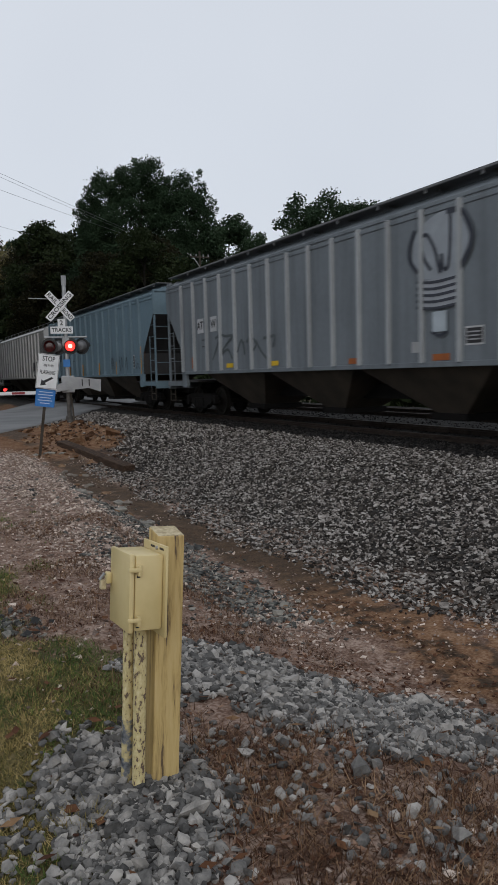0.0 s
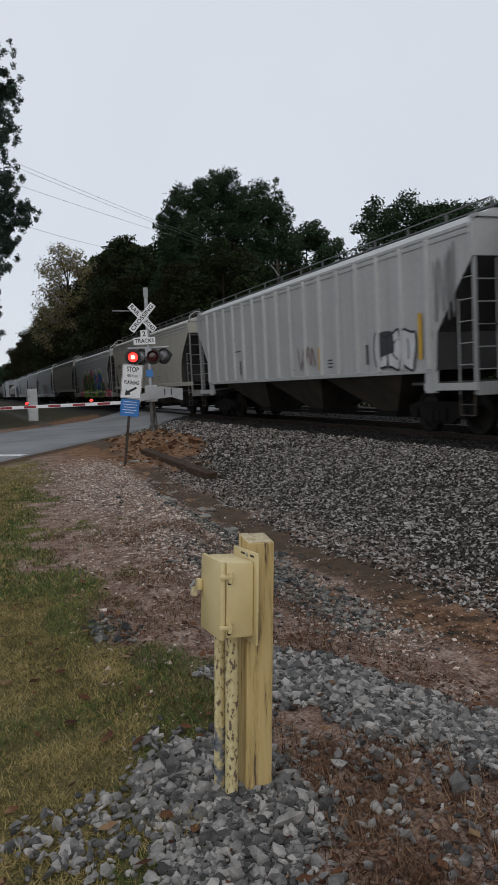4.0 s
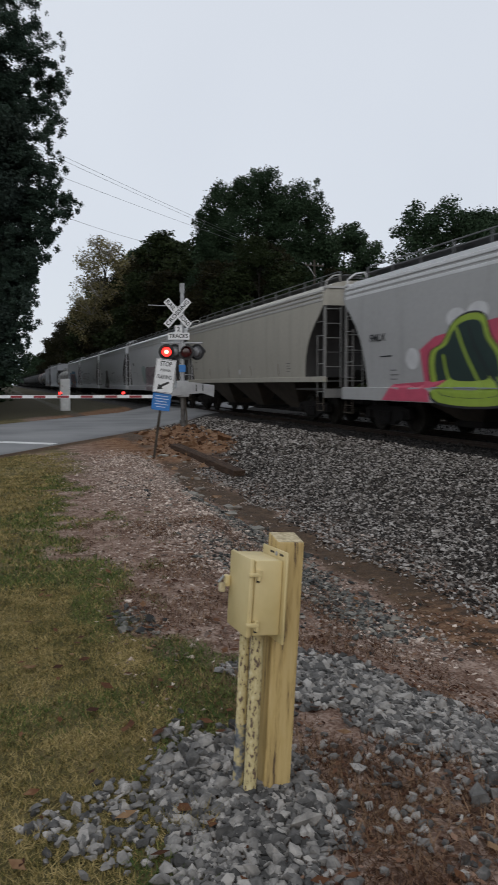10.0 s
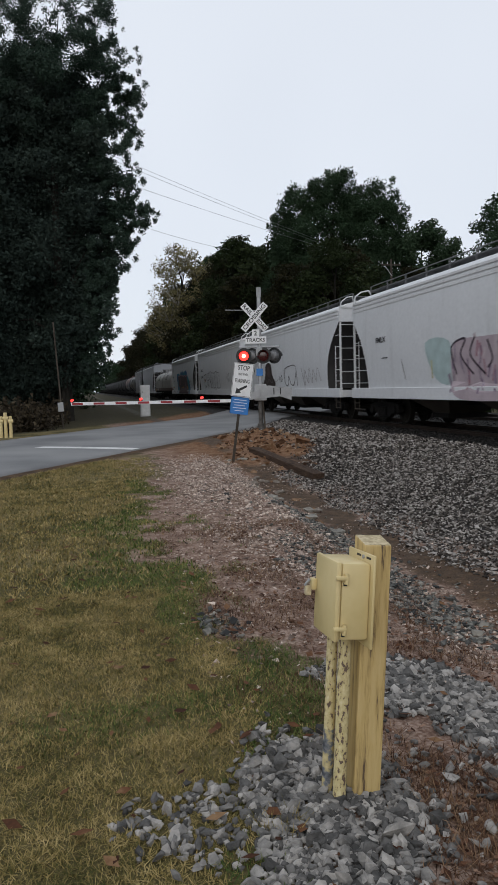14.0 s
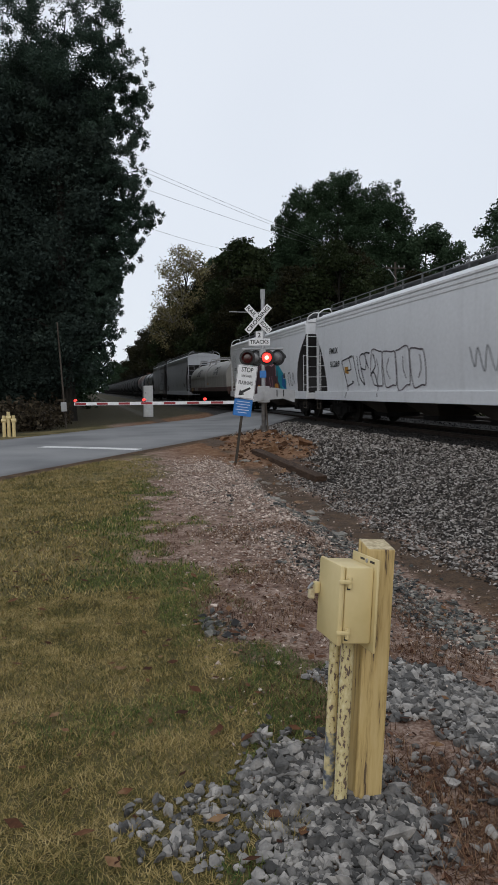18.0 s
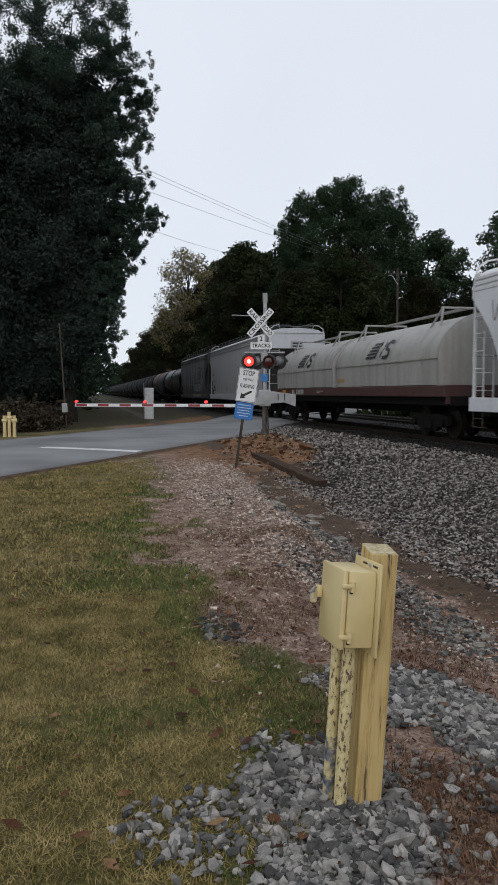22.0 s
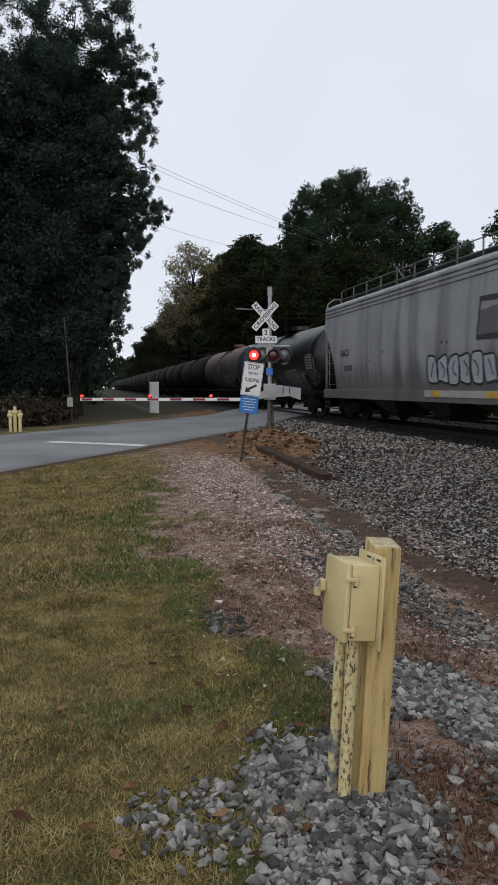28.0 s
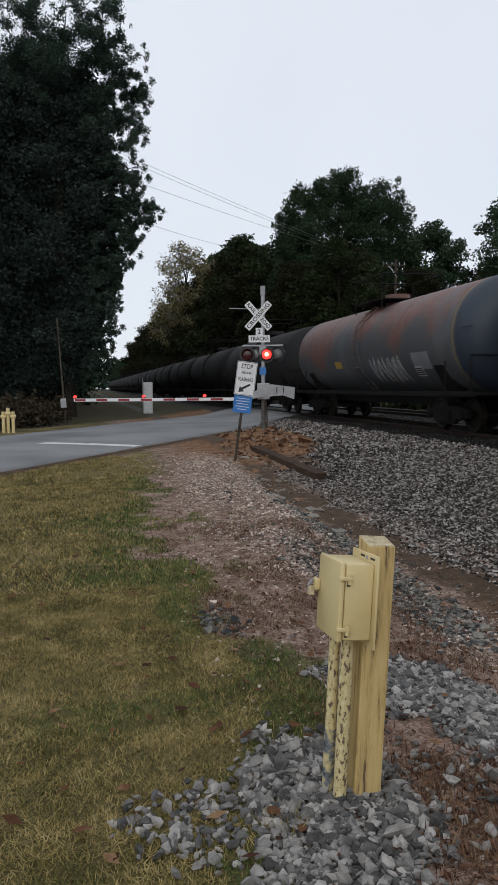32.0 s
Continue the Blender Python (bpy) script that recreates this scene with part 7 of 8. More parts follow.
for u in (-1.8, -4.45):
    oblong(car_a, u, u + 0.45, 1.44, 1.56, ORANGE, R, 0.012, "orange_reflector")
for u in (1.7, 4.3):
    oblong(car_a, u, u + 0.45, 1.48, 1.6, (0.75, 0.48, 0.02), R, 0.012, "yellow_reflector")
for p in ([(5.69, 1.73), (5.31, 2.16), (5.16, 2.41), (5.46, 2.35)],
          [(5.16, 2.46), (4.75, 2.38), (4.29, 2.36), (4.68, 2.16), (5.1, 1.88), (4.61, 1.99), (4.35, 1.72)],
          [(4.16, 2.34), (4.03, 1.91), (3.73, 2.22), (3.55, 1.81), (3.61, 2.17)],
          [(3.44, 2.16), (3.1, 2.25), (2.88, 2.04), (3.15, 1.87)],
          [(2.88, 2.16), (2.62, 1.88), (2.32, 1.68)],
          [(2.47, 2.2), (2.13, 2.21), (1.85, 2.22), (1.98, 1.95)]):
    stroke(car_a, p, 0.075, (0.085, 0.10, 0.105), R, 0.014)
for u, txt in ((5.33, "W"), (6.30, "AT")):
    oblong(car_a, u, u + 0.46, 2.56, 3.0, (0.52, 0.53, 0.54), R, 0.012, "white_patch")
    words("reporting_mark", txt, 0.34, spray(BLACK), car_a, Matrix.Translation((-1.551, u + 0.23, 2.78)) @ FACE_OUT)
oblong(car_a, 7.0, 7.3, 1.5, 1.85, ORANGE, R, 0.012, "orange_patch")
small_print(car_a, 6.2, 2.35, R, (0.05, 0.05, 0.05), 2, 0.5, 0.2)

# slate-blue car
for u, z in ((-7.05, 2.42), (-3.93, 1.93), (-1.34, 1.93), (1.52, 1.92), (4.15, 1.96), (7.28, 2.39)):
    oblong(car_b, u - 0.075, u + 0.075, 1.40, z, (0.62, 0.29, 0.02), R, 0.040, "yellow_stripe")
placard(car_b, -6.27, -5.88, 1.62, 2.13, R)
for u, k in ((-3.4, 1), (-4.55, 2), (-5.2, 3)):
    scrawl(car_b, u - 0.18, u + 0.18, 1.6, 2.1, 4, BLACK, R, 10 + k, 0.04)
for u in (6.93, 6.70):
    oblong(car_b, u - 0.09, u + 0.09, 2.24, 2.52, (0.022, 0.03, 0.045), R, 0.012, "worn_letter")
for u, txt, w in ((6.12, "ILE", 0.42), (5.35, "40", 0.40), (4.62, "6", 0.19), (4.36, "0", 0.19), (3.79, "8", 0.19)):
    words("reporting_mark", txt, 0.40, spray((0.022, 0.03, 0.045)), car_b, Matrix.Translation((-1.552, u, 2.33)) @ FACE_OUT, w)
for u in (6.85, 6.2, 5.5):
    small_print(car_b, u, 1.95, R, (0.09, 0.13, 0.16), 3, 0.35, 0.14)
oblong(car_b, 5.05, 5.45, 1.5, 1.66, (0.03, 0.045, 0.07), R, 0.012, "data_panel")
stroke(car_b, [(4.4, 2.12), (3.9, 2.14), (3.2, 2.12)], 0.03, (0.05, 0.07, 0.09), R, 0.012)
scrawl(car_b, -7.0, -6.4, 1.6, 1.8, 5, BLACK, R, 18, 0.03)

# pale grey car
oblong(car_c, -7.24, -7.1, 1.62, 2.6, YEL, R, 0.040, "yellow_stripe")
oblong(car_c, -2.36, -2.28, 1.56, 2.18, YEL, R, 0.040, "yellow_stripe")
for u in (-4.92, 1.54, 3.9):
    oblong(car_c, u - 0.04, u + 0.04, 1.6, 2.08, BLACK, R, 0.040)
outline_letters(car_c, -7.0, -5.3, 1.45, 2.28, 3, BLACK, R, 23, (0.62, 0.62, 0.62), 0.05)
blot(car_c, puff(-6.1, -5.4, 1.75, 2.3, 5), (0.05, 0.05, 0.055), R, 0.043)
scrawl(car_c, -2.1, -1.0, 1.65, 2.2, 8, (0.20, 0.11, 0.10), R, 6, 0.05)
scrawl(car_c, -8.4, -7.7, 2.5, 3.7, 9, (0.2, 0.2, 0.2), R, 7, 0.04)
small_print(car_c, 4.3, 2.85, R, BLACK, 2, 0.9, 0.42)
small_print(car_c, -3.0, 1.8, R, BLACK, 3, 0.4, 0.09)
small_print(car_c, -0.5, 1.7, R, (0.2, 0.2, 0.2), 3, 0.4, 0.09)

# beige car
oblong(car_d, -0.33, -0.1, 1.65, 1.84, (0.6, 0.6, 0.6), S)
for u, z in ((4.23, 1.95), (1.3, 2.0), (-1.6, 2.03), (-4.4, 2.0)):
    oblong(car_d, u - 0.03, u + 0.03, 1.6, z, (0.10, 0.06, 0.04), S)
stencil(car_d, "TGSX", 7.0, 2.72, 0.28, (0.10, 0.06, 0.05), S, 0.85)
small_print(car_d, 6.7, 2.25, S, (0.10, 0.06, 0.05), 1, 0.8)
small_print(car_d, 5.4, 2.7, S, (0.2, 0.19, 0.17), 3, 0.3, 0.09)
for u in (-3.0, 0.4, 3.4):
    small_print(car_d, u, 1.85, S, (0.18, 0.17, 0.15), 3, 0.45, 0.07)

# light grey car: the large coloured piece
LIME, PINK, NAVY, BLUE, DKGREEN = (0.30, 0.42, 0.05), (0.55, 0.08, 0.14), (0.012, 0.025, 0.06), (0.012, 0.10, 0.42), (0.012, 0.035, 0.03)
for p in ([(6.14, 1.26), (4.52, 1.32), (4.45, 0.86), (6.61, 0.86)], [(4.86, 2.04), (4.27, 2.3), (2.05, 2.54), (1.59, 2.48), (1.62, 1.5), (4.7, 1.1)],
          [(0.59, 2.71), (-0.01, 2.98), (-0.63, 2.73), (-1.16, 2.5), (-1.14, 1.86), (-0.3, 1.96)], [(-2.35, 2.54), (-2.94, 2.54), (-3.02, 1.94), (-2.54, 1.81)],
          [(-4.6, 2.2), (-4.97, 2.13), (-5.58, 1.81), (-5.69, 1.33), (-5.5, 0.9), (-4.6, 1.2)], [(-5.3, 1.36), (-6.4, 1.36), (-7.9, 1.3), (-8.1, 0.86), (-5.3, 0.86)]):
    blot(car_e, p, PINK, S, 0.006, curved=False)
for u, z, a, b in ((3.45, 2.66, 0.34, 0.2), (2.7, 2.72, 0.36, 0.2), (1.08, 2.7, 0.32, 0.18), (-1.6, 2.62, 0.38, 0.26), (-2.2, 2.6, 0.36, 0.33), (-3.35, 2.7, 0.42, 0.24), (-4.2, 2.62, 0.44, 0.3), (-5.24, 2.03, 0.26, 0.16), (-6.25, 0.98, 0.28, 0.14), (5.2, 1.85, 0.3, 0.25), (-7.05, 2.2, 0.28, 0.45)):
    blot(car_e, [(u + a * math.cos(i * math.pi / 4), z + b * math.sin(i * math.pi / 4)) for i in range(8)], (0.62, 0.62, 0.62), S, 0.008)


def letter(car, pts, fill, rim, side=S, lift=0.0):
    """A fat letter: dark edge, bright rim, filled field."""
    n = len(pts)
    m = Vector((sum(p[0] for p in pts) / n, sum(p[1] for p in pts) / n))
    for q, c, off in ((1.07, (0.012, 0.012, 0.016), 0.010), (1.02, rim, 0.013), (0.86, fill, 0.016)):
        blot(car, [tuple(m + (Vector(p) - m) * q) for p in pts], c, side, off + lift)


OLIVE = (0.028, 0.028, 0.014)
letter(car_e, [(4.38, 1.95), (3.91, 2.14), (3.53, 2.53), (3.01, 2.68), (2.5, 2.6), (2.3, 2.2), (1.93, 1.8), (1.85, 1.3), (1.9, 0.88), (4.05, 0.88), (4.42, 1.39)], DKGREEN, LIME)
letter(car_e, [(1.87, 1.35), (1.77, 1.92), (1.52, 2.41), (1.15, 2.64), (0.8, 2.55), (0.72, 2.1), (0.6, 1.5), (0.45, 0.88), (1.55, 0.88)], OLIVE, LIME, lift=0.001)
letter(car_e, [(0.7, 2.3), (0.53, 2.56), (0.06, 2.59), (-0.25, 2.3), (-0.92, 2.42), (-0.97, 1.93), (-0.3, 1.75), (0.3, 1.35), (0.55, 1.7)], OLIVE, LIME, lift=0.002)
letter(car_e, [(0.5, 1.5), (0.0, 1.75), (-0.79, 1.91), (-1.48, 1.85), (-1.52, 1.2), (-1.5, 0.88), (0.4, 0.88)], (0.012, 0.028, 0.035), LIME, lift=0.003)
letter(car_e, [(-1.26, 2.24), (-1.44, 2.56), (-1.77, 2.7), (-2.05, 2.65), (-2.42, 2.33), (-2.40, 2.0), (-2.6, 1.65), (-2.85, 1.24), (-2.7, 0.88), (-1.68, 0.88), (-1.5, 1.25), (-1.48, 1.79)], BLUE, LIME, lift=0.004)
letter(car_e, [(-2.63, 1.6), (-3.05, 1.88), (-2.93, 2.24), (-3.03, 2.55), (-3.49, 2.7), (-4.01, 2.62), (-4.42, 2.37), (-4.42, 1.68), (-4.15, 1.4), (-4.17, 0.9), (-2.91, 0.88), (-2.75, 1.2)], BLUE, LIME, lift=0.005)
letter(car_e, [(-4.22, 2.46), (-4.46, 2.55), (-4.66, 2.35), (-4.66, 1.99), (-4.5, 1.86)], BLUE, LIME, lift=0.006)
letter(car_e, [(-4.46, 1.73), (-4.66, 1.86), (-5.12, 1.81), (-5.44, 1.64), (-5.62, 1.34), (-5.41, 0.9), (-4.17, 0.88), (-4.0, 1.3)], NAVY, LIME, lift=0.006)
blot(car_e, [(-2.65, 1.5), (-3.9, 1.45), (-4.2, 1.15), (-4.05, 0.9), (-2.95, 0.9)], NAVY, S, 0.024)
for p, w, c in (([(3.4, 2.45), (3.1, 1.9), (2.6, 1.2), (2.35, 0.95)], 0.09, LIME), ([(3.9, 1.9), (3.75, 1.4), (3.3, 0.95)], 0.10, LIME), ([(3.0, 2.5), (2.75, 2.0), (2.2, 1.3)], 0.05, (0.012, 0.012, 0.016)),
                ([(1.3, 2.3), (1.0, 1.8), (0.95, 1.2), (1.2, 0.95)], 0.10, LIME), ([(0.35, 2.4), (0.1, 2.05), (0.3, 1.7), (-0.1, 1.4), (0.15, 1.1)], 0.11, LIME), ([(-0.6, 1.75), (-0.85, 1.45), (-0.6, 1.2), (-0.75, 0.95)], 0.09, LIME),
                ([(-2.0, 2.1), (-2.05, 1.7), (-2.4, 1.25), (-2.5, 1.0)], 0.14, LIME), ([(-1.7, 2.4), (-1.75, 2.0)], 0.07, (0.10, 0.25, 0.5)), ([(-3.45, 2.5), (-3.5, 2.1)], 0.10, LIME),
                ([(-3.75, 1.95), (-3.9, 1.75), (-4.35, 1.62), (-4.05, 1.45), (-4.2, 1.28), (-3.6, 1.3), (-3.55, 1.4)], 0.12, LIME), ([(-4.75, 1.7), (-4.95, 1.55), (-4.9, 1.4)], 0.10, LIME), ([(-4.75, 1.1), (-5.1, 0.95), (-5.3, 1.0)], 0.10, LIME)):
    stroke(car_e, p, w, c, S, 0.027)
stroke(car_e, [(4.4, 1.19), (0.0, 1.19), (-5.6, 1.19)], 0.035, (0.22, 0.25, 0.3), S, 0.03, curved=False)
stencil(car_e, "FMLX", 6.85, 2.42, 0.26, BLACK, S, 0.8)
placard(car_e, -6.62, -6.2, 1.42, 1.72, S)
small_print(car_e, -6.5, 2.25, S, (0.2, 0.2, 0.2), 3, 0.5, 0.13)
small_print(car_e, 6.3, 1.95, S, BLACK, 1, 0.85, 0.6)
small_print(car_e, 6.0, 1.6, S, (0.2, 0.2, 0.2), 3, 0.5, 0.11)

# dull beige car
oblong(car_f, -0.33, -0.1, 1.65, 1.84, (0.55, 0.55, 0.55), S)
for u in (4.2, 1.3, -1.6, -4.6):
    oblong(car_f, u - 0.025, u + 0.025, 1.55, 1.95, (0.09, 0.06, 0.04), S)
small_print(car_f, 6.6, 2.6, S, BLACK, 3, 0.65, 0.3)
small_print(car_f, -5.6, 1.95, S, (0.15, 0.14, 0.13), 4, 0.4, 0.09)

# off-white car: faded pink and teal piece
ROSE_PATCH = [(1.61, 1.33), (1.44, 2.26), (0.06, 2.35), (-1.18, 2.34), (-2.4, 2.37), (-3.33, 1.89), (-3.67, 1.31), (-3.39, 0.89), (-1.12, 0.85), (1.15, 0.88)]
TEAL_PATCHES = [[(3.04, 2.37), (1.68, 2.35), (1.53, 1.33), (2.49, 1.38)], [(-3.34, 2.25), (-3.98, 2.32), (-4.59, 2.27), (-4.79, 1.33), (-3.72, 1.31)], [(-3.64, 1.21), (-4.86, 1.21), (-4.7, 0.86), (-3.3, 0.88)]]
DARK_LINES = [[(1.36, 1.49), (1.56, 2.18), (0.85, 2.35), (1.1, 1.96), (0.54, 1.48)], [(0.39, 2.37), (0.64, 1.95), (-0.01, 1.47)], [(-0.15, 2.27), (-0.34, 1.84), (-0.12, 1.62)], [(-0.88, 2.34), (-0.77, 1.98), (-1.15, 1.6)], [(-1.55, 1.95), (-1.41, 2.24), (-1.95, 2.36), (-2.49, 2.39)], [(-1.93, 1.87), (-1.66, 2.16), (-2.66, 2.29), (-2.74, 1.91)], [(-3.17, 1.96), (-3.32, 1.55), (-3.15, 1.35)], [(-0.66, 1.91), (-0.96, 1.68)], [(-2.91, 1.77), (-3.07, 1.49)], [(-2.3, 1.92), (-2.47, 1.64)]]
for p in TEAL_PATCHES:
    blot(car_g, p, (0.42, 0.53, 0.525), S, 0.006)
blot(car_g, ROSE_PATCH, (0.45, 0.37, 0.40), S, 0.009)
for k in range(34):
    rng_ = random.Random(900 + k)
    u, z = rng_.uniform(-2.7, 1.6), rng_.uniform(0.95, 2.0)
    stroke(car_g, [(u, z), (u + rng_.uniform(-0.2, 0.2), z + rng_.uniform(0.25, 0.55))], rng_.uniform(0.04, 0.11), rng_.choice([(0.36, 0.20, 0.24), (0.24, 0.17, 0.24), (0.5, 0.42, 0.44), (0.30, 0.24, 0.30)]), S, 0.012)
for p in DARK_LINES:
    stroke(car_g, p, 0.06, (0.045, 0.03, 0.045), S, 0.015)
for u in (-4.9, -5.3, 2.7):
    oblong(car_g, u - 0.03, u + 0.03, 1.42, 1.9, (0.55, 0.50, 0.22), S)
placard(car_g, -6.52, -6.08, 1.5, 1.8, S)
stroke(car_g, [(-7.1, 2.35), (-7.2, 1.9), (-7.4, 1.42)], 0.05, (0.45, 0.22, 0.08), S)
stencil(car_g, "FMLX", 6.1, 2.66, 0.24, BLACK, S, 0.75)
small_print(car_g, 5.6, 2.1, S, BLACK, 1, 0.9)
stroke(car_g, [(4.6, 2.0), (4.4, 1.4)], 0.03, (0.15, 0.13, 0.12), S)

# off-white car: the dark blot
blot(car_h, [(4.1, 1.0), (4.1, 1.4), (3.5, 1.9), (3.35, 2.35), (2.75, 2.5), (2.2, 2.35), (2.1, 1.9), (1.6, 1.5), (1.75, 1.2), (1.5, 0.95)], (0.045, 0.03, 0.028), S, 0.010)
blot(car_h, [(3.1, 1.95), (3.0, 2.25), (2.6, 2.28), (2.5, 1.95), (2.7, 1.75)], (0.10, 0.075, 0.07), S, 0.013)
stroke(car_h, [(-0.2, 2.1), (-0.25, 1.45), (-0.7, 1.35), (-0.9, 1.75), (-1.2, 1.4), (-1.7, 1.4), (-2.2, 2.0)], 0.05, (0.12, 0.12, 0.12), S)
stroke(car_h, [(-0.3, 2.1), (-1.0, 2.2), (-2.1, 2.15), (-2.2, 1.3)], 0.04, (0.12, 0.12, 0.12), S)
scrawl(car_h, 0.2, 0.8, 1.5, 1.8, 6, BLACK, S, 81, 0.03)
stencil(car_h, "1046", 6.25, 2.2, 0.3, BLACK, S, 0.85)
small_print(car_h, 5.9, 2.6, S, (0.2, 0.2, 0.2), 1, 0.8)
scrawl(car_h, 0.9, 4.6, 1.5, 1.7, 9, (0.25, 0.24, 0.24), S, 83, 0.02)
scrawl(car_h, -5.5, -3.0, 1.4, 2.0, 10, (0.2, 0.15, 0.15), S, 84, 0.03)

# off-white car: black outline letters
for p in ([(5.58, 2.26), (5.12, 1.33), (5.25, 0.93)], [(5.58, 2.26), (5.22, 2.31), (4.47, 2.39), (4.8, 2.35), (4.65, 1.96), (5.13, 1.91)], [(4.64, 1.52), (4.5, 1.48), (5.19, 1.33)], [(4.4, 2.42), (3.98, 1.36)], [(4.01, 2.37), (3.87, 1.69), (3.43, 1.38)],
          [(3.43, 1.38), (3.76, 2.23), (3.53, 2.43), (3.23, 2.32), (3.27, 1.91), (3.69, 1.96)], [(2.99, 1.93), (3.29, 2.42), (2.84, 2.42)], [(2.56, 2.4), (2.39, 2.0), (2.81, 1.73), (2.54, 1.78), (2.26, 1.32)], [(2.87, 1.67), (2.7, 1.78), (2.43, 1.66), (2.25, 0.99)]):
    stroke(car_i, p, 0.055, (0.05, 0.05, 0.055), S, 0.012)
outline_letters(car_i, -1.2, 2.8, 1.25, 2.45, 4, (0.10, 0.08, 0.09), S, 95, None, 0.045)
scrawl(car_i, -5.0, -3.6, 1.7, 2.2, 7, (0.12, 0.12, 0.13), S, 97, 0.035)
blot(car_i, puff(4.9, 5.3, 1.8, 2.05, 8), (0.45, 0.22, 0.03), S, 0.010)
placard(car_i, -5.68, -5.27, 1.52, 1.82, S)
stroke(car_i, [(-6.3, 2.3), (-6.4, 1.8), (-6.6, 1.42)], 0.05, (0.35, 0.2, 0.12), S)
stencil(car_i, "FMLX", 6.47, 2.68, 0.30, BLACK, S, 0.95)
stencil(car_i, "51269", 6.35, 2.18, 0.30, BLACK, S, 1.05)

# white car: teal rim, wine-red letters
CYAN, WINE = (0.015, 0.27, 0.35), (0.085, 0.04, 0.052)
blot(car_j, [(3.92, 0.88), (4.26, 1.4), (3.8, 2.1), (4.35, 2.35), (3.96, 2.8), (2.95, 2.82), (2.51, 2.6), (1.75, 2.72), (1.22, 3.0), (0.37, 2.84), (-0.26, 3.0), (-0.86, 2.82), (-1.43, 2.97), (-1.84, 2.82), (-2.23, 3.02), (-2.61, 2.82), (-2.91, 2.88), (-3.22, 2.56), (-3.68, 2.35), (-4.38, 1.99), (-4.75, 1.67), (-4.66, 1.25), (-4.42, 0.88)], CYAN, S, 0.006, curved=False)
for u0, u1, z0, z1, k in ((3.5, 4.3, 2.0, 2.75, 0), (3.7, 4.15, 1.0, 1.9, 1), (0.5, 1.3, 2.6, 2.95, 2), (-0.6, 0.2, 2.55, 2.95, 3), (-2.5, -1.8, 2.6, 2.98, 4), (-3.0, -2.65, 2.5, 2.85, 5), (-4.6, -4.0, 1.5, 1.95, 6), (-4.65, -3.9, 1.2, 1.55, 7), (-4.4, -3.85, 0.9, 1.2, 8)):
    blot(car_j, puff(u0, u1, z0, z1, 120 + k, 9, 0.2), (0.012, 0.11, 0.32), S, 0.009)
blot(car_j, [(2.91, 0.88), (2.6, 1.46), (3.4, 1.54), (3.2, 2.06), (3.31, 2.64), (2.51, 2.47), (1.94, 2.64), (0.7, 2.57), (-0.57, 2.56), (-1.71, 2.6), (-2.86, 2.55), (-2.94, 2.05), (-3.24, 1.7), (-3.71, 1.31), (-3.67, 0.88)], WINE, S, 0.012, curved=False)
for k in range(26):
    rng_ = random.Random(700 + k)
    u, z = rng_.uniform(-3.3, 2.9), rng_.uniform(0.95, 1.9)
    stroke(car_j, [(u, z), (u + rng_.uniform(-0.15, 0.15), z + rng_.uniform(0.3, 0.75))], rng_.uniform(0.05, 0.16), rng_.choice([(0.10, 0.06, 0.06), (0.035, 0.012, 0.02), (0.14, 0.03, 0.05), (0.08, 0.07, 0.07)]), S, 0.015, name="painted_line")
for p in ([(2.91, 0.88), (2.49, 1.46), (3.4, 1.69), (3.1, 2.13), (3.31, 2.66), (2.6, 2.48), (1.94, 2.59), (1.92, 1.67), (1.64, 1.8), (1.39, 2.42)], [(1.94, 2.66), (1.21, 2.58), (0.62, 2.65), (0.52, 2.25), (0.37, 2.57), (-0.57, 2.52), (-0.75, 1.56)],
          [(-0.58, 2.46), (-1.71, 2.55), (-2.11, 2.43), (-2.92, 2.56), (-2.94, 1.93)], [(-1.6, 1.9), (-1.7, 1.3), (-2.1, 1.3), (-2.1, 1.95)]):
    stroke(car_j, p, 0.075, (0.58, 0.30, 0.36), S, 0.019, curved=False)
for u in (0.0, -2.9):
    blot(car_j, puff(u - 0.35, u + 0.3, 1.3, 1.55, 33, 8, 0.15), (0.50, 0.22, 0.03), S, 0.018)
placard(car_j, -4.68, -4.3, 1.76, 2.04, S)
stroke(car_j, [(-5.3, 1.4), (-5.15, 1.9), (-5.5, 2.0), (-5.6, 1.5), (-5.9, 1.5), (-6.0, 2.0), (-6.2, 1.5)], 0.05, BLACK, S)
stencil(car_j, "LUPX", 6.9, 2.52, 0.26, BLACK, S, 0.85)
small_print(car_j, 6.45, 2.12, S, BLACK, 1, 0.9)
scrawl(car_j, 6.9, 8.0, 3.0, 3.5, 7, (0.08, 0.08, 0.08), S, 141, 0.03)
scrawl(car_j, 5.6, 7.4, 1.0, 1.15, 10, (0.06, 0.06, 0.06), S, 142, 0.03)
for u in (0.6, 6.6):
    oblong(car_j, u, u + 0.5, 1.40, 1.52, (0.6, 0.28, 0.03), S, 0.022, "orange_reflector")

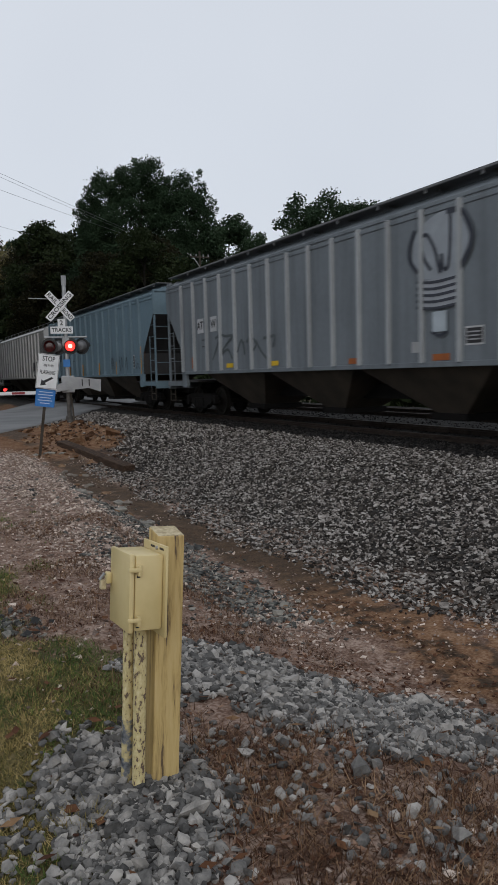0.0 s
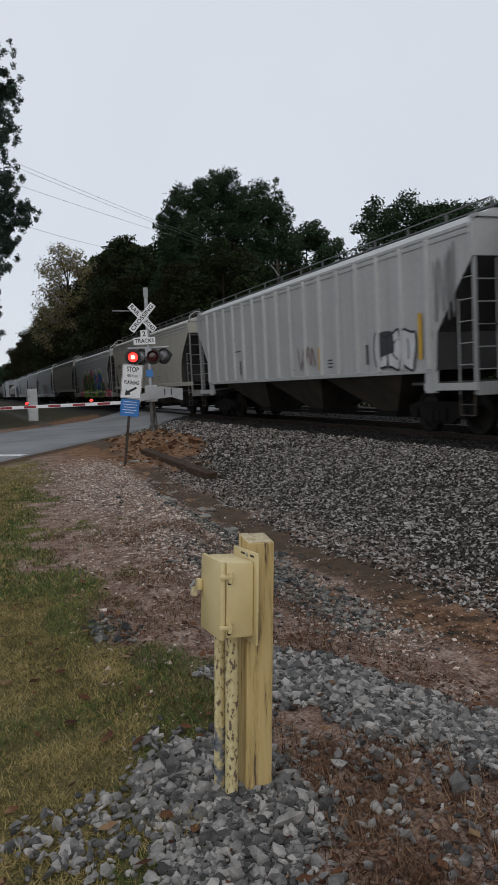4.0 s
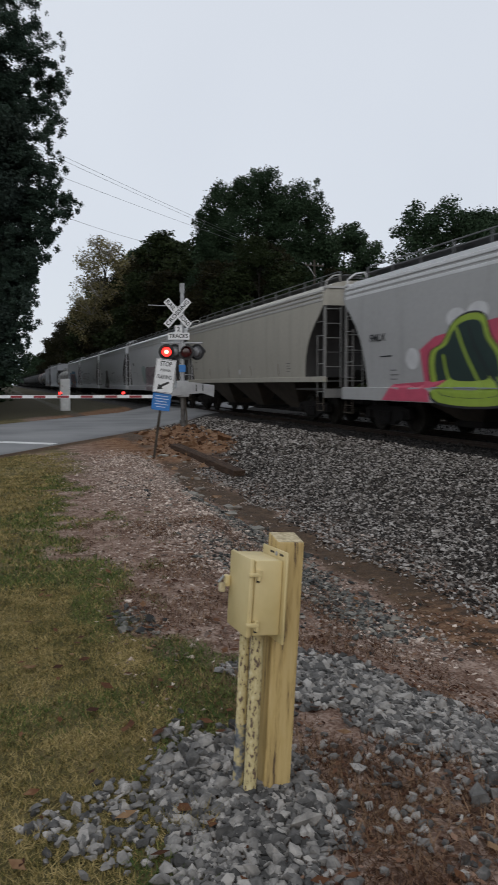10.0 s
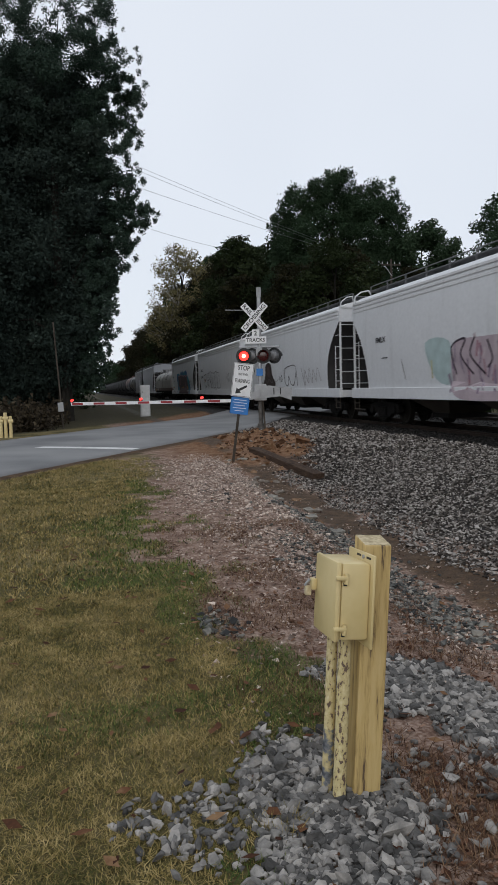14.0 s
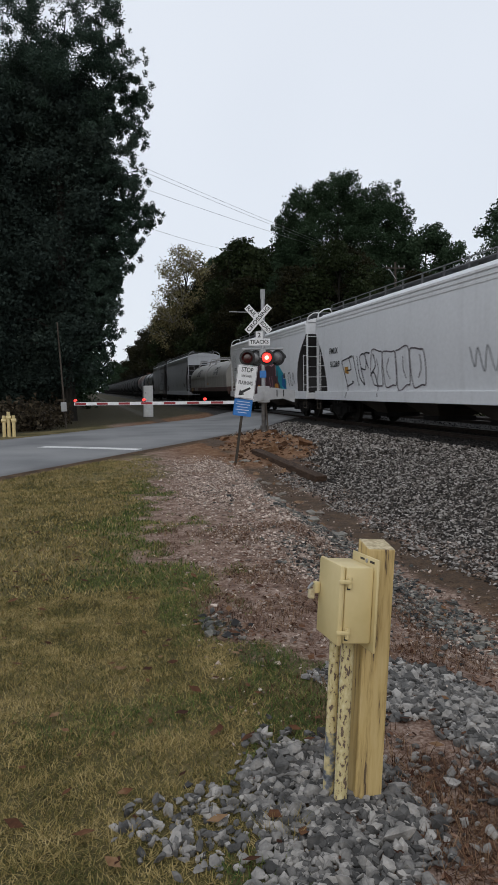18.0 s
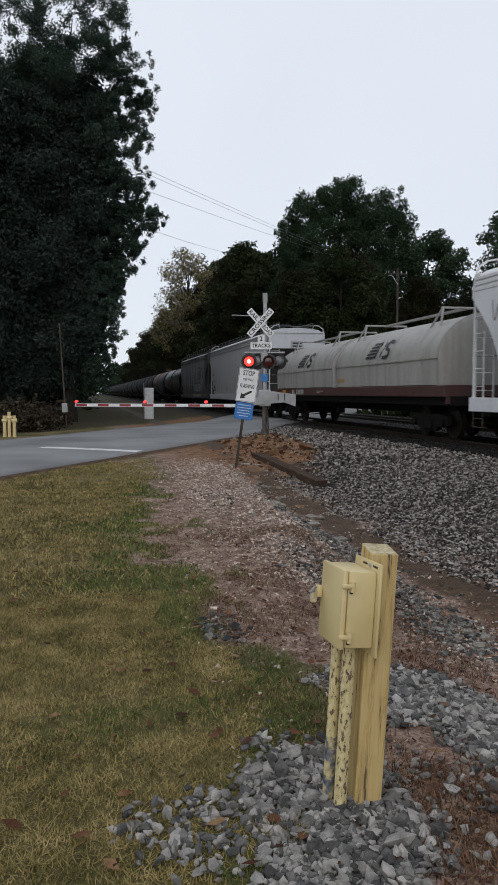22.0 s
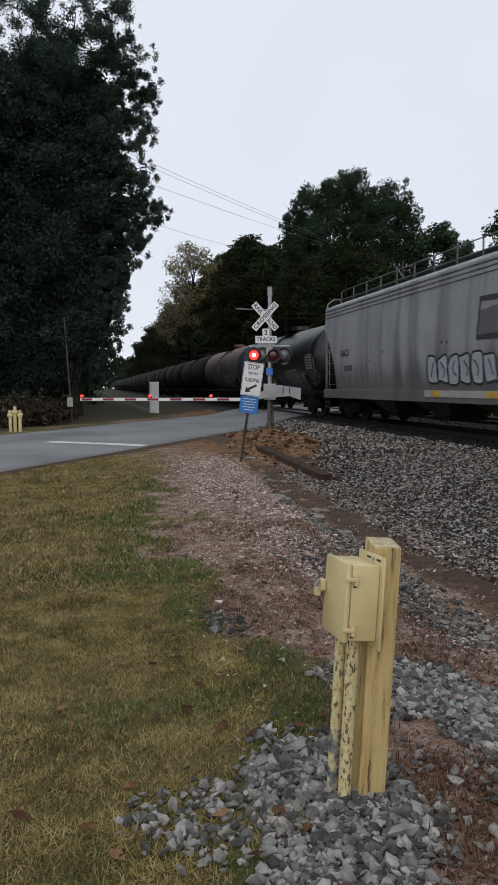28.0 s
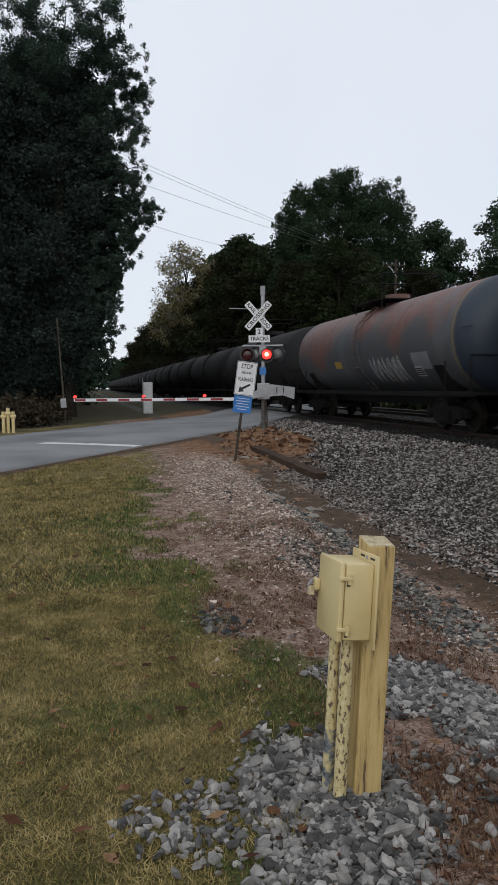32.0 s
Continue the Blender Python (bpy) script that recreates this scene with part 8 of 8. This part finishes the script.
# coil car: bars for its mark and number
for uc in (4.65, -3.6):
    for k in range(5):
        z = 2.42 + 0.11 * k
        blot(car_k, [(uc + 1.05 - 0.09 * k, z), (uc + 0.22 - 0.03 * k, z), (uc + 0.17 - 0.03 * k, z + 0.07), (uc + 0.98 - 0.09 * k, z + 0.07)], BLACK, "coil", 0.012, "logo_bar", False, 2)
    stroke(car_k, [(uc + 0.2, 2.42), (uc + 0.05, 2.92), (uc - 0.22, 2.46), (uc - 0.36, 2.92)], 0.12, BLACK, "coil", 0.012, name="logo_stroke", curved=False)
    stroke(car_k, [(uc - 0.95, 2.88), (uc - 0.62, 2.92), (uc - 0.55, 2.72), (uc - 0.85, 2.62), (uc - 0.8, 2.44), (uc - 0.4, 2.42)], 0.11, BLACK, "coil", 0.012, name="logo_stroke")
for k in range(8):
    if k != 2:
        oblong(car_k, 6.37 - 0.24 * k - 0.17, 6.37 - 0.24 * k, 1.23, 1.43, (0.46, 0.44, 0.43), "coil", 0.012, "worn_letter")
oblong(car_k, 7.44, 8.1, 1.22, 1.43, (0.50, 0.27, 0.04), "coil", 0.012, "yellow_reflector")
small_print(car_k, 2.2, 1.36, "coil", (0.42, 0.38, 0.34), 2, 0.9, 0.06)
oblong(car_k, -0.5, 0.2, 1.68, 1.8, (0.40, 0.24, 0.08), "coil", 0.004, "rust_patch")

# white car with the rust streak
stroke(car_l, [(-5.4, 3.8), (-5.25, 3.3), (-4.9, 2.95), (-4.75, 2.6)], 0.05, (0.14, 0.06, 0.04), S)
placard(car_l, -6.5, -5.87, 1.58, 1.9, S)
small_print(car_l, -5.7, 1.92, S, BLACK, 4, 0.55, 0.09)
for u in (3.17, -0.71, -4.39, 6.6):
    oblong(car_l, u - 0.03, u + 0.03, 1.4, 1.88, (0.05, 0.05, 0.05), S)
stencil(car_l, "AEX", 8.15, 2.6, 0.3, BLACK, S, 0.7)
small_print(car_l, 7.8, 2.15, S, BLACK, 1, 0.75, 0.1)
placard(car_l, 7.4, 8.1, 1.4, 1.85, S)
small_print(car_l, 0.5, 1.8, S, (0.3, 0.3, 0.3), 1, 0.6)

# sooty grey car
outline_letters(car_m, -5.0, -0.75, 1.36, 2.08, 7, (0.025, 0.025, 0.03), S, 151, (0.36, 0.40, 0.42), 0.06)
oblong(car_m, -4.9, -0.65, 0.99, 1.17, (0.36, 0.36, 0.34), "coil", 0.036, "pale_overpaint")
for u in (-1.64, -4.5):
    oblong(car_m, u, u + 0.5, 1.0, 1.16, (0.55, 0.33, 0.05), "coil", 0.041, "yellow_reflector")
oblong(car_m, -7.6, -6.9, 1.02, 1.14, (0.36, 0.16, 0.13), "coil", 0.041, "faded_red_reflector")
oblong(car_m, -6.5, -6.05, 1.5, 1.72, (0.02, 0.02, 0.02), S, 0.012, "data_panel")
LOGO = (0.035, 0.035, 0.038)
stroke(car_m, [(-4.65, 3.34), (-3.6, 3.38), (-3.5, 2.46), (-4.6, 2.46)], 0.15, LOGO, S, 0.012, name="logo_stroke", curved=False)
stroke(car_m, [(-4.9, 2.5), (-4.92, 3.3), (-5.15, 3.35), (-5.85, 2.55), (-6.0, 2.5), (-6.05, 3.42)], 0.20, LOGO, S, 0.012, name="logo_stroke", curved=False)
blot(car_m, [(-3.6, 2.5), (-4.8, 2.52), (-4.85, 3.2), (-3.62, 3.1)], (0.12, 0.12, 0.125), S, 0.006, "worn_patch", False)
stencil(car_m, "GACX", 6.1, 2.50, 0.36, (0.06, 0.06, 0.06), S, 0.95)
oblong(car_m, 5.3, 6.4, 1.80, 2.08, (0.30, 0.30, 0.295), S, 0.006, "pale_overpaint")
for k in range(5):
    oblong(car_m, 6.1 - 0.19 * k, 6.24 - 0.19 * k, 1.83, 2.05, (0.07, 0.07, 0.07), S, 0.012, "worn_letter")
for u, z in ((-2.0, 2.4), (-1.7, 2.42), (3.6, 2.1), (2.4, 2.35)):
    blot(car_m, puff(u, u + 0.1, z, z + 0.08, 3), (0.03, 0.03, 0.03), S, 0.010, "spot")

# black tank car
oblong(car_n, -2.08, -1.55, 2.36, 2.54, (0.58, 0.28, 0.03), "tank", 0.012, "yellow_label")
oblong(car_n, -2.70, -2.08, 2.36, 2.54, (0.42, 0.38, 0.30), "tank", 0.012, "yellow_label")
oblong(car_n, -6.6, -5.64, 2.05, 2.68, (0.17, 0.175, 0.18), "tank", 0.010, "data_panel")
for k in range(5):
    oblong(car_n, -6.5, -5.74, 2.12 + 0.12 * k, 2.17 + 0.12 * k, (0.03, 0.03, 0.03), "tank", 0.013, "data_line")
for u, z0, z1 in ((-4.5, 1.6, 2.0), (-1.98, 1.7, 2.06), (0.78, 1.5, 2.02), (4.15, 1.6, 2.05), (7.28, 1.68, 2.45), (-6.9, 1.68, 2.55)):
    stroke(car_n, [(u, z1), (u, (z0 + z1) / 2), (u, z0)], 0.06, (0.50, 0.36, 0.06), "tank", name="yellow_stripe")
oblong(car_n, 0.78, 1.42, 1.44, 1.70, (0.44, 0.27, 0.03), "tank", 0.012, "orange_patch")
oblong(car_n, -5.05, -4.68, 1.62, 1.92, (0.10, 0.105, 0.11), "tank", 0.010, "data_panel")
for k in range(3):
    oblong(car_n, -5.0, -4.73, 1.67 + 0.08 * k, 1.71 + 0.08 * k, (0.36, 0.36, 0.36), "tank", 0.013, "data_line")
outline_letters(car_n, -3.95, -2.15, 1.5, 2.05, 4, (0.30, 0.31, 0.32), "tank", 161, None, 0.04)
scrawl(car_n, -3.9, -2.3, 1.45, 1.8, 9, (0.22, 0.23, 0.24), "tank", 163, 0.03)
words("reporting_mark", "UTLX", 0.36, spray((0.34, 0.14, 0.05)), car_n, Matrix.Translation((-1.60, 6.22, 2.1)) @ FACE_OUT, 0.92)
for k in range(6):
    oblong(car_n, 5.42 - 0.18 * k, 5.55 - 0.18 * k, 1.98, 2.22, (0.34, 0.14, 0.05), "tank", 0.012, "worn_letter")
small_print(car_n, 5.4, 1.82, "tank", (0.16, 0.07, 0.04), 2, 1.3, 0.1)
oblong(car_n, 5.4, 6.2, 2.41, 2.47, (0.42, 0.40, 0.33), "tank", 0.012, "small_print")
blot(car_n, [(-5.6, 1.4), (-5.42, 1.64), (-5.24, 1.4), (-5.42, 1.16)], (0.6, 0.6, 0.6), "tank", 0.03, "diamond_placard", False, 2)

# rusty tank car
for seed_, c_ in ((171, 0.42), (172, 0.36), (173, 0.46)):
    scrawl(car_o, -3.2, -0.75, 1.45, 2.1, 14, (c_, c_, c_), "tank", seed_, 0.045)
oblong(car_o, 2.05, 2.75, 1.9, 2.15, (0.42, 0.27, 0.04), "tank", 0.012, "yellow_label")
blot(car_o, [(-5.65, 1.4), (-5.47, 1.64), (-5.3, 1.4), (-5.47, 1.16)], (0.6, 0.6, 0.6), "tank", 0.03, "diamond_placard", False, 2)
oblong(car_o, -5.05, -3.95, 1.72, 2.2, (0.20, 0.205, 0.215), "tank", 0.010, "data_panel")
placard(car_o, -4.4, -3.95, 1.52, 1.8, "tank")
stroke(car_o, [(-6.95, 2.62), (-7.0, 2.68), (-7.6, 2.68)], 0.05, (0.02, 0.03, 0.05), "tank", 0.03, name="grab_rail", curved=False)

# the lettering lies a little off the middle of some cars
MARKS = {"painted_line", "painted_patch", "marking", "reporting_mark", "small_print", "data_panel", "data_panel_field", "data_line", "yellow_label", "diamond_placard", "orange_reflector", "yellow_reflector", "faded_red_reflector", "white_patch", "orange_patch", "yellow_stripe", "worn_letter", "logo_bar", "logo_stroke", "rust_patch", "pale_overpaint", "worn_patch", "spot", "grab_rail"}
for (car, centre), middle in zip(TRAIN, MIDDLES):
    for o in car.children:
        if o.name.split(".")[0] in MARKS:
            o.location.y += middle - centre

# the number panel on the end wall of the white car behind the coil car
half_l = (GAPS[12] - GAPS[11] - 0.75) / 2
plate = part("end_number_panel", block(-0.35, 0.35, -half_l + 0.285, -half_l + 0.296, 3.62, 4.0), spray((0.36, 0.37, 0.38)), car_l)
for z in (3.72, 3.87):
    part("small_print", block(-0.25, 0.25, -half_l + 0.279, -half_l + 0.284, z - 0.04, z + 0.04), spray(BLACK), plate)


# ---- what moves ----
def run(t):
    """How far the train has come at t seconds."""
    return 7.77 * t - 0.01109 * ((t - 16) ** 2 - 256)


def motions():
    times = [0, 2, 4, 6, 8, 10, 12, 14, 16, 18, 20, 22, 24, 26, 28, 30, 32]
    starts = {}
    for car, s in TRAIN:
        starts[car] = s
        rows = []
        for t in times:
            y = s - run(t)
            rows.append((t, pose(TRACK_X, y, RAIL_Z + GRADE * y, math.degrees(math.atan(GRADE)), 0, 0)))
        walk(car, rows)
    # wheels roll while their car goes by
    for wheel, car, y in WHEELS:
        spans = [k for k in range(0, 481) if 4 < starts[car] + y - run(k / 15) < 46]
        if not spans:
            continue
        keys = sorted({0, *spans, 480})
        first, rows = run(spans[0] / 15), []
        for k in keys:
            kk = min(max(k, spans[0]), spans[-1])
            rows.append((k / 15, pose(0, y, 0.46, math.degrees((run(kk / 15) - first) / 0.46))))
        walk(wheel, rows)
    # the two lamps flash in turn: flashing is imitated by turning each two-faced lens
    for k, lens in enumerate(LENSES):
        ang = 0 if k == 1 else 180
        rows = [(0, ang)]
        for j in range(54):
            b = math.floor((0.345 + 0.5967 * j) * FPS) / FPS
            b = min(b, 32 - 2 / FPS)
            rows = rows + [(b - 1 / FPS, ang), (b, ang + 60), (b + 1 / FPS, ang + 120), (b + 2 / FPS, ang + 180)]
            ang += 180
        rows.append((32, ang))
        walk(lens, [(t, pose(0, -0.045, 0, 0, 0, a)) for t, a in rows])


motions()
